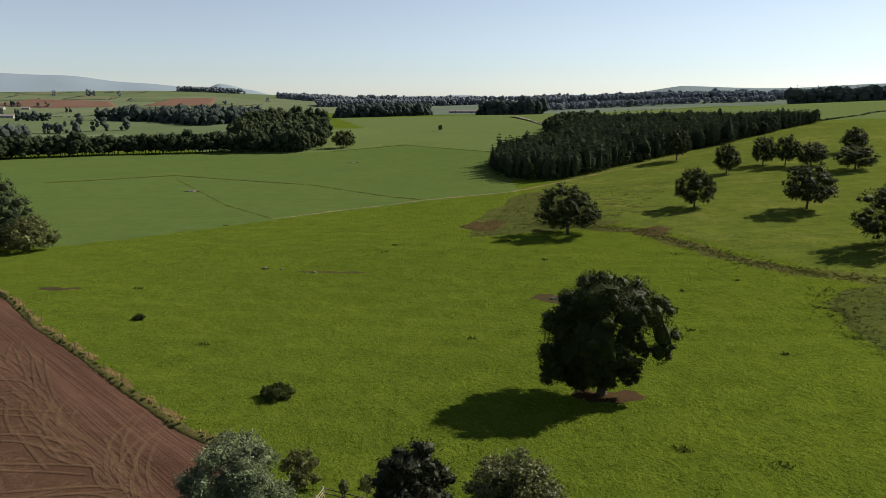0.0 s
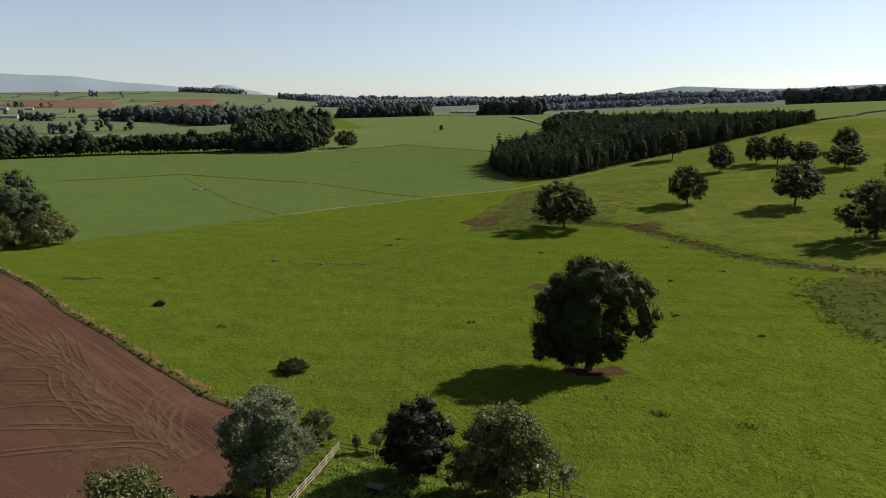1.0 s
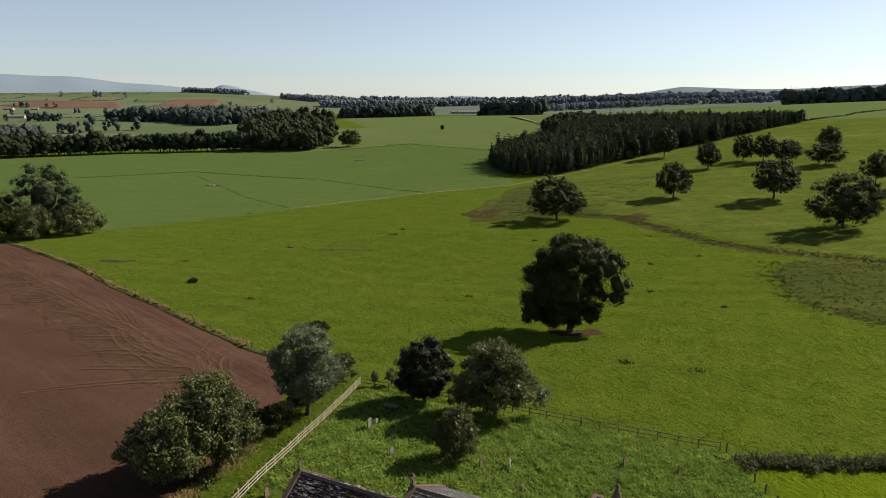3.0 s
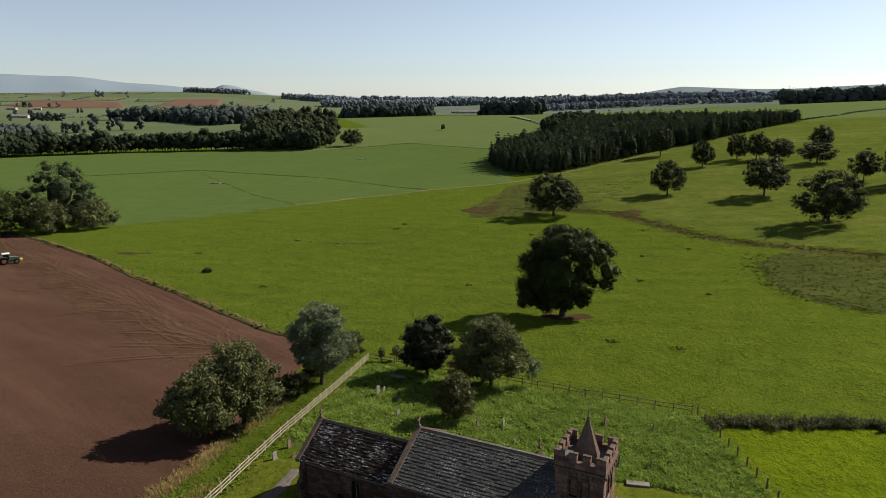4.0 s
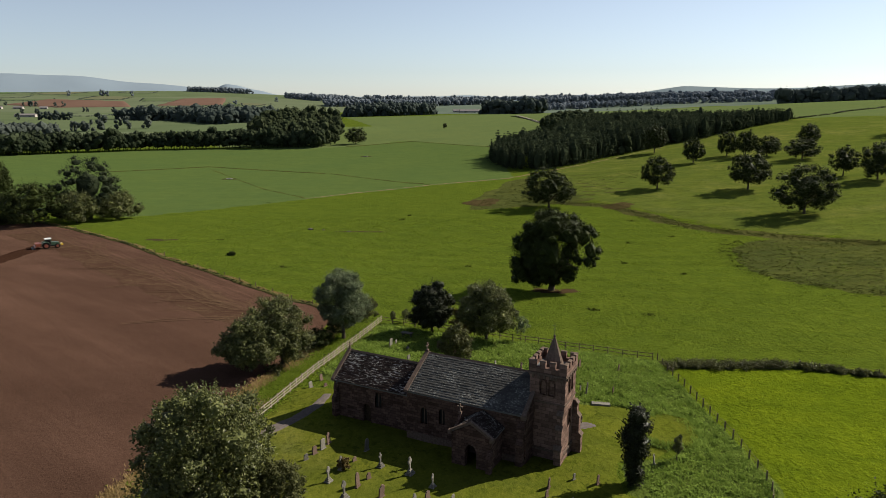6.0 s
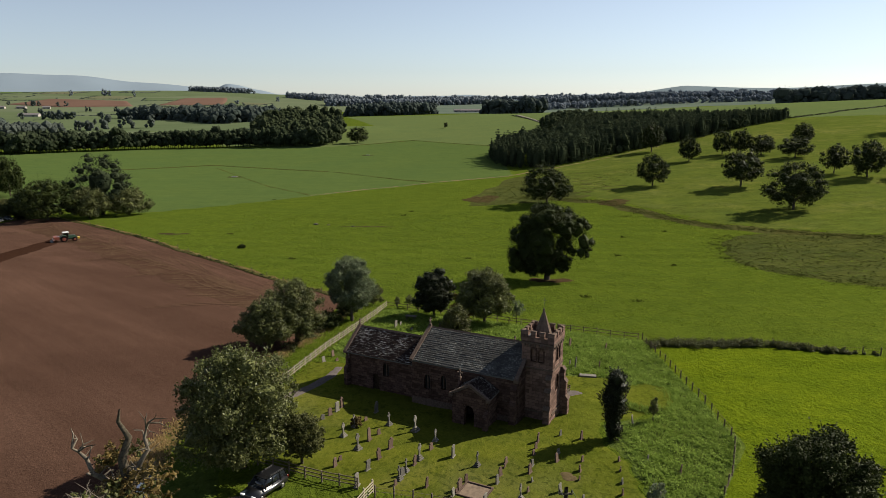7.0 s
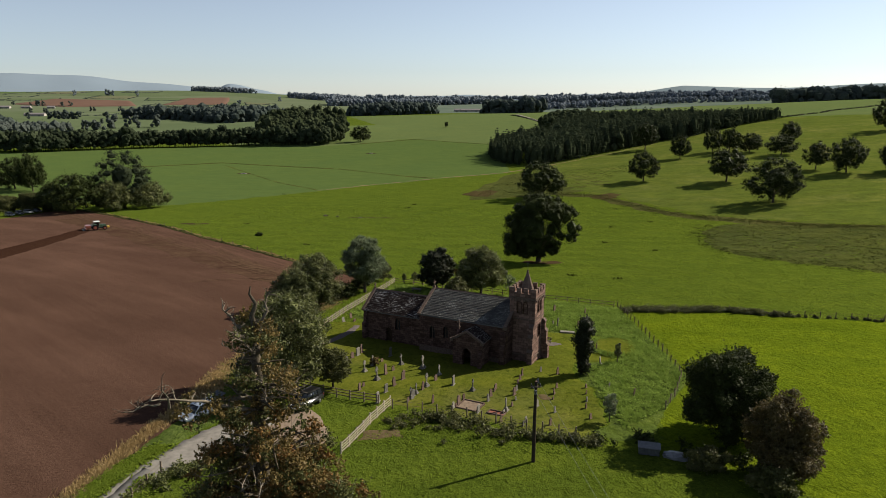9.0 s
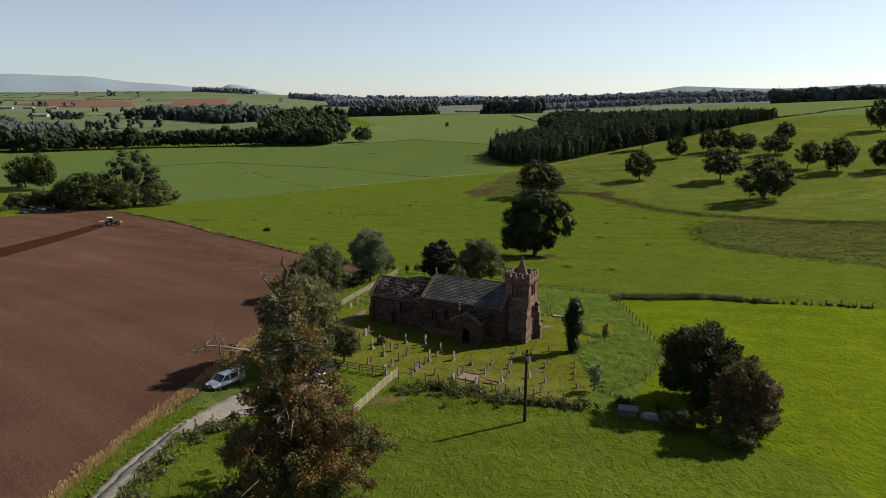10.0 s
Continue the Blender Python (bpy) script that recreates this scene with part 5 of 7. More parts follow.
def slab_bm(w, ht, t, top):
    """A headstone in y and z, t thick: rounded, shouldered or square."""
    if top == "round":
        pts = [(-w / 2, 0), (w / 2, 0), (w / 2, ht - w / 2)] + [(w / 2 * math.cos(a), ht - w / 2 + w / 2 * math.sin(a)) for a in (0.5, 1.0, 1.57, 2.14, 2.64)] + [(-w / 2, ht - w / 2)]
    elif top == "shoulder":
        pts = [(-w / 2, 0), (w / 2, 0), (w / 2, ht * 0.82), (w * 0.32, ht * 0.84), (w * 0.2, ht * 0.97), (0, ht), (-w * 0.2, ht * 0.97), (-w * 0.32, ht * 0.84), (-w / 2, ht * 0.82)]
    else:
        pts = [(-w / 2, 0), (w / 2, 0), (w / 2 * 0.96, ht * 0.94), (0, ht), (-w / 2 * 0.96, ht * 0.94)]
    bm = prism(pts, -t / 2, t / 2, FLIP)
    bmesh.ops.bevel(bm, geom=[e for e in bm.edges if len(e.link_faces) == 2 and e.calc_face_angle(0) > 1.2], offset=0.012, segments=1, affect="EDGES")
    return bm


def headstone(kind, mat, label):
    t = thing("gravestone", Matrix.Identity(4), label, "gravestone", "churchyard gravestones")
    part("slab", slab_bm(0.68, 1.0, 0.13, kind), mat, t)
    part("base", box(-0.16, 0.16, -0.42, 0.42, -0.25, 0.09, 0.015), mat, t)
    return t


def grave_cross(mat, ring, label):
    t = thing("grave_cross", Matrix.Identity(4), label, "gravestone", "churchyard gravestones")
    bm = bmesh.new()
    add_box(bm, -0.055, 0.055, -0.08, 0.08, 0.3, 1.0)
    add_box(bm, -0.054, 0.054, -0.24, 0.24, 0.72, 0.84)
    if ring:
        for i in range(14):
            a = i * 2 * math.pi / 14
            add_box(bm, -0.035, 0.035, -0.045, 0.045, -0.03, 0.03, Matrix.Translation((0, math.cos(a) * 0.185, 0.78 + math.sin(a) * 0.185)) @ Matrix.Rotation(a, 4, "X"))
    part("cross", bm, mat, t)
    bm = bmesh.new()
    for i, (w, z0, z1) in enumerate(((0.36, -0.25, 0.12), (0.26, 0.12, 0.22), (0.18, 0.22, 0.31))):
        add_box(bm, -w * 0.8, w * 0.8, -w, w, z0, z1, bevel=0.012)
    part("plinth", bm, mat, t)
    return t


HEADS = [headstone("round", M_GRAVE[0], "grey round-topped headstone in the churchyard grass"), headstone("shoulder", M_GRAVE[1], "red sandstone shouldered headstone in the churchyard grass"),
         headstone("plain", M_GRAVE[2], "pale plain upright headstone in the churchyard grass"), headstone("round", M_GRAVE[1], "brown sandstone round-topped headstone in the churchyard grass")]
CROSSES = [grave_cross(M_GRAVE[2], True, "pale ringed stone cross on a stepped plinth"), grave_cross(M_GRAVE[0], False, "grey stone cross on a stepped plinth")]
STONES_CROSS = [(-11.2, 2.8, 1.6), (-10.4, 5.2, 1.5), (-9.3, -0.1, 1.8), (-6.7, 5.9, 1.55), (-3.8, 4.6, 1.9), (-4.7, -6.2, 1.45), (-4.2, -4.5, 1.4), (-3.1, -2.0, 1.75), (-1.6, 2.2, 1.4), (2.5, -3.0, 1.55), (6.0, -9.4, 1.6)]
STONES_EAST = [(-8.5, 9.5, 1.45), (-9.4, 7.1, 0.5), (-8.4, 2.0, 1.45), (-7.6, 3.6, 0.7), (-6.1, 0.3, 1.3), (-7.0, -2.1, 1.2), (-7.8, -4.5, 1.15), (-11.0, -3.8, 1.0), (-10.7, -2.6, 0.6), (-8.4, -7.4, 1.3), (-5.0, -7.1, 0.55),
               (-4.5, -5.4, 0.9), (-3.5, -3.1, 1.1), (-2.0, 0.3, 0.75), (-2.2, -7.3, 1.05), (0.2, -1.2, 1.3), (0.2, -8.7, 0.75), (0.5, -8.2, 0.45), (0.8, -7.7, 1.2), (1.4, -6.1, 0.8), (-13.6, 8.6, 0.9), (-13.0, 9.8, 1.2), (-12.6, 11.0, 1.3), (-14.2, 7.2, 0.7)]
STONES_MIDDLE = [(4.2, -6.3, 0.95), (4.6, -4.9, 0.95), (5.1, -3.3, 0.5), (5.3, -2.4, 0.7), (2.9, -9.7, 0.9), (5.2, -12.3, 0.9), (5.7, -10.1, 0.45), (6.8, -7.9, 0.6), (7.4, -4.3, 1.0), (7.8, -2.9, 0.7), (8.2, -0.7, 0.6), (8.6, 0.8, 0.75), (9.0, 2.5, 1.1),
                 (7.9, -12.3, 0.7), (7.5, -13.2, 0.65), (7.4, -6.0, 0.5), (10.3, -1.9, 0.95), (10.7, -0.3, 0.6), (11.6, 4.1, 0.7), (13.7, 3.4, 1.0), (12.8, -1.7, 0.7), (12.2, -3.8, 0.7), (11.8, -5.5, 0.5), (11.4, -9.5, 0.8), (10.4, -12.9, 0.85), (9.7, -7.8, 0.9)]
STONES_WEST = [(16.4, -1.7, 0.57), (16.0, -3.8, 0.55), (15.6, -6.1, 0.6), (15.1, -8.2, 0.65), (15.0, -11.2, 0.7), (20.1, 7.3, 1.2), (19.2, -1.6, 0.7), (17.9, -9.8, 1.2), (18.2, -7.9, 0.9), (21.6, -4.0, 1.0), (18.0, 5.6, 1.0), (20.9, 13.6, 1.3), (18.4, 37.2, 1.3), (17.3, 26.8, 1.65), (16.8, 28.1, 0.75), (23.6, 35.9, 1.0), (20.7, 26.9, 1.1)]
STONES_NORTH = [(-9.1, 45.9, 1.35), (-8.4, 47.0, 0.85), (-6.4, 44.2, 0.75), (-5.9, 39.0, 0.9), (-1.7, 45.3, 1.35), (3.5, 37.0, 1.0), (6.5, 36.7, 1.1), (7.3, 32.2, 0.6), (-16.9, 30.0, 0.9), (-17.7, 27.1, 0.85), (-16.0, 27.9, 0.45)]
r_ = random.Random(21)
for x, y, ht in STONES_CROSS:
    o = copy_thing(CROSSES[r_.randrange(2)], Matrix.Identity(4))
    o.matrix_basis = Matrix.LocRotScale((x, y, gz(x, y)), Euler((r_.uniform(-0.04, 0.04), r_.uniform(-0.04, 0.04), radians(-26) + r_.uniform(-0.12, 0.12))), (ht * 0.62, ht * 0.62, ht))
for x, y, ht in STONES_EAST + STONES_MIDDLE + STONES_WEST + STONES_NORTH:
    o = copy_thing(HEADS[r_.randrange(4)], Matrix.Identity(4))
    w = min(1.0, 0.6 + 0.3 * ht) * r_.uniform(0.85, 1.15)
    o.matrix_basis = Matrix.LocRotScale((x, y, gz(x, y)), Euler((r_.uniform(-0.05, 0.05), r_.uniform(-0.09, 0.09), radians(-26) + r_.uniform(-0.15, 0.15))), (w, w, ht))
for o in HEADS + CROSSES:
    drop(o)


def kerb_grave(x, y, turn, L, W, fill, label):
    t = thing("kerbed_grave", pose(x, y, gz(x, y), 0, 0, turn), label, "grave")
    for x0, x1, y0, y1 in ((-L / 2, L / 2, -W / 2, -W / 2 + 0.15), (-L / 2, L / 2, W / 2 - 0.15, W / 2), (-L / 2, -L / 2 + 0.15, -W / 2 + 0.15, W / 2 - 0.15), (L / 2 - 0.15, L / 2, -W / 2 + 0.15, W / 2 - 0.15)):
        part("kerb", box(x0, x1, y0, y1, -0.2, 0.2, 0.02), M_GRAVE[1], t)
    part("fill", box(-L / 2 + 0.15, L / 2 - 0.15, -W / 2 + 0.15, W / 2 - 0.15, -0.2, 0.1), fill, t, "pinkish grave gravel")


kerb_grave(2.1, -8.1, -26, 2.6, 2.4, M_GRAVEL, "double grave plot with stone kerbs and pink gravel")
kerb_grave(4.9, -10.1, -26, 2.0, 1.0, simple("red_chips", (0.24, 0.10, 0.07), var=0.3, scale=8), "single grave plot with kerbs and red chippings")
patch("fresh_grave", [(9.8, -4.3), (11.2, -3.9), (12.0, -5.4), (10.6, -5.9)], 0.3, 0.07, M_EARTH, "bare earth of a recent grave", "grave", 0.3)
table_tomb = thing("table_tomb", pose(-6.9, 51.3, gz(-6.9, 51.3), 0, 0, -20), "grey flat-topped table tomb in the grass", "tomb")
part("top", box(-0.95, 0.95, -0.45, 0.45, 0.72, 0.84, 0.02), M_GRAVE[2], table_tomb)
for sx in (-0.75, 0.65):
    for sy in (-0.35, 0.25):
        part("leg", box(sx, sx + 0.12, sy, sy + 0.12, -0.2, 0.72), M_GRAVE[0], table_tomb)
ledger = thing("ledger_slab", pose(18.3, 23.0, gz(18.3, 23.0) - 0.02, 0, 0, -12), "pale flat ledger slab lying in the grass", "grave")
part("slab", box(-1.1, 1.1, -0.4, 0.4, -0.2, 0.28, 0.03), M_GRAVE[2], ledger)
bench = thing("bench", pose(14.2, 17.6, gz(14.2, 17.6), 0, 0, -30), "dark wooden bench at the tower foot", "bench")
for y0 in (-0.25, -0.05, 0.15):
    part("seat_slat", box(-0.75, 0.75, y0, y0 + 0.16, 0.42, 0.46), M_RAIL_OLD, bench)
for z0 in (0.55, 0.75):
    part("back_slat", box(-0.75, 0.75, 0.32, 0.36, z0, z0 + 0.12), M_RAIL_OLD, bench)
for sx in (-0.7, 0.62):
    for sy in (-0.24, 0.24):
        part("leg", box(sx, sx + 0.08, sy, sy + 0.08, -0.1, 0.42 if sy < 0 else 0.9), M_RAIL_OLD, bench)

# ---- pole with its wires ----
pole = thing("power_pole", pose(7.6, -21.3, gz(7.6, -21.3)), "dark wooden overhead line pole in the paddock", "pole")
part_np("shaft", tubes([([(0, 0, -0.6), (0, 0, 4), (0.05, 0, 8.0)], [0.19, 0.16, 0.13], 10)]), simple("creosoted_wood", (0.05, 0.04, 0.03), var=0.4, scale=4), pole, smooth=True)
part("crossarm", box(-0.45, 0.45, -0.16, -0.06, 7.55, 7.68), M_RAIL_OLD, pole)
for sx in (-0.4, 0.0, 0.4):
    part_np("insulator", tubes([([(sx, -0.11, 7.68), (sx, -0.11, 7.76), (sx, -0.11, 7.9)], [0.03, 0.06, 0.03], 8)]), M_GLASS, pole)
part("switch_box", box(-0.12, 0.12, -0.3, -0.13, 6.9, 7.3, 0.02), M_LEAD, pole)
zt = gz(7.6, -21.3)
for k, sx in enumerate((-0.4, 0.4)):
    P = []
    for i in range(17):
        t = i / 16
        P.append((7.6 + sx + (15 - 7.6) * t, -21.3 - 56 * t, zt + 7.9 + (1.5) * t - 4 * 1.1 * t * (1 - t)))
    w = new("overhead_wire", mesh_np("overhead_wire", *tubes([(P, [0.014] * 17, 4)]), [M_LEAD]))
    tagged(w, "thin sagging overhead electricity wire", "wire")
# ---- vehicles ----
M_TYRE = simple("tyre_rubber", (0.02, 0.02, 0.02), var=0.2)
M_RIM = simple("alloy_rim", (0.45, 0.45, 0.46), rough=0.35, metal=0.8, var=0.1)
M_CARGLASS = Mat("car_glass", 0.06, spec=0.6).colour((0.01, 0.012, 0.014)).m
M_LAMP = Mat("headlamp", 0.1, spec=0.7).colour((0.65, 0.66, 0.66)).m
M_TAIL = Mat("tail_lamp", 0.25, spec=0.5).colour((0.25, 0.012, 0.01)).m
M_TRIM = simple("black_plastic", (0.025, 0.025, 0.026), rough=0.5)


def paint(name, c, metal=0.3):
    k = Mat(name, 0.28, metal, 0.5)
    k.b.inputs["Coat Weight"].default_value = 0.6
    n = k.noise(1.5, 3)
    return k.colour(k.ramp(n, [(0.3, tuple(v * 0.9 for v in c)), (0.7, c)])).m


def wheel(parent, x, y, rad, width, rim_mat, name="wheel"):
    bm = bmesh.new()
    bmesh.ops.create_cone(bm, cap_ends=True, segments=18, radius1=rad, radius2=rad, depth=width, matrix=Matrix.Translation((x, y, rad)) @ Matrix.Rotation(math.pi / 2, 4, "X"))
    bmesh.ops.bevel(bm, geom=[e for e in bm.edges if e.calc_face_angle(0) > 1.2], offset=rad * 0.12, segments=2, affect="EDGES")
    w = part(name, bm, M_TYRE, parent)
    s = 1 if y > 0 else -1
    bm = bmesh.new()
    bmesh.ops.create_cone(bm, cap_ends=True, segments=14, radius1=rad * 0.64, radius2=rad * 0.5, depth=0.05, matrix=Matrix.Translation((x, y + s * width / 2, rad)) @ Matrix.Rotation(-s * math.pi / 2, 4, "X"))
    part("rim", bm, rim_mat, w)


def car(m, label, mat, L=4.5, W=1.78, HT=1.48, estate=True):
    """A car along x, nose at +x."""
    c = thing("car", m, label, "car")
    h2 = L / 2
    sill, belt = 0.28, 0.92
    body = [(-h2, 0.45), (-h2 + 0.05, sill), (h2 - 0.1, sill), (h2, 0.5), (h2 - 0.06, 0.68), (h2 - 0.95, belt - 0.02), (-h2 + 0.12, belt + 0.03), (-h2, 0.8)]
    bm = prism(body, -W / 2, W / 2)
    bmesh.ops.bevel(bm, geom=[e for e in bm.edges if e.calc_face_angle(0) > 0.35], offset=0.09, segments=2, affect="EDGES")
    part("body", bm, mat, c, smooth=True)
    back = -h2 + (0.12 if estate else 0.45)
    roof_b = back + (0.28 if estate else 0.7)
    cab = [(back, belt), (h2 - 1.0, belt), (h2 - 1.72, HT - 0.05), (h2 - 2.1, HT), (roof_b, HT - 0.02)]
    bm = prism(cab, -W / 2 + 0.08, W / 2 - 0.08)
    for v in bm.verts:
        if v.co.z > belt + 0.1:
            v.co.y *= 0.82
    bmesh.ops.bevel(bm, geom=[e for e in bm.edges if e.calc_face_angle(0) > 0.3], offset=0.05, segments=2, affect="EDGES")
    part("cabin_glass", bm, M_CARGLASS, c, "dark tinted windows", smooth=True)
    rb = prism([(h2 - 1.74, HT - 0.02), (h2 - 2.1, HT + 0.02), (roof_b, HT), (roof_b, HT + 0.03), (h2 - 2.1, HT + 0.05), (h2 - 1.7, HT + 0.0)], -W / 2 + 0.2, W / 2 - 0.2)
    part("roof", rb, mat, c)
    for s in (-1, 1):
        for xa, xb in ((h2 - 1.02, h2 - 1.74), (h2 - 2.35, h2 - 2.35), (-h2 + 1.05, -h2 + 1.05), (back + 0.03, roof_b)):
            yb, yt = s * (W / 2 - 0.07), s * ((W / 2 - 0.08) * 0.82 + 0.015)
            part_np("pillar", tubes([([(xa, yb, belt - 0.02), (xb, yt, HT)], [0.05, 0.045], 6)]), mat, c)
        for x in (h2 - 0.85, -h2 + 0.82):
            wheel(c, x, s * (W / 2 - 0.1), 0.32, 0.2, M_RIM)
        part("headlight", box(h2 - 0.22, h2 + 0.005, s * (W / 2 - 0.3) - 0.2, s * (W / 2 - 0.3) + 0.2, 0.56, 0.7, 0.03), M_LAMP, c)
        part("tail_light", box(-h2 - 0.005, -h2 + 0.12, s * (W / 2 - 0.16) - 0.1, s * (W / 2 - 0.16) + 0.1, 0.6, 0.95, 0.02), M_TAIL, c)
        part("wing_mirror", box(h2 - 1.32, h2 - 1.16, s * (W / 2 + 0.08) - 0.09, s * (W / 2 + 0.08) + 0.09, 0.92, 1.06, 0.03), mat, c)
        if estate:
            part_np("roof_bar", tubes([([(h2 - 2.2, s * 0.58, HT + 0.09), (roof_b + 0.1, s * 0.58, HT + 0.07)], [0.025, 0.025], 6)]), M_TRIM, c)
    part("bumper", box(h2 - 0.12, h2 + 0.03, -W / 2 + 0.15, W / 2 - 0.15, 0.3, 0.46, 0.03), M_TRIM, c)
    part("grille", box(h2 - 0.1, h2 + 0.012, -0.4, 0.4, 0.52, 0.66, 0.02), M_TRIM, c)
    part("number_plate", box(h2 + 0.03, h2 + 0.045, -0.26, 0.26, 0.34, 0.45), M_LAMP, c, "plain white plate")
    return c


def car_at(x, y, heading, *args, **kw):
    dx, dy = math.cos(heading), math.sin(heading)
    pitch = math.atan2(gz(x + dx * 1.3, y + dy * 1.3) - gz(x - dx * 1.3, y - dy * 1.3), 2.6)
    roll = math.atan2(gz(x - dy * 0.8, y + dx * 0.8) - gz(x + dy * 0.8, y - dx * 0.8), 1.6)
    return car(Matrix.Translation((x, y, gz(x, y) + 0.09)) @ Euler((roll, -pitch, heading), "XYZ").to_matrix().to_4x4(), *args, **kw)


silver = car_at(-26.9, -12.4, math.atan2(-3.7, -2.3), "silver estate car with its tailgate raised, on the grass verge", paint("silver_paint", (0.62, 0.64, 0.66), 0.6), L=4.7)
part("tailgate", box(-0.95, 0.0, -0.70, 0.70, -0.03, 0.04, 0.02, Matrix.Translation((-1.98, 0, 1.53)) @ Matrix.Rotation(0.30, 4, "Y")), M_CARGLASS, silver, "raised dark glazed tailgate")
car_at(-16.3, -8.9, math.atan2(-3.3, -1.6), "black estate car parked on the gravel under a tree", paint("black_paint", (0.012, 0.012, 0.014)), L=4.4, HT=1.62)
for i, (c, nm) in enumerate((((0.02, 0.025, 0.035), "dark blue"), ((0.03, 0.03, 0.032), "charcoal"), ((0.25, 0.26, 0.27), "grey"), ((0.03, 0.035, 0.05), "navy"))):
    car_at(-163.5 + i * 0.9, 168.5 + i * 4.2, -0.6, nm + " car parked in a row by the far hedge", paint(nm.replace(" ", "_") + "_paint", c), L=4.4, estate=i % 2 == 0)

# tractor with its harrow
tx, ty = -111.5, 131.0
th = math.atan2(18, 25)
tractor = thing("tractor", Matrix.Translation((tx, ty, gz(tx, ty) + 0.08)) @ Matrix.Rotation(th, 4, "Z"), "green tractor with a white cab roof pulling a red harrow", "tractor")
M_GREEN = paint("tractor_green", (0.06, 0.12, 0.07), 0.0)
M_RED = paint("implement_red", (0.26, 0.075, 0.045), 0.0)
M_WHITE = paint("white_paint", (0.75, 0.75, 0.72), 0.0)
bm = prism([(0.5, 0.9), (2.55, 0.85), (2.6, 1.5), (2.3, 1.72), (0.5, 1.85)], -0.42, 0.42)
bmesh.ops.bevel(bm, geom=[e for e in bm.edges if e.calc_face_angle(0) > 0.4], offset=0.07, segments=2, affect="EDGES")
part("bonnet", bm, M_GREEN, tractor)
part("chassis", box(-0.9, 2.3, -0.3, 0.3, 0.6, 0.95), M_TRIM, tractor)
bm = prism([(-1.0, 1.2), (0.6, 1.2), (0.5, 2.6), (-0.8, 2.6)], -0.72, 0.72)
bmesh.ops.bevel(bm, geom=list(bm.edges), offset=0.05, segments=1, affect="EDGES")
part("cab", bm, M_CARGLASS, tractor, "glazed cab")
part("cab_roof", box(-1.0, 0.7, -0.82, 0.82, 2.6, 2.85, 0.08), M_WHITE, tractor, "white cab roof")
for s in (-1, 1):
    wheel(tractor, -0.75, s * 0.95, 0.9, 0.5, M_RED, "rear_wheel")
    wheel(tractor, 2.0, s * 0.9, 0.65, 0.42, M_RED, "front_wheel")
    part("mudguard", prism([(-1.7, 1.35), (-1.3, 1.85), (-0.3, 1.9), (0.1, 1.5), (0.1, 1.6), (-0.3, 2.0), (-1.35, 1.95), (-1.75, 1.4)], s * 0.95 - 0.28, s * 0.95 + 0.28), M_GREEN, tractor)
    for x in (-0.9, 0.5):
        part_np("pillar", tubes([([(x, s * 0.72, 1.2), (x * 0.9, s * 0.72, 2.65)], [0.05, 0.05], 6)]), M_GREEN, tractor)
part_np("exhaust", tubes([([(0.75, 0.3, 1.8), (0.75, 0.3, 2.9)], [0.05, 0.05], 8)]), M_TRIM, tractor)
part("front_weight", box(2.75, 3.4, -0.7, 0.7, 0.6, 1.15, 0.06), paint("yellow_paint", (0.6, 0.4, 0.04), 0.0), tractor, "yellow front press")
harrow = part("harrow", box(-3.6, -3.3, -1.7, 1.7, 0.75, 1.0, 0.03), M_RED, tractor, "red power harrow")
part("hopper", prism([(-3.2, 1.0), (-2.1, 1.0), (-1.9, 1.75), (-3.4, 1.75)], -1.4, 1.4), M_RED, harrow)
part("beam", box(-3.3, -1.2, -0.1, 0.1, 0.7, 0.85), M_TRIM, harrow)
bm = bmesh.new()
bmesh.ops.create_cone(bm, cap_ends=True, segments=14, radius1=0.3, radius2=0.3, depth=3.3, matrix=Matrix.Translation((-3.9, 0, 0.32)) @ Matrix.Rotation(math.pi / 2, 4, "X"))
part("roller", bm, M_TRIM, harrow)
for i in range(12):
    part("tine", box(-3.5, -3.42, -1.6 + i * 0.29, -1.54 + i * 0.29, 0.0, 0.8), M_TRIM, harrow)

# ---- trough and tarpaulin by the maple ----
trough = thing("feed_shelter", pose(19.0, -19.2, gz(19.0, -19.2), 0, 0, -14), "small rusty corrugated shelter in the grass", "shelter")
M_TIN = simple("galvanised_sheet", (0.13, 0.135, 0.14), rough=0.5, metal=0.4, var=0.3, scale=4)
part("side", box(-0.95, 0.95, -0.5, -0.46, -0.1, 0.85), M_TIN, trough)
part("back", box(-0.95, 0.95, 0.46, 0.5, -0.1, 1.0), M_TIN, trough)
for sx in (-0.95, 0.91):
    part("end", box(sx, sx + 0.04, -0.455, 0.455, -0.1, 0.9), M_TIN, trough)
bm = bmesh.new()
for i in range(20):
    add_box(bm, -1.05 + i * 0.105, -1.05 + i * 0.105 + 0.06, -0.6, 0.6, 0.93 + 0.02 * (i % 2), 0.96 + 0.02 * (i % 2), Matrix.Rotation(0.1, 4, "X"))
add_box(bm, -1.05, 1.05, -0.6, 0.6, 0.92, 0.94, Matrix.Rotation(0.1, 4, "X"))
part("roof", bm, M_TIN, trough, "pale blue-grey corrugated roof")
bm = bmesh.new()
bmesh.ops.create_icosphere(bm, subdivisions=3, radius=1)
for v in bm.verts:
    v.co = Vector((v.co.x * 1.3, v.co.y * 0.7, v.co.z * 0.42)) * (1 + 0.22 * noise.noise(v.co * 2.3))
tarp = part("tarpaulin", bm, simple("grey_tarpaulin", (0.16, 0.165, 0.175), rough=0.4, var=0.35, scale=3), None, "crumpled grey tarpaulin heap on the grass")
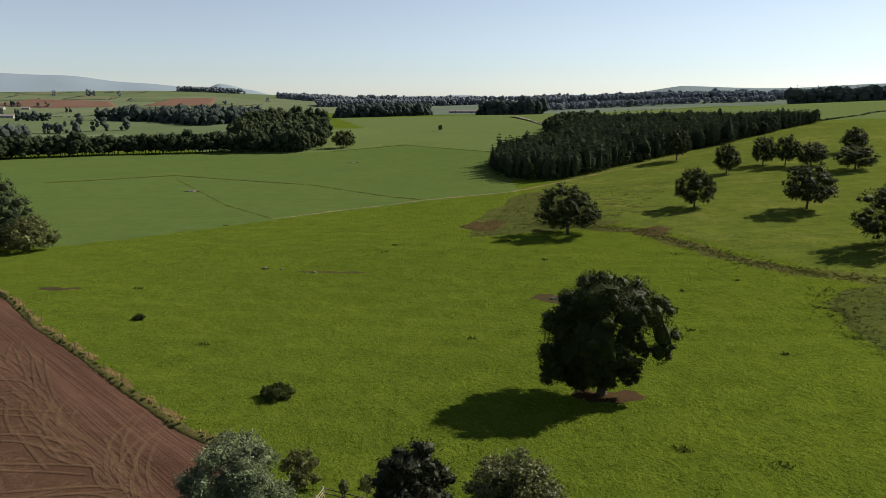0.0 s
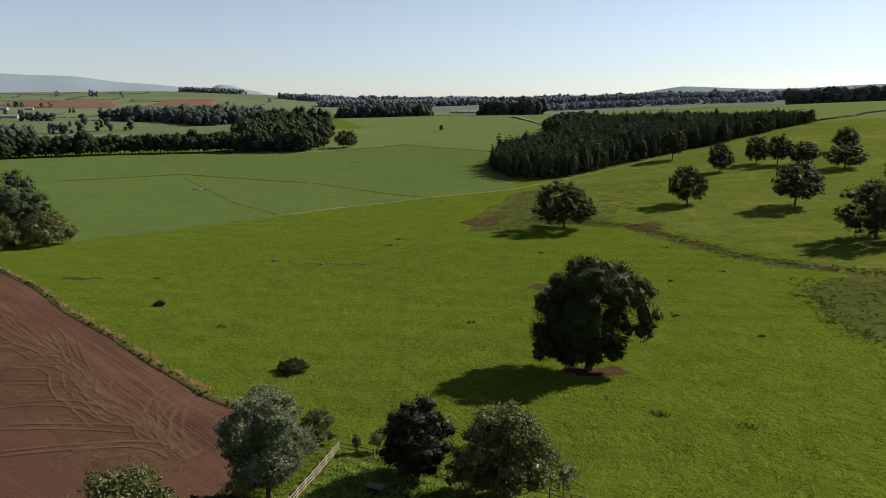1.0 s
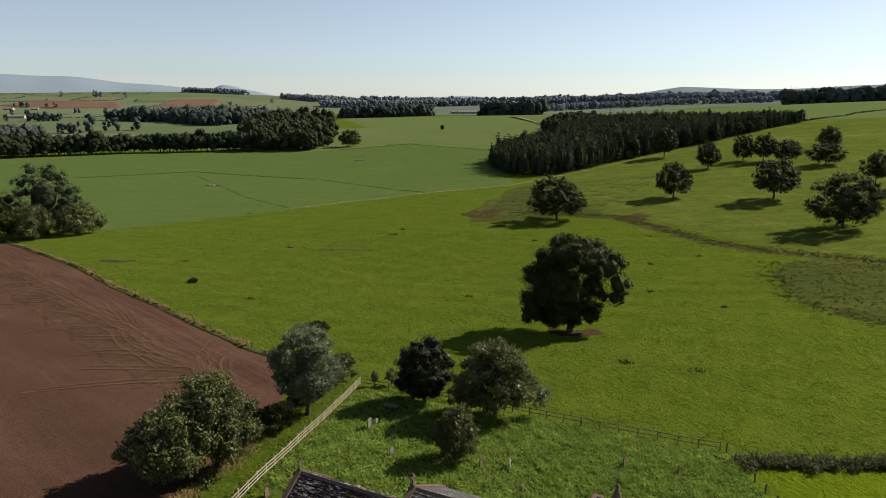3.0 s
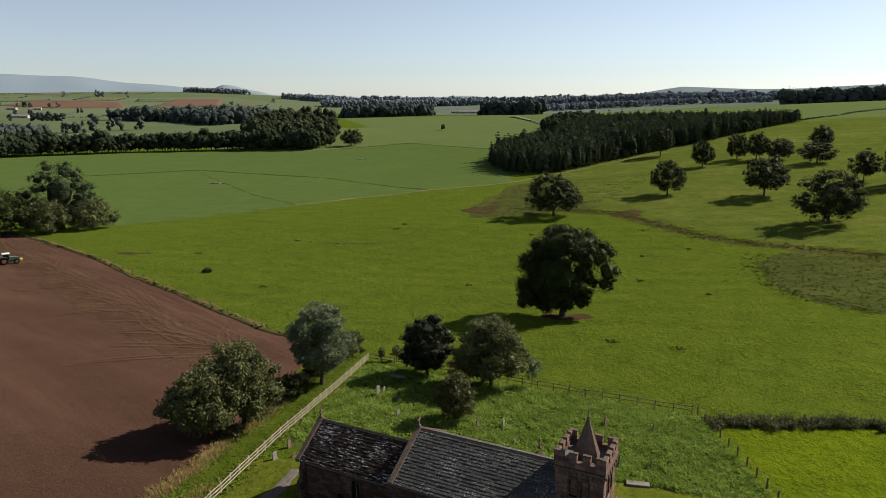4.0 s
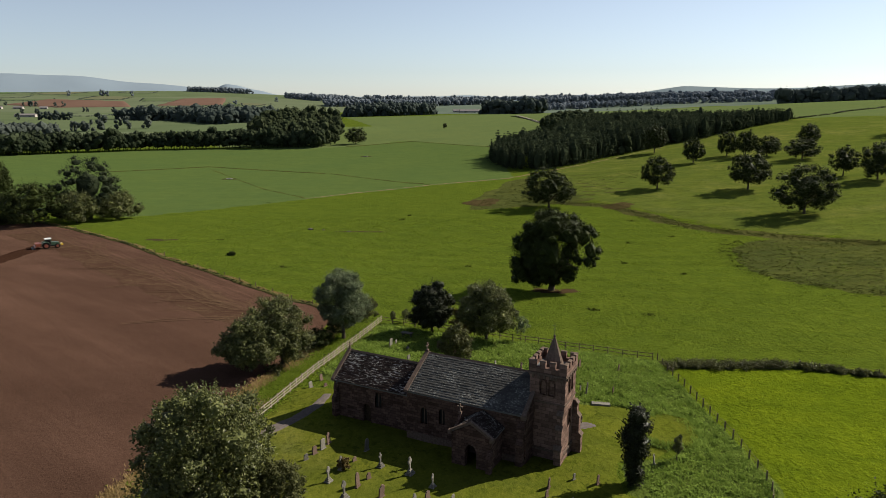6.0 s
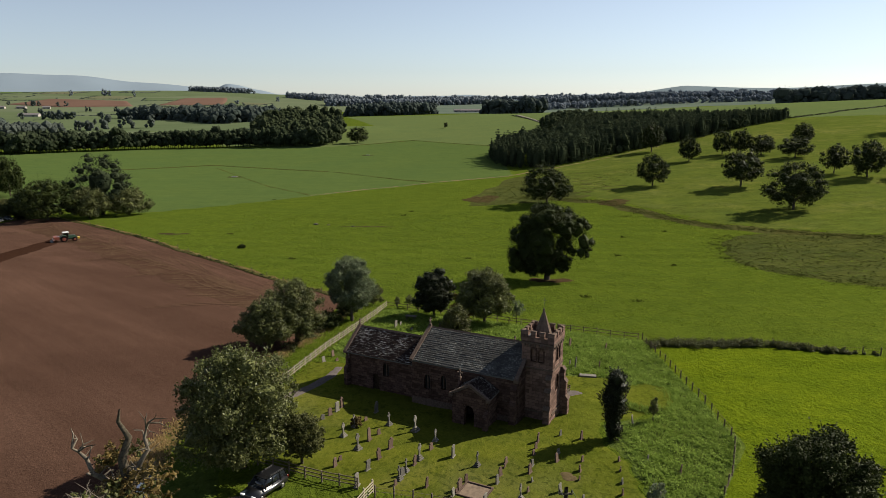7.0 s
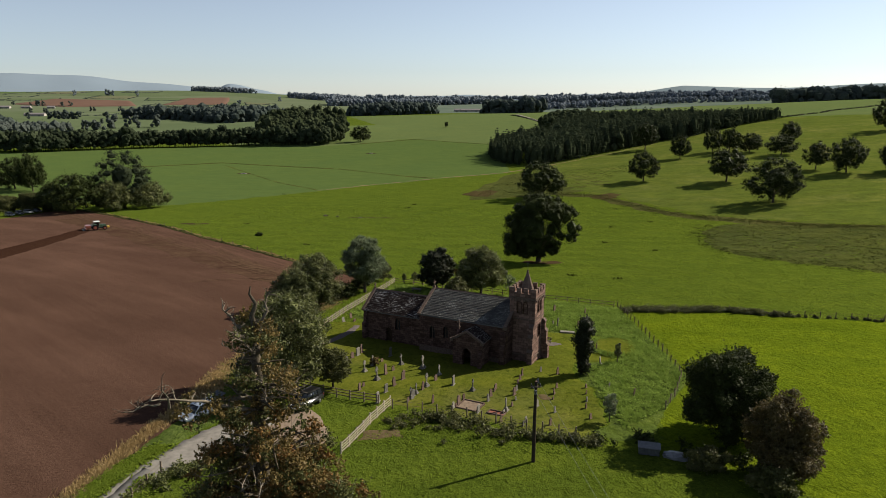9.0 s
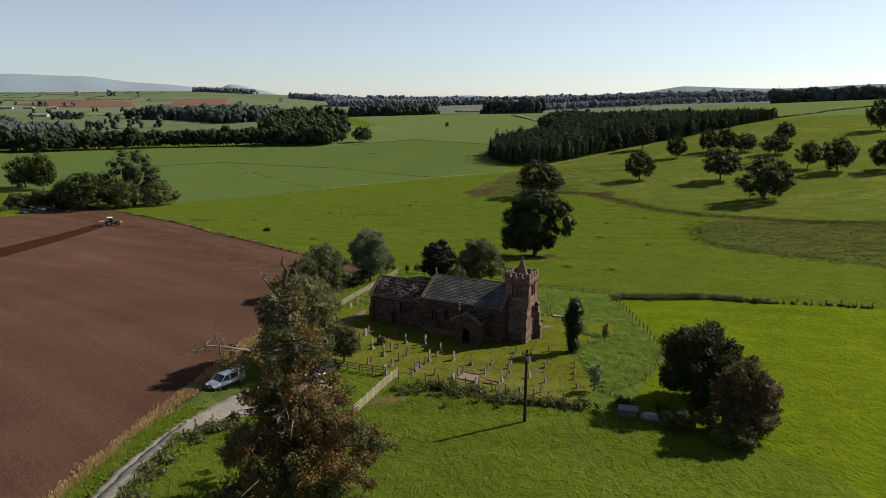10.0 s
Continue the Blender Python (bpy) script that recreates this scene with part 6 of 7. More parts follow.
tagged(tarp, category="tarpaulin").matrix_basis = pose(21.4, -20.2, gz(21.4, -20.2) + 0.2, 0, 0, -20)

# ---- stag-headed chestnut close to the drone ----
old = thing("chestnut_tree", stand(-12.6, -39.6), "old stag-headed chestnut with dead upper limbs and rusty leaves", "tree")
r_ = random.Random(5)
HT = 20.5
trunk = [([(0, 0, -0.5), (0, 0, 1), (0.3, 0.1, 6), (0.1, 0.3, 11), (0.35, 0.2, 14), (0.15, 0.35, 16), (0.3, 0.5, 17.6), (-0.05, 0.8, 18.6), (0.2, 1.0, 19.4), (-0.2, 1.1, 20.0), (-0.1, 1.1, HT)],
          [0.8, 0.6, 0.48, 0.4, 0.32, 0.26, 0.22, 0.17, 0.13, 0.08, 0.03], 10)]


def gnarl(a, b, r0, n=8, wild=0.35, twigs=2):
    """A crooked dead limb from a to b with forked twigs."""
    a, b = Vector(a), Vector(b)
    P, kink = [], Vector()
    for i in range(n + 1):
        kink = kink * 0.6 + Vector((r_.uniform(-1, 1), r_.uniform(-1, 1), r_.uniform(-0.6, 1))) * wild * 0.6
        P.append(a.lerp(b, i / n) + (kink if 0 < i else Vector()))
    out = [(P, [r0 * (1 - 0.8 * i / n) * r_.uniform(0.9, 1.15) for i in range(n + 1)], 7)]
    for i in range(2, n + 1):
        for _ in range(twigs):
            d = Vector((r_.uniform(-1, 1), r_.uniform(-1, 1), r_.uniform(-0.3, 1.2))).normalized() * r_.uniform(0.3, 1.0)
            q = P[i] + d * 0.5 + Vector((r_.uniform(-0.15, 0.15), r_.uniform(-0.15, 0.15), 0.1))
            out.append(([P[i], q, P[i] + d], [r0 * 0.3, r0 * 0.2, r0 * 0.06], 5))
            out.append(([q, q + Vector((r_.uniform(-0.4, 0.4), r_.uniform(-0.4, 0.4), r_.uniform(-0.1, 0.45)))], [r0 * 0.16, r0 * 0.05], 4))
    return out


dead = [gnarl((0.2, 0.4, 16.4), (-1.7, 0.6, 19.3), 0.17), gnarl((0.2, 0.4, 17.0), (0.9, 1.0, 19.7), 0.14), gnarl((0.1, 0.2, 13.5), (-3.3, -0.2, 13.2), 0.17, 7), gnarl((0.1, 0.2, 14.2), (3.2, -0.1, 13.6), 0.15, 7),
        gnarl((0.1, 0.1, 12.6), (-3.6, -6.4, 16.2), 0.16, 9, 0.35, 1), gnarl((-3.0, -5.4, 15.4), (-2.9, -6.4, 17.0), 0.08, 5, 0.25), gnarl((-3.3, -5.8, 15.8), (-4.8, -7.0, 15.9), 0.07, 5, 0.25)]
for i in range(22):
    z = r_.uniform(8, 17.5)
    a = r_.uniform(0, 6.28)
    L = (19 - z) * 0.34 + r_.uniform(0.4, 1.5)
    dead.append(gnarl((0.2, 0.2, z), (0.2 + math.cos(a) * L, 0.2 + math.sin(a) * L, z + r_.uniform(-0.4, 1.4)), 0.09, 5, 0.3))
part_np("trunk", tubes(trunk), M_BARK, old, smooth=True)
for d_ in dead:
    part_np("dead_limb", tubes(d_), M_DEADWOOD, old, "bare grey twisted dead limb", smooth=True)
# living boughs, each with its clumps of leaves, open between them above and close below
bl = []


def reach_at(z):
    return 8.6 * (1 - (min(z, 18.4) / 18.6) ** 0.75) + 0.5


boughs = []
for i in range(58):
    z = 1.6 + 15.6 * (i / 58) ** 1.05
    a = i * 2.4 + r_.uniform(-0.4, 0.4)
    L = reach_at(z) * r_.uniform(0.75, 1.12)
    s0 = Vector((0.2, 0.25, z))
    e0 = s0 + Vector((math.cos(a) * L, math.sin(a) * L, L * r_.uniform(-0.05, 0.4)))
    m0 = s0.lerp(e0, 0.5) + Vector((r_.uniform(-0.4, 0.4), r_.uniform(-0.4, 0.4), 0.16 * L))
    boughs.append(([s0, m0, e0], [0.15, 0.09, 0.025], 6))
    for k in range(3 + int(L * 1.25)):
        t_ = r_.uniform(0.3, 1.05)
        c0 = s0.lerp(m0, t_ * 2) if t_ < 0.5 else m0.lerp(e0, t_ * 2 - 1)
        if z > 9 and r_.random() < 0.35:
            continue
        q_ = r_.uniform(0.35, 0.78) * (1 if z < 9 else 0.8)
        bl.append((c0.x + r_.gauss(0, 0.45), c0.y + r_.gauss(0, 0.45), c0.z + r_.gauss(0, 0.4), q_, q_ * 0.75))
for path, radii, sides in boughs:
    part_np("bough", tubes([(path, radii, sides)]), M_BARK, old, smooth=True)
for i in range(95):
    z = r_.uniform(0.5, 8.5)
    k = reach_at(z) * math.sqrt(r_.uniform(0.02, 0.9))
    a = r_.uniform(0, 6.283)
    q_ = r_.uniform(0.6, 1.15)
    bl.append((0.2 + math.cos(a) * k, 0.2 + math.sin(a) * k, z, q_, q_ * 0.75))
for i in range(26):
    t_ = r_.uniform(0.15, 0.85)
    bl.append((-3.6 * t_ + r_.uniform(-0.8, 0.8), -6.4 * t_ + r_.uniform(-0.8, 0.8), 12.6 + 3.4 * t_ + r_.uniform(-1.0, 0.3), r_.uniform(0.25, 0.5), 0.35))
for i in range(22):
    t_ = r_.uniform(0.0, 0.8)
    bl.append((0.2 + r_.uniform(-1.9, 0.9) * t_ + r_.gauss(0, 0.3), 0.5 + r_.gauss(0, 0.5), 16.3 + 3.0 * t_, r_.uniform(0.22, 0.45), 0.3))
green = [b for i, b in enumerate(bl) if i % 5 < 2]
rust = [b for i, b in enumerate(bl) if i % 5 >= 2]
part_np("crown", crown_data(61, rust, 50000, 0.2, 0.3, 0.9, 0.45, 0.8), L_BRONZE, old, "thin bronze and rust leaves")
part_np("green_crown", crown_data(62, green, 34000, 0.2, 0.3, 0.9, 0.45, 0.8), L_OLIVE, old, "olive leaves among the bronze")
part_np("rusty_leaves", crown_data(63, [b for i, b in enumerate(rust) if i % 3 == 0 and b[2] < 13], 12000, 0.22, 0.2, 0.9), L_RUST, old, "orange autumn leaves")

# columnar yew and saplings in the churchyard
column = thing("columnar_yew", stand(16.9, 3.7), "dark columnar yew in the churchyard", "tree")
r_ = random.Random(9)
part_np("trunk", tubes([([(0, 0, -0.3), (0, 0, 1.2), (0.1, 0, 4)], [0.22, 0.17, 0.06], 8)]), M_BARK, column, smooth=True)
cl = [(r_.uniform(-0.45, 0.45) * (1.15 if z > 3.8 else 0.75), r_.uniform(-0.45, 0.45), z, (0.75 if z < 3.4 else 1.02) * r_.uniform(0.8, 1.1), 0.8) for z in [0.7 + 0.25 * i for i in range(26)]]
part_np("crown", crown_data(71, cl, 9000, 0.2, 0.85), L_YEW, column)
for seed, x, y, w, ht, leaf, lb in ((81, 16.9, -11.8, 1.9, 3.6, L_SILVER, "slender pale-leaved sapling at the lawn edge"), (82, 22.6, 8.2, 1.1, 3.0, L_ASH, "thin staked sapling in the rough grass"),
                                    (83, -7.7, 60.6, 2.0, 2.6, L_ASH, "small spreading sapling by the back fence"), (84, -9.9, 60.2, 1.2, 2.4, L_ASH, "small sapling by the back fence"),
                                    (85, 11.5, 50.8, 3.4, 4.6, L_SILVER, "small grey-leaved tree by the back fence"), (86, -10.2, 5.4, 1.5, 1.3, L_BRONZE, "low brown shrub round a grave cross")):
    t = make_tree("sapling" if ht > 2 else "shrub", lb, seed, ht, w, leaf, 1600, 0.16, clear=0.2 if ht > 2 else 0.02, n_lobes=9, core=0.5, trunk_r=0.05)
    t.matrix_basis = stand(x, y, seed)
for seed, x, y, w, ht, leaf, lb in ((91, -19.8, 44.0, 4.5, 3.4, L_OAK, "dark elder bush on the verge"), (92, -18.3, 53.0, 4.0, 3.0, L_OAK, "dark hawthorn bush on the verge"), (93, -14.6, 62.5, 4.4, 4.6, L_OLIVE, "olive hawthorn beside the whitebeam"),
                                    (94, -22.7, 45.5, 3.4, 2.2, L_OLIVE, "low bramble bush on the verge"), (95, 2.4, 51.6, 5.0, 5.5, L_BRONZE, "bronze shrub between yew and ash"), (96, -23.0, 87, 5.2, 1.5, L_OAK, "low gorse bush alone in the meadow"),
                                    (97, -58.5, 124.5, 2.4, 0.9, L_OAK, "small dark bush in the meadow"), (98, 27.5, -26.5, 5.0, 2.6, L_OLIVE, "bramble thicket under the hawthorn"), (99, 23.5, -22.0, 4.0, 1.8, L_OLIVE, "bramble thicket beside the maple")):
    t = make_tree("bush", lb, seed, ht, w, leaf, 3500, 0.22, clear=0.0, n_lobes=14, trunk_r=0.08, category="bush")
    t.matrix_basis = stand(x, y, seed)
# ---- woods ----
L_FAR_OAK = leaf_mat("copse_leaves", (0.026, 0.036, 0.016), (0.082, 0.098, 0.044), 0.28, 0.8, 0.0, 0.10, 0.65)


def wood(name, poly, n, ht, leaf, label, seed, size=1.0, cone=0.6, per=90, wide=0.28, gap=0.2, base=0.1, solid=0.7, round_top=False, shrink=None, simple_crown=False):
    """Far woodland: many trees of one stand, as one mass."""
    r = np.random.RandomState(seed)
    P = np.array(poly)
    lo, hi = P.min(0), P.max(0)
    c = r.uniform(lo, hi, (n * 14, 2))
    near, pts = (ht * gap) ** 2, np.zeros((0, 2))
    for q in c[inside(poly, c[:, 0], c[:, 1])]:
        if len(pts) < n and (not len(pts) or ((pts - q) ** 2).sum(1).min() > near):
            pts = np.concatenate([pts, [q]])
    Vs, Fs, off = [], [], 0
    Q0 = np.array(pts)
    Z = H(Q0[:, 0], Q0[:, 1])
    rim = dist_to(poly, Q0[:, 0], Q0[:, 1]) < ht * 0.8
    for (x, y), z, outer in zip(pts, Z, rim):
        hh = ht * r.uniform(0.78, 1.08) * (1.22 if r.uniform() < 0.04 else 1)
        if shrink:                                  # lower trees towards one end of the stand
            hh *= 1 - shrink[2] * min(max((x - shrink[0]) / (shrink[1] - shrink[0]), 0), 1)
        w = hh * r.uniform(wide * 0.75, wide * 1.25)
        low = base if outer else 0.5
        m = per if outer else int(per * 0.6)
        a = r.uniform(0, 6.283, m)
        if round_top:
            # broad-leaved: lobes about a domed crown
            k = 3 if simple_crown else r.randint(7, 11)
            la, lt = r.uniform(0, 6.283, k), np.linspace(0.18, 0.86, k)
            lw = w * np.sqrt(np.clip(1 - ((lt - 0.48) / 0.62) ** 2, 0.05, 1)) * r.uniform(0.45, 0.75, k)
            C = np.stack([x + lw * np.cos(la), y + lw * np.sin(la), z + hh * (low + (1 - low) * lt)], 1)
            rad = w * r.uniform(0.38, 0.62, k) * (1.35 if simple_crown else 1)
            pk = r.randint(0, k, m)
            D = r.normal(0, 1, (m, 3)) + [0, 0, 0.35]
            D /= np.linalg.norm(D, axis=1)[:, None]
            Q = C[pk] + D * rad[pk, None] * r.uniform(0.85, 1.12, (m, 1))
            V, F = leaf_cards(r, Q, D, size * hh / 14, 0.8, 0.45)
            for c_, q_ in zip(C, rad):
                v = ICO_V1 * q_ * 0.86 * (1 + r.normal(0, 0.12, (len(ICO_V1), 1))) + c_
                Vs.append(v)
                Fs.append(ICO_F1 + off)
                off += len(v)
        else:
            # conifer: whorls of drooping boughs up to a narrow tip
            s_ = np.round(r.uniform(0, 1, m) ** 0.85 * 11 + r.normal(0, 0.25, m)) / 11
            prof = np.clip(1.02 - s_, 0.03, 1) ** (0.4 + cone)
            rr = w * prof * (1 + 0.3 * np.sin(a * 3 + x + s_ * 20)) * r.uniform(0.55, 1.1, m)
            Q = np.stack([x + rr * np.cos(a), y + rr * np.sin(a), z + hh * (low + (1 - low) * s_) - 0.10 * rr], 1)
            V, F = leaf_cards(r, Q, np.stack([np.cos(a) * 0.8, np.sin(a) * 0.8, np.full(m, 0.8)], 1), size * hh / 14, 0.6, 0.4)
            core = ICO_V1 * [w * solid, w * solid, hh * (1 - low) * 0.44] * (1 + r.normal(0, 0.16, (len(ICO_V1), 1))) + [x, y, z + hh * (low + (1 - low) * 0.42)]
            Vs.append(core)
            Fs.append(ICO_F1 + off)
            off += len(core)
        Vs.append(V)
        Fs.append(F + off)
        off += len(V)
        if outer:
            q = hh * max(base, 0.3) + 1
            Vs.append(np.array([(x - 0.28, y, z - 0.5), (x + 0.28, y, z - 0.5), (x + 0.2, y, z + q), (x - 0.2, y, z + q), (x, y - 0.28, z - 0.5), (x, y + 0.28, z - 0.5), (x, y + 0.2, z + q), (x, y - 0.2, z + q)]))
            Fs.append(np.array([(0, 1, 2), (0, 2, 3), (4, 5, 6), (4, 6, 7)]) + off)
            off += 8
    return tagged(new(name, mesh_np(name, np.concatenate(Vs), np.concatenate(Fs), [leaf])), label, "wood", kind="stuff")


wood("conifer_wood", [(29, 420), (36, 368), (52, 354), (69, 361), (90, 382), (114, 411), (137, 426), (163, 446), (185, 455), (218, 486), (252, 515), (286, 538), (303, 560), (262, 572), (236, 590), (224, 630), (206, 668), (180, 700), (150, 700), (118, 640), (100, 590), (88, 522), (50, 500), (34, 450)], 1900, 15, L_PINE,
     "dense dark conifer plantation", 3, per=170, wide=0.34, gap=0.24, cone=0.2, base=0.0, size=1.1, solid=0.5, shrink=(190, 300, 0.32))
wood("broadleaf_wood", [(98, 625), (120, 640), (150, 702), (176, 706), (170, 760), (140, 815), (122, 770), (104, 700)], 60, 15, L_FAR_OAK, "paler broad-leaved trees behind the plantation", 6, per=90, wide=0.42, gap=0.4, base=0.1, size=1.3, round_top=True)
wood("broadleaf_wood", [(88, 383), (114, 409), (137, 424), (163, 444), (200, 466), (218, 483), (252, 512), (302, 557), (300, 564), (250, 522), (215, 492), (160, 452), (112, 416), (86, 388)], 34, 11, L_FAR_OAK, "broad-leaved fringe along the plantation", 7, per=110, wide=0.42, gap=0.6, base=0.04, size=1.1, round_top=True)
wood("tree_belt", [(-420, 520), (-372, 522), (-340, 565), (-290, 603), (-216, 621), (-126, 610), (-122, 622), (-216, 634), (-300, 616), (-350, 580), (-420, 540)], 420, 16.5, L_PINE, "long dark shelter belt of pines", 4, per=130, wide=0.36, gap=0.2, base=0.16, size=1.0, round_top=True)
wood("broadleaf_wood", [(-190, 640), (-126, 612), (-112, 650), (-122, 740), (-150, 800), (-225, 800), (-222, 700)], 170, 20, L_FAR_OAK, "dark mixed copse at the end of a shelter belt", 5, per=110, wide=0.36, gap=0.34, base=0.05, size=1.1, round_top=True)

# ---- far country ----
patch('pasture_field', [(38, 545), (-38, 665), (-95, 660), (-105, 760), (-100, 900), (-200, 1300), (60, 1250), (155, 1140), (420, 1180), (560, 1110), (1000, 980), (1400, 900), (1400, 500), (600, 480), (420, 520), (310, 575), (240, 580), (150, 545), (70, 475), (36, 445)], 14.0, 0.5, M_HAZED_HILL, 'smooth green pasture rising to the skyline', 'field', 3.0)
patch("pasture_field", [(-132, 598), (-58, 636), (-70, 760), (-90, 905), (-262, 905), (-235, 640)], 8.0, 0.5, M_HAZED_HILL, "green pasture round a copse", "field", 2.0)
# greyer, bluer leaves far off: distance haze is put into their base colours
L_FAR = leaf_mat("hazed_leaves", (0.052, 0.068, 0.054), (0.096, 0.116, 0.088), 0.35, 0.8, 0.0, 0.04, 0.7)
L_FARTHER = leaf_mat("more_hazed_leaves", (0.15, 0.18, 0.18), (0.21, 0.235, 0.225), 0.35, 0.8, 0.0, 0.04, 0.7)
L_WILLOW = leaf_mat("hazed_willow_leaves", (0.075, 0.09, 0.07), (0.13, 0.15, 0.11), 0.35, 0.8, 0.0, 0.04, 0.7)


def hazed_mat(name, a, b, scale=0.01):
    k = Mat(name, 1.0, spec=0.0)
    return k.colour(k.ramp(k.noise(scale, 5, 0.6), [(0.3, a), (0.7, b)])).m


# far fields: own crop colours, paled and greyed to hold the haze
M_FAR_GREEN = hazed_mat("hazed_pasture", (0.066, 0.088, 0.044), (0.085, 0.106, 0.056))
M_FAR_PALE = hazed_mat("hazed_pale_field", (0.080, 0.100, 0.058), (0.102, 0.118, 0.070))
M_FAR_RED = hazed_mat("hazed_ploughland", (0.098, 0.060, 0.046), (0.118, 0.074, 0.056))
M_FAR_BLUE = hazed_mat("hazed_country", (0.066, 0.090, 0.070), (0.098, 0.118, 0.092))


def country(poly, mat, label, step=14.0, lift=1.2):
    return patch("far_field", poly, step, lift, mat, label, "field", 4.0)


country([(-560, 690), (-440, 680), (-240, 735), (-235, 830), (-430, 900), (-620, 880)], M_FAR_PALE, "pale green valley meadow", 8)
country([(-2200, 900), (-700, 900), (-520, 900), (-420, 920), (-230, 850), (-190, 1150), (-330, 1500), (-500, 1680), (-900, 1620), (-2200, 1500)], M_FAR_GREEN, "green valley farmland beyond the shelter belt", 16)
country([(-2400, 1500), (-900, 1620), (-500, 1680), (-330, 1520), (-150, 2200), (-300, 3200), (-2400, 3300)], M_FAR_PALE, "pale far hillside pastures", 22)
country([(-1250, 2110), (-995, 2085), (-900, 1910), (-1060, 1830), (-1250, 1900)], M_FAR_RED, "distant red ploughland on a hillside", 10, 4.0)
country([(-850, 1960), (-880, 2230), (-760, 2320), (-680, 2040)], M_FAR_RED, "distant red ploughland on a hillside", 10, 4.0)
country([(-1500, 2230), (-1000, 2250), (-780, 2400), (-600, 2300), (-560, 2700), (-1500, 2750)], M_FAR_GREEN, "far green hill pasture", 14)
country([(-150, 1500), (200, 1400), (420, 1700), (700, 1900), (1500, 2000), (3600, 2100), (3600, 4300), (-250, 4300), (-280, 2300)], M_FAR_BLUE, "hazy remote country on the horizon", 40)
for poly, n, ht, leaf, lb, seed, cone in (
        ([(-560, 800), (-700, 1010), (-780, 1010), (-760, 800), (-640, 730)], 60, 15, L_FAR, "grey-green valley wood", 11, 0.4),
        ([(-545, 735), (-500, 830), (-520, 850), (-600, 780)], 26, 13, L_WILLOW, "willows in the valley, greyed for haze", 12, 0.4),
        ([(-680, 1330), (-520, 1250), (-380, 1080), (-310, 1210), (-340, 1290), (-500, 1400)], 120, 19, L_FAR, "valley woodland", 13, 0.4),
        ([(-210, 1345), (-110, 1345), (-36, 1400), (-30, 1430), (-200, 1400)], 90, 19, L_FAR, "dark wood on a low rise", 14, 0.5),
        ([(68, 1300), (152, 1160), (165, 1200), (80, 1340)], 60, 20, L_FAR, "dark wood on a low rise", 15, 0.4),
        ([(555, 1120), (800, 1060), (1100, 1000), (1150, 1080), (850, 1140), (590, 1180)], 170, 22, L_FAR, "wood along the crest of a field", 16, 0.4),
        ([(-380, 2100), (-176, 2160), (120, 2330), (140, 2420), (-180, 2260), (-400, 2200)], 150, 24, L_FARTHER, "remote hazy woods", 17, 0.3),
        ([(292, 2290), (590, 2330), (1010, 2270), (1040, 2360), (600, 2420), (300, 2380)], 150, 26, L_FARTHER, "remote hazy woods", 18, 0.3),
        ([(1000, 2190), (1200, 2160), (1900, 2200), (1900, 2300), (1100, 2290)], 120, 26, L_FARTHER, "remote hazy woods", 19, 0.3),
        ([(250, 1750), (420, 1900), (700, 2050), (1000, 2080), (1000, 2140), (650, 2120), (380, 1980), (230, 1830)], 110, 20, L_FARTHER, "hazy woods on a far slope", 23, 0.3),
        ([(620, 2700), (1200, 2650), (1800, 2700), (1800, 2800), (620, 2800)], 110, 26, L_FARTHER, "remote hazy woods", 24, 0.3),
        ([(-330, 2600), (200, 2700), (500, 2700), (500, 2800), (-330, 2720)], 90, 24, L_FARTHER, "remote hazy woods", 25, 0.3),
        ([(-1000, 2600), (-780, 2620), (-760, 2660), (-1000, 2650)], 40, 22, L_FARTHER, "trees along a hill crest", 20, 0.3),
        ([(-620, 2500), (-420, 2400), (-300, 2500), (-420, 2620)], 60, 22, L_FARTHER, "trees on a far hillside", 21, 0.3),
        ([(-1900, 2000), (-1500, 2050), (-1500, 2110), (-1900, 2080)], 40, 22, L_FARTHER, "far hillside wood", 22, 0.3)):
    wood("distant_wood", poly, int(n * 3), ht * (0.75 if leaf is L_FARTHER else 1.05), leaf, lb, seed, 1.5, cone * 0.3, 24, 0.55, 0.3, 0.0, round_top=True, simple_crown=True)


def row(x0, y0, x1, y1, n, ht, leaf, label, seed, thin=0.1):
    dx, dy = x1 - x0, y1 - y0
    L = math.hypot(dx, dy)
    ox, oy = -dy / L * L * thin * 0.2, dx / L * L * thin * 0.2
    wood("distant_trees", [(x0, y0), (x1, y1), (x1 + ox, y1 + oy), (x0 + ox, y0 + oy)], n, ht * 1.35, leaf, label, seed, 1.2, 0.12, 70, 0.40, 0.4, 0.02, round_top=True)


row(-515, 955, -420, 1000, 17, 15, L_WILLOW, "row of poplars in the valley, greyed for haze", 31)
row(-535, 920, -500, 915, 6, 13, L_WILLOW, "willows in the valley, greyed for haze", 32)
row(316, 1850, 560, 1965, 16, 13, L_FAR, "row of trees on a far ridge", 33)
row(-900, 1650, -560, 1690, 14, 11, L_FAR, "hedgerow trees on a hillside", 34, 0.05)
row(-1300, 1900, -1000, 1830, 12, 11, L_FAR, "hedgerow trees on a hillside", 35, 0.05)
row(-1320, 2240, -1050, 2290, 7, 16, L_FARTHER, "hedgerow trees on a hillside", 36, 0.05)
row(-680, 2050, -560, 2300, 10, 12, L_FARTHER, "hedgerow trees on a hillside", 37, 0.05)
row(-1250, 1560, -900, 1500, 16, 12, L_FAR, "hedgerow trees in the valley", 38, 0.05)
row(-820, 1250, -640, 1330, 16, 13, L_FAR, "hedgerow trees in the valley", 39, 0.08)
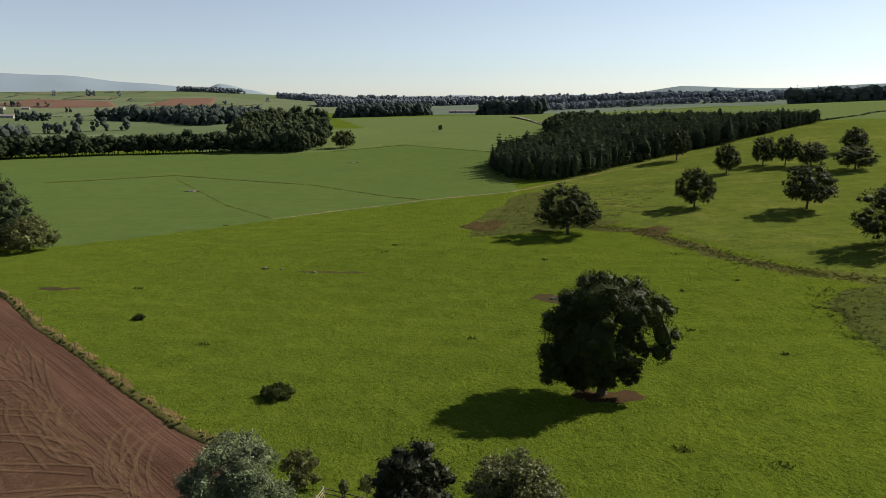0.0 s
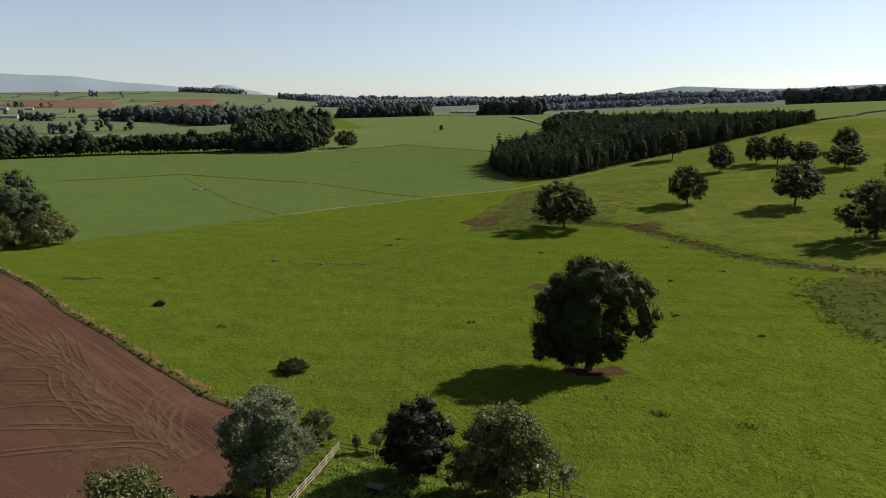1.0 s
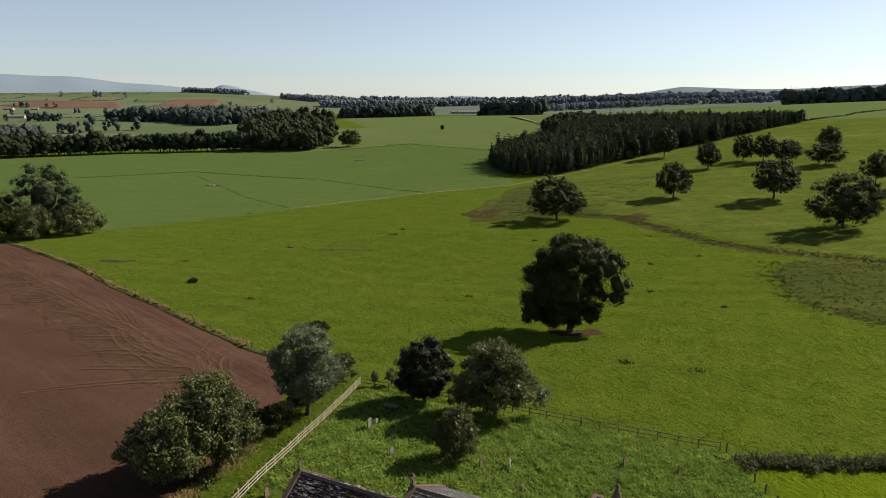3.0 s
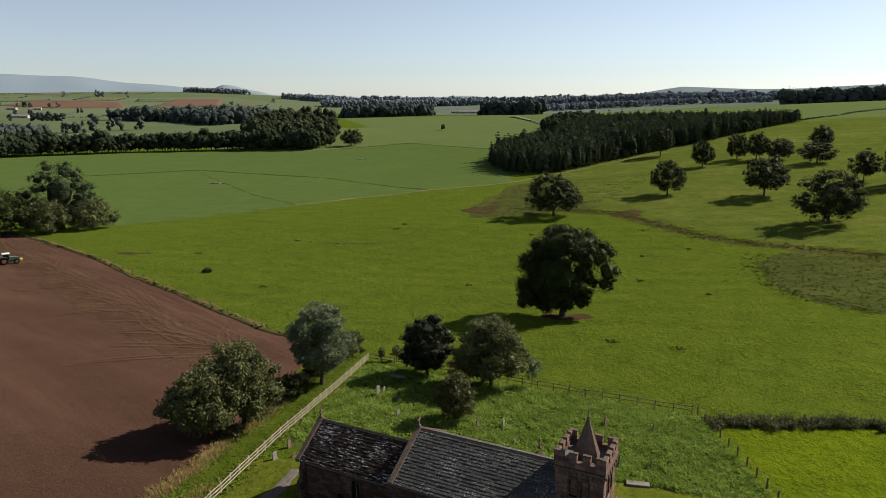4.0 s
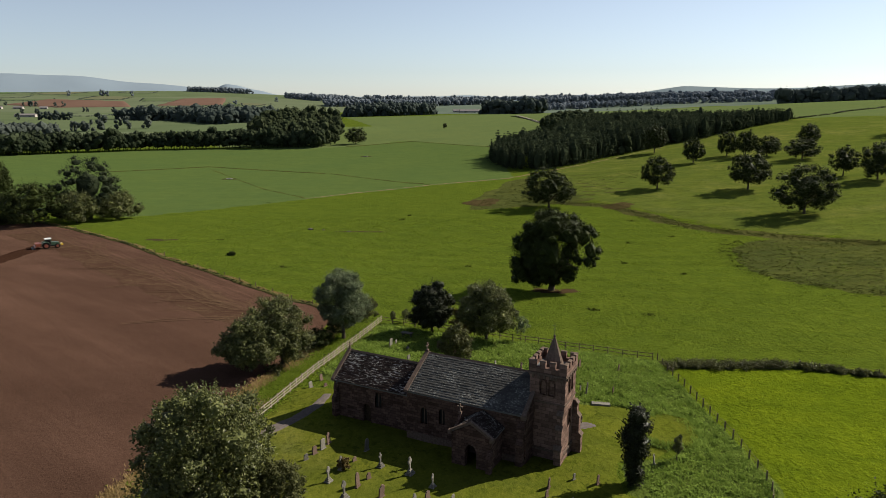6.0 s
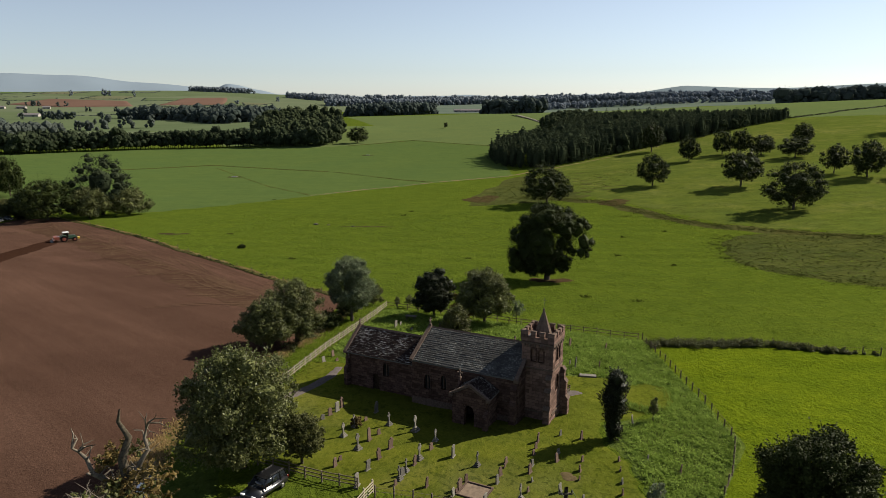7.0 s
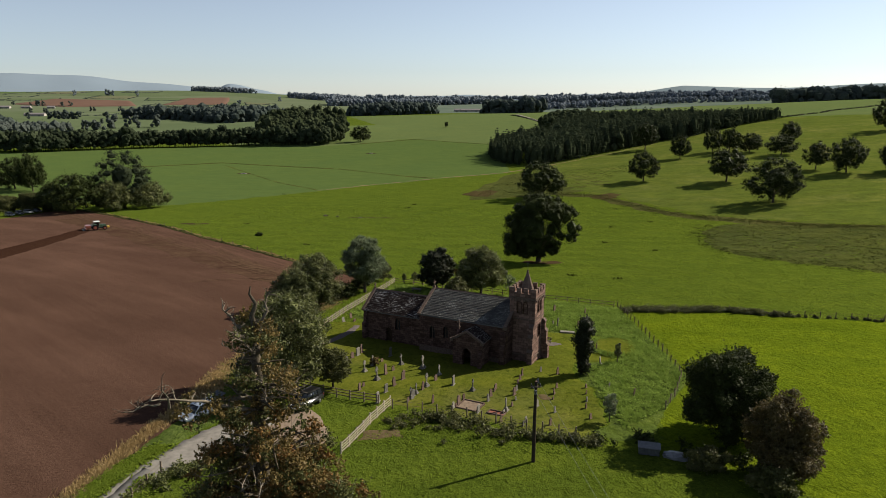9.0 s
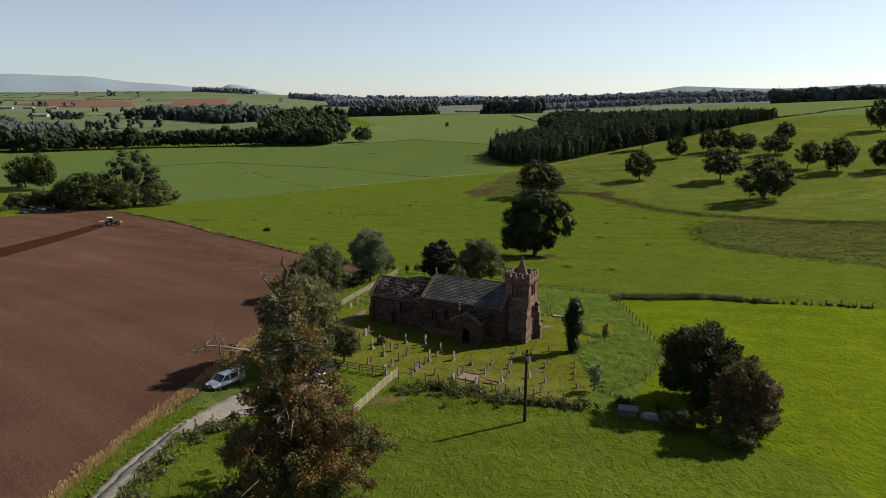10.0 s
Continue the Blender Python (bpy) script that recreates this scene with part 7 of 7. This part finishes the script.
# hedges over the rising pasture
for line, many in (([(308, 568), (335, 584), (362, 604), (392, 640), (420, 658), (451, 676), (520, 730), (600, 790)], 300), ([(97, 1030), (110, 900), (122, 775)], 150)):
    P = beside(np.random.RandomState(len(line)), line, many, 0.5)
    stuff("far_hedge", crown_data(3, [(x, y, z + 0.6, 1.3, 1.0) for x, y, z in P], many * 26, 0.8), L_OAK, "dark hedge across a rising pasture", "hedge")
strip("farm_track", [(104, 1036), (109, 909), (115, 792)], [(108.5, 1036), (113.5, 909), (119.5, 792)], 3, 1.2, simple("pale_track", (0.22, 0.20, 0.17), var=0.2, scale=0.5), "pale farm track beside a hedge", "track", 60)
# hedged fields on the far slopes
r_ = random.Random(41)
far_mats = [M_FAR_GREEN, M_FAR_PALE, hazed_mat("hazed_stubble", (0.088, 0.093, 0.054), (0.106, 0.108, 0.064)), hazed_mat("hazed_ley", (0.056, 0.085, 0.032), (0.068, 0.098, 0.036)), M_FAR_RED]
for i in range(26):
    x, y = r_.uniform(-1750, -350), r_.uniform(1420, 2500)
    if x > -380 - (y - 1400) * 0.3:
        continue
    w, d, a = r_.uniform(90, 190), r_.uniform(70, 150), r_.uniform(-0.3, 0.3)
    ca, sa = math.cos(a), math.sin(a)
    poly = [(x + ca * u_ * w - sa * v_ * d, y + sa * u_ * w + ca * v_ * d) for u_, v_ in ((-0.5, -0.5), (0.5, -0.42), (0.46, 0.5), (-0.5, 0.45))]
    patch("far_field", poly, 12.0, 1.5 + 0.05 * i, far_mats[(0, 1, 2, 3, 0, 1, 3, 0)[i % 8]], "hedged field on a far slope", "field", 3.0)
    P = beside(np.random.RandomState(i), [poly[3], poly[0], poly[1], poly[2]], 110, 0.8)
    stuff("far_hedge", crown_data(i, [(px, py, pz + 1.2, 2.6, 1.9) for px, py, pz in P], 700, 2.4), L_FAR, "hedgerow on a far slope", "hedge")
# farms
M_ROOF_FAR = simple("barn_roof", (0.22, 0.2, 0.2), var=0.2, scale=0.5)
M_WALL_FAR = simple("barn_wall", (0.36, 0.33, 0.3), var=0.15, scale=0.5)


def barn(x, y, turn, L, W, eave, ridge, label):
    b = thing("barn", pose(x, y, h(x, y), 0, 0, turn), label, "barn")
    part("wall", prism([(-W / 2, -2), (W / 2, -2), (W / 2, eave), (0, ridge - 0.2), (-W / 2, eave)], -L / 2, L / 2, FLIP), M_WALL_FAR, b)
    part("roof", prism([(-W / 2 - 0.5, eave - 0.2), (0, ridge), (W / 2 + 0.5, eave - 0.2), (W / 2 + 0.5, eave + 0.1), (0, ridge + 0.3), (-W / 2 - 0.5, eave + 0.1)], -L / 2 - 0.5, L / 2 + 0.5, FLIP), M_ROOF_FAR, b)
    for k in (-0.25, 0.25):
        part("door", box(L * k - 2, L * k + 2, -W / 2 - 0.12, -W / 2 - 0.02, -0.5, 3.5), M_LEAD, b)


for x, y, tn, L, W, lb in ((48, 1555, 5, 46, 14, "long grey farm barn far off"), (20, 1590, 5, 20, 12, "grey farm barn far off"), (-1170, 1735, 10, 30, 12, "pale farm building on the hillside"),
                           (-1120, 1750, 0, 24, 11, "pale farm building on the hillside"), (-1060, 1760, 20, 18, 10, "pale farm building on the hillside"), (-880, 1385, 8, 40, 14, "long farm shed in the valley")):
    barn(x, y, tn, L, W, 5.0, 8.0, lb)
# small things on the pastures
lone = make_tree("hawthorn_tree", "small lone thorn tree in the far pasture", 131, 8, 6, L_OAK, 1500, 0.6, clear=0.15, n_lobes=10)
lone.matrix_basis = stand(-5, 810)
M_BOULDER = simple("field_stone", (0.13, 0.12, 0.10), var=0.3, scale=2)
M_RING = simple("stone_trough", (0.30, 0.28, 0.25), var=0.3, scale=2)
for x, y, s, lb in ((-130.5, 350, 1.0, "pale round stone well-head in a bare patch of pasture"), (-67.5, 502, 0.9, "pale round stone trough in the pasture")):
    o = thing("cattle_trough", pose(x, y, gz(x, y) + 0.2), lb, "trough")
    bm = bmesh.new()
    bmesh.ops.create_cone(bm, cap_ends=True, segments=16, radius1=1.9 * s, radius2=1.8 * s, depth=0.9)
    part("ring", bm, M_RING, o)
    bm = bmesh.new()
    bmesh.ops.create_cone(bm, cap_ends=True, segments=16, radius1=1.4 * s, radius2=1.4 * s, depth=0.1, matrix=Matrix.Translation((0, 0, 0.42)))
    part("water", bm, M_GLASS, o)
    patch("mud_patch", [(x - 5, y - 2), (x + 4, y - 3), (x + 5, y + 2), (x - 4, y + 3)], 0.8, 0.36, M_MUD, "bare trodden mud round a trough", "mud", 1.0)
for x, y, s in ((-47.0, 173.0, 0.7), (-42.5, 172.4, 0.45), (24.5, 146.2, 0.9), (26.0, 146.8, 0.6), (-33.5, 169.3, 0.5)):
    bm = bmesh.new()
    bmesh.ops.create_icosphere(bm, subdivisions=2, radius=s)
    for v in bm.verts:
        v.co = Vector((v.co.x * 1.3, v.co.y, v.co.z * 0.6)) * (1 + 0.25 * noise.noise(v.co * 2.1 + Vector((x, y, 0))))
    tagged(part("boulder", bm, M_BOULDER, None, "grey field stone lying in the meadow"), category="stone").matrix_basis = pose(x, y, gz(x, y) + 0.1 * s)


# ---- hills on the horizon ----
def ridge(name, az0, az1, dist, profile, mat, label):
    """A far line of hills: a curved slope whose crest follows a profile over the bearing."""
    V, F, n = [], [], 160
    for i in range(n + 1):
        a = radians(az0 + (az1 - az0) * i / n)
        top = profile(i / n)
        for k, (d, z) in enumerate(((dist - 500, 0.0), (dist - 200, 0.6), (dist, 1.0), (dist + 60, 0.97))):
            V.append((math.sin(a) * d, math.cos(a) * d, -5 + (top + 5) * z))
        if i:
            b = i * 4
            F += [(b - 4 + j, b + j, b + j + 1, b - 3 + j) for j in range(3)]
    return tagged(new(name, mesh_np(name, V, F, [mat], True)), label, "hills", kind="structure")


def hazed_hill_mat(name, c, s):
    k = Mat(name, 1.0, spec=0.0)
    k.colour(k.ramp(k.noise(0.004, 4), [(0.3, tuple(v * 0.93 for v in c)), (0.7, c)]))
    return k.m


# the hills' pale blues and greys are haze painted as base colour
M_BLUE_HILL = hazed_hill_mat("hazy_blue_fell", (0.165, 0.205, 0.245), 1)
M_GREY_HILL = hazed_hill_mat("hazy_wooded_ridge", (0.135, 0.168, 0.185), 1)


def bump_at(t, c, w, a):
    return a * math.exp(-((t - c) / w) ** 2)


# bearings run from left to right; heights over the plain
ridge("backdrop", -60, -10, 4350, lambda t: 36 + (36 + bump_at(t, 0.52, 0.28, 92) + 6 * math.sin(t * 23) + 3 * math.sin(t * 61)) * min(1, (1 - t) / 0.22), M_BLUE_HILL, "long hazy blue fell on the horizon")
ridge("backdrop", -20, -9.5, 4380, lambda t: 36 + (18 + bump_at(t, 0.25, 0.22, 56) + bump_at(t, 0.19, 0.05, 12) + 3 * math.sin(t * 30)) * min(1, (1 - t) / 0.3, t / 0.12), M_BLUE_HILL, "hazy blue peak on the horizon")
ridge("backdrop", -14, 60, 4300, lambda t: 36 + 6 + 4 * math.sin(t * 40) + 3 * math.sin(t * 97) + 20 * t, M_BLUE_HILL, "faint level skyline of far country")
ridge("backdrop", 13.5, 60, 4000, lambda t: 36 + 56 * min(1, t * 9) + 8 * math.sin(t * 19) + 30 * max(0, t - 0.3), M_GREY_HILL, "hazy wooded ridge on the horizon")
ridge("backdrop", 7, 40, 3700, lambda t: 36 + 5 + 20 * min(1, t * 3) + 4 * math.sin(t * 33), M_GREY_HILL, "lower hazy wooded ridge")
# ---- grass, rushes, hedges ----
R = np.random.RandomState(4)


def tufts(name, pts, ht, w, mat, label, category="grass", lean=0.6, k=3):
    return stuff(name, blades(R, pts, ht, w, lean, k), mat, label, category)


def tussocks(name, pts, size, mat, label, k=4, spread=0.5, rise=0.35, category="grass"):
    """Low tussocks: small leaning cards in clumps."""
    P = np.repeat(pts, k, 0)
    n = len(P)
    P = P + np.stack([R.normal(0, size * spread, n), R.normal(0, size * spread, n), R.uniform(0.1, rise, n) * size], 1)
    return stuff(name, leaf_cards(R, P, np.tile([0.3, 0.18, 0.95], (n, 1)), size, 0.6, 0.3), mat, label, category)


NEAR_MEADOW = [(-24, 66), (-60, 106), (-92, 141), (-80, 200), (60, 200), (110, 130), (160, 60), (100, 22), (57, 35), (31, 39), (9, 53)]
tussocks("meadow_grass", scatter(R, NEAR_MEADOW, 30000, 7.0), 0.30, L_GRASS, "tussocky meadow grass", 3, 0.8, 0.2)
tussocks("grass", scatter(R, [(30.8, 40), (30.8, 3), (24, -9), (22, -22), (34, -30), (90, -50), (120, 10), (76, 27.5), (47, 36.8)], 9000, 5.0), 0.2, L_GRASS, "grazed pasture tufts", 3, 0.8, 0.3)
M_TUSSOCK = leaf_mat("pale_tussock_blades", (0.10, 0.16, 0.016), (0.32, 0.43, 0.08), 0.4, 0.95, 0.0)
ROUGH = [(16, 24), (26, 20.5), (26, 12), (22, 8), (17.6, 6), (17.8, -2), (18, -14), (24, -8), (30, 2.5), (30.3, 40), (20, 45), (8, 51), (0, 53), (-11.6, 58.5), (-17.5, 33), (-8, 24), (2, 19.5), (9, 20)]
tufts("rank_grass", scatter(R, ROUGH, 11000), 0.42, 0.13, M_TUSSOCK, "pale uncut grass in the churchyard", lean=0.8, k=5)
tussocks("grass_tussocks", scatter(R, ROUGH, 7500, 2.4), 0.26, M_TUSSOCK, "pale uncut grass tussocks in the churchyard", 6, 1.0, 1.5)
tufts("mound_grass", beside(R, [(20.5, 13.5), (22, 11.5), (25, 11), (27, 13.5), (27.5, 18), (25.5, 20), (22.5, 19.5), (20.8, 17), (20.5, 13.5)], 700, 0.35), 0.55, 0.16, M_TUSSOCK, "long grass round a mound", lean=0.6, k=4)
bank_tufts = beside(R, [(x + 0.75, y + 0.85) for x, y in EDGE], 9000, 0.4)
bank_tufts = bank_tufts[smooth_noise(bank_tufts[:, 0], bank_tufts[:, 1], 5, 31) + R.normal(0, 0.15, len(bank_tufts)) > 0.08]
tufts("dry_grass", np.concatenate([bank_tufts, beside(R, [(-32.6, -42), (-32, -34), (-31.7, -28), (-31.2, -23), (-30.4, -16), (-29.6, -8), (-29.6, 1)], 3800, 0.45), beside(R, [(-29, -14), (-28.8, -4), (-29.4, 4), (-26.8, 20), (-24.3, 29), (-22.5, 38)], 1500, 0.5),
                                   beside(R, [(-22.5, 22), (-24, 12), (-24.6, 4)], 900, 0.6), beside(R, [(-22.6, 33), (-21, 42), (-19.6, 50), (-18.4, 58)], 1700, 0.7), beside(R, [(-23.6, 30), (-25.6, 22), (-27.3, 12), (-28.2, 2), (-27.8, -8)], 3200, 0.6)]), 0.4, 0.16, L_STRAW, "straw-coloured dry grass along the field edge", lean=0.4)
tussocks("verge_grass", np.concatenate([beside(R, [(-28, -20), (-29.8, -26), (-31, -34), (-31.2, -42)], 5000, 0.5), beside(R, [(-26, -3), (-26.5, 4), (-25, 14), (-22.8, 24), (-20.6, 34)], 7000, 1.2), beside(R, [(-21.4, 30), (-19.4, 40), (-17.6, 50), (-15, 60)], 4200, 1.1),
                                     beside(R, [(-26.3, -26), (-26.6, -32), (-26.6, -42)], 2500, 0.4)]), 0.3, L_GRASS, "rank green verge growth", 3, 0.6, 0.9)
tussocks("rushes", np.concatenate([scatter(R, REEDS, 1200, 9.0), scatter(R, REEDS, 1800), beside(R, [(88, 152), (80, 136), (76, 118), (76, 104), (82, 92), (96, 72)], 500, 2.2), beside(R, DITCH, 3600, 2.4), scatter(R, [(8, 216), (56, 232), (118, 330), (36, 312)], 1800)]), 0.45, L_RUSH, "brown-green rushes in damp ground", 3, 0.6, 0.8)
tufts("thistles", np.concatenate([np.array([[x + R.normal(0, 0.5), y + R.normal(0, 0.4), gz(x, y)] for _ in range(14)]) for x, y in
      ((57.6, 108.6), (27.5, 72.6), (37.5, 68.6), (46.6, 123.5), (55.6, 153.4), (71.5, 161.6), (5, 117), (-41.6, 109.8), (-79.6, 244), (-17.7, 195.6), (27.9, 185.5), (-47, 173), (-15, 205), (20, 210), (66, 190), (-70, 150))]), 0.4, 0.25, L_RUSH, "dark thistle clumps in the meadow", lean=0.5)
tussocks("paddock_grass", scatter(R, [(-10, -20), (-8, -13), (-6.5, -9.6), (6, -15), (14, -17.5), (22, -19), (30, -30), (30, -60), (-24, -60), (-24, -26)], 6000), 0.17, L_GRASS, "rough paddock grass", 2, 0.8, 0.5)
tussocks("paddock_grass", scatter(R, [(-9, -18), (-8, -13), (-6.5, -9.8), (6, -15), (14, -17.5), (16, -20), (4, -19.5), (-4, -20)], 900), 0.2, L_GRASS, "rank growth below the churchyard", 3, 0.6, 0.7)
# brushwood along the churchyard front and the pasture hedge
def brush(name, line, n, width, ht, leaf, label, seed, size=0.2, per=110):
    r = np.random.RandomState(seed)
    P = beside(r, line, n, width)
    bl_ = [(x, y, z + ht * r.uniform(0.2, 0.6), ht * r.uniform(0.35, 0.7), ht * r.uniform(0.35, 0.6)) for x, y, z in P]
    return stuff(name, crown_data(seed, bl_, n * per, size, 0.45, shoot=0.5, reach=0.9), leaf, label, "hedge")


brush("hedge", [(31.5, 38.2), (38, 37.6), (47, 37.2)], 150, 0.55, 0.95, L_OLIVE, "low dark field hedge", 101, 0.2)
brush("hedge", [(49, 36.8), (54, 35), (58, 33.4)], 60, 0.4, 0.8, L_OLIVE, "low dark field hedge", 102, 0.25)
brush("hedge", [(58, 33.4), (66, 31.6), (76, 28)], 30, 0.25, 0.4, L_OLIVE, "gappy low hedge", 103, 0.25)
brush("bank_growth", [(x + 0.3, y + 0.35) for x, y in EDGE], 260, 0.3, 0.46, L_OAK, "dark weeds along the field bank", 110, 0.26, 60)
brush("brambles", [(-4, -11.8), (0, -12.8), (5, -15.2), (10, -16.6), (15, -17.2)], 80, 0.7, 0.9, L_OLIVE, "bramble scrub along the churchyard edge", 104, 0.2)
brush("brambles", [(-6, -12.5), (-1, -17), (3, -16.5)], 16, 1.2, 0.6, L_OLIVE, "low bramble scrub in the paddock", 105, 0.18)
brush("hedge", [(-26.2, -42), (-26.1, -33), (-25.6, -27), (-24.6, -24.6), (-21.5, -24.2)], 60, 0.5, 0.8, L_ASH, "rough green hedge along the lane", 106, 0.22)
brush("hedge", [(-150, 190), (-158, 186), (-172, 178), (-186, 168)], 40, 1.0, 2.2, L_OLIVE, "overgrown hedge by the parked cars", 107, 0.4)
brush("dark_scrub", [(16, -17.5), (20, -16.5), (25, -20), (31, -25)], 26, 1.0, 0.9, L_OAK, "dark nettle bed under the maple", 108, 0.22)
brush("verge_scrub", [(-23.6, 30), (-22, 40), (-20, 50), (-17, 58)], 24, 0.8, 1.2, L_OLIVE, "bramble scrub along the verge", 109, 0.22)
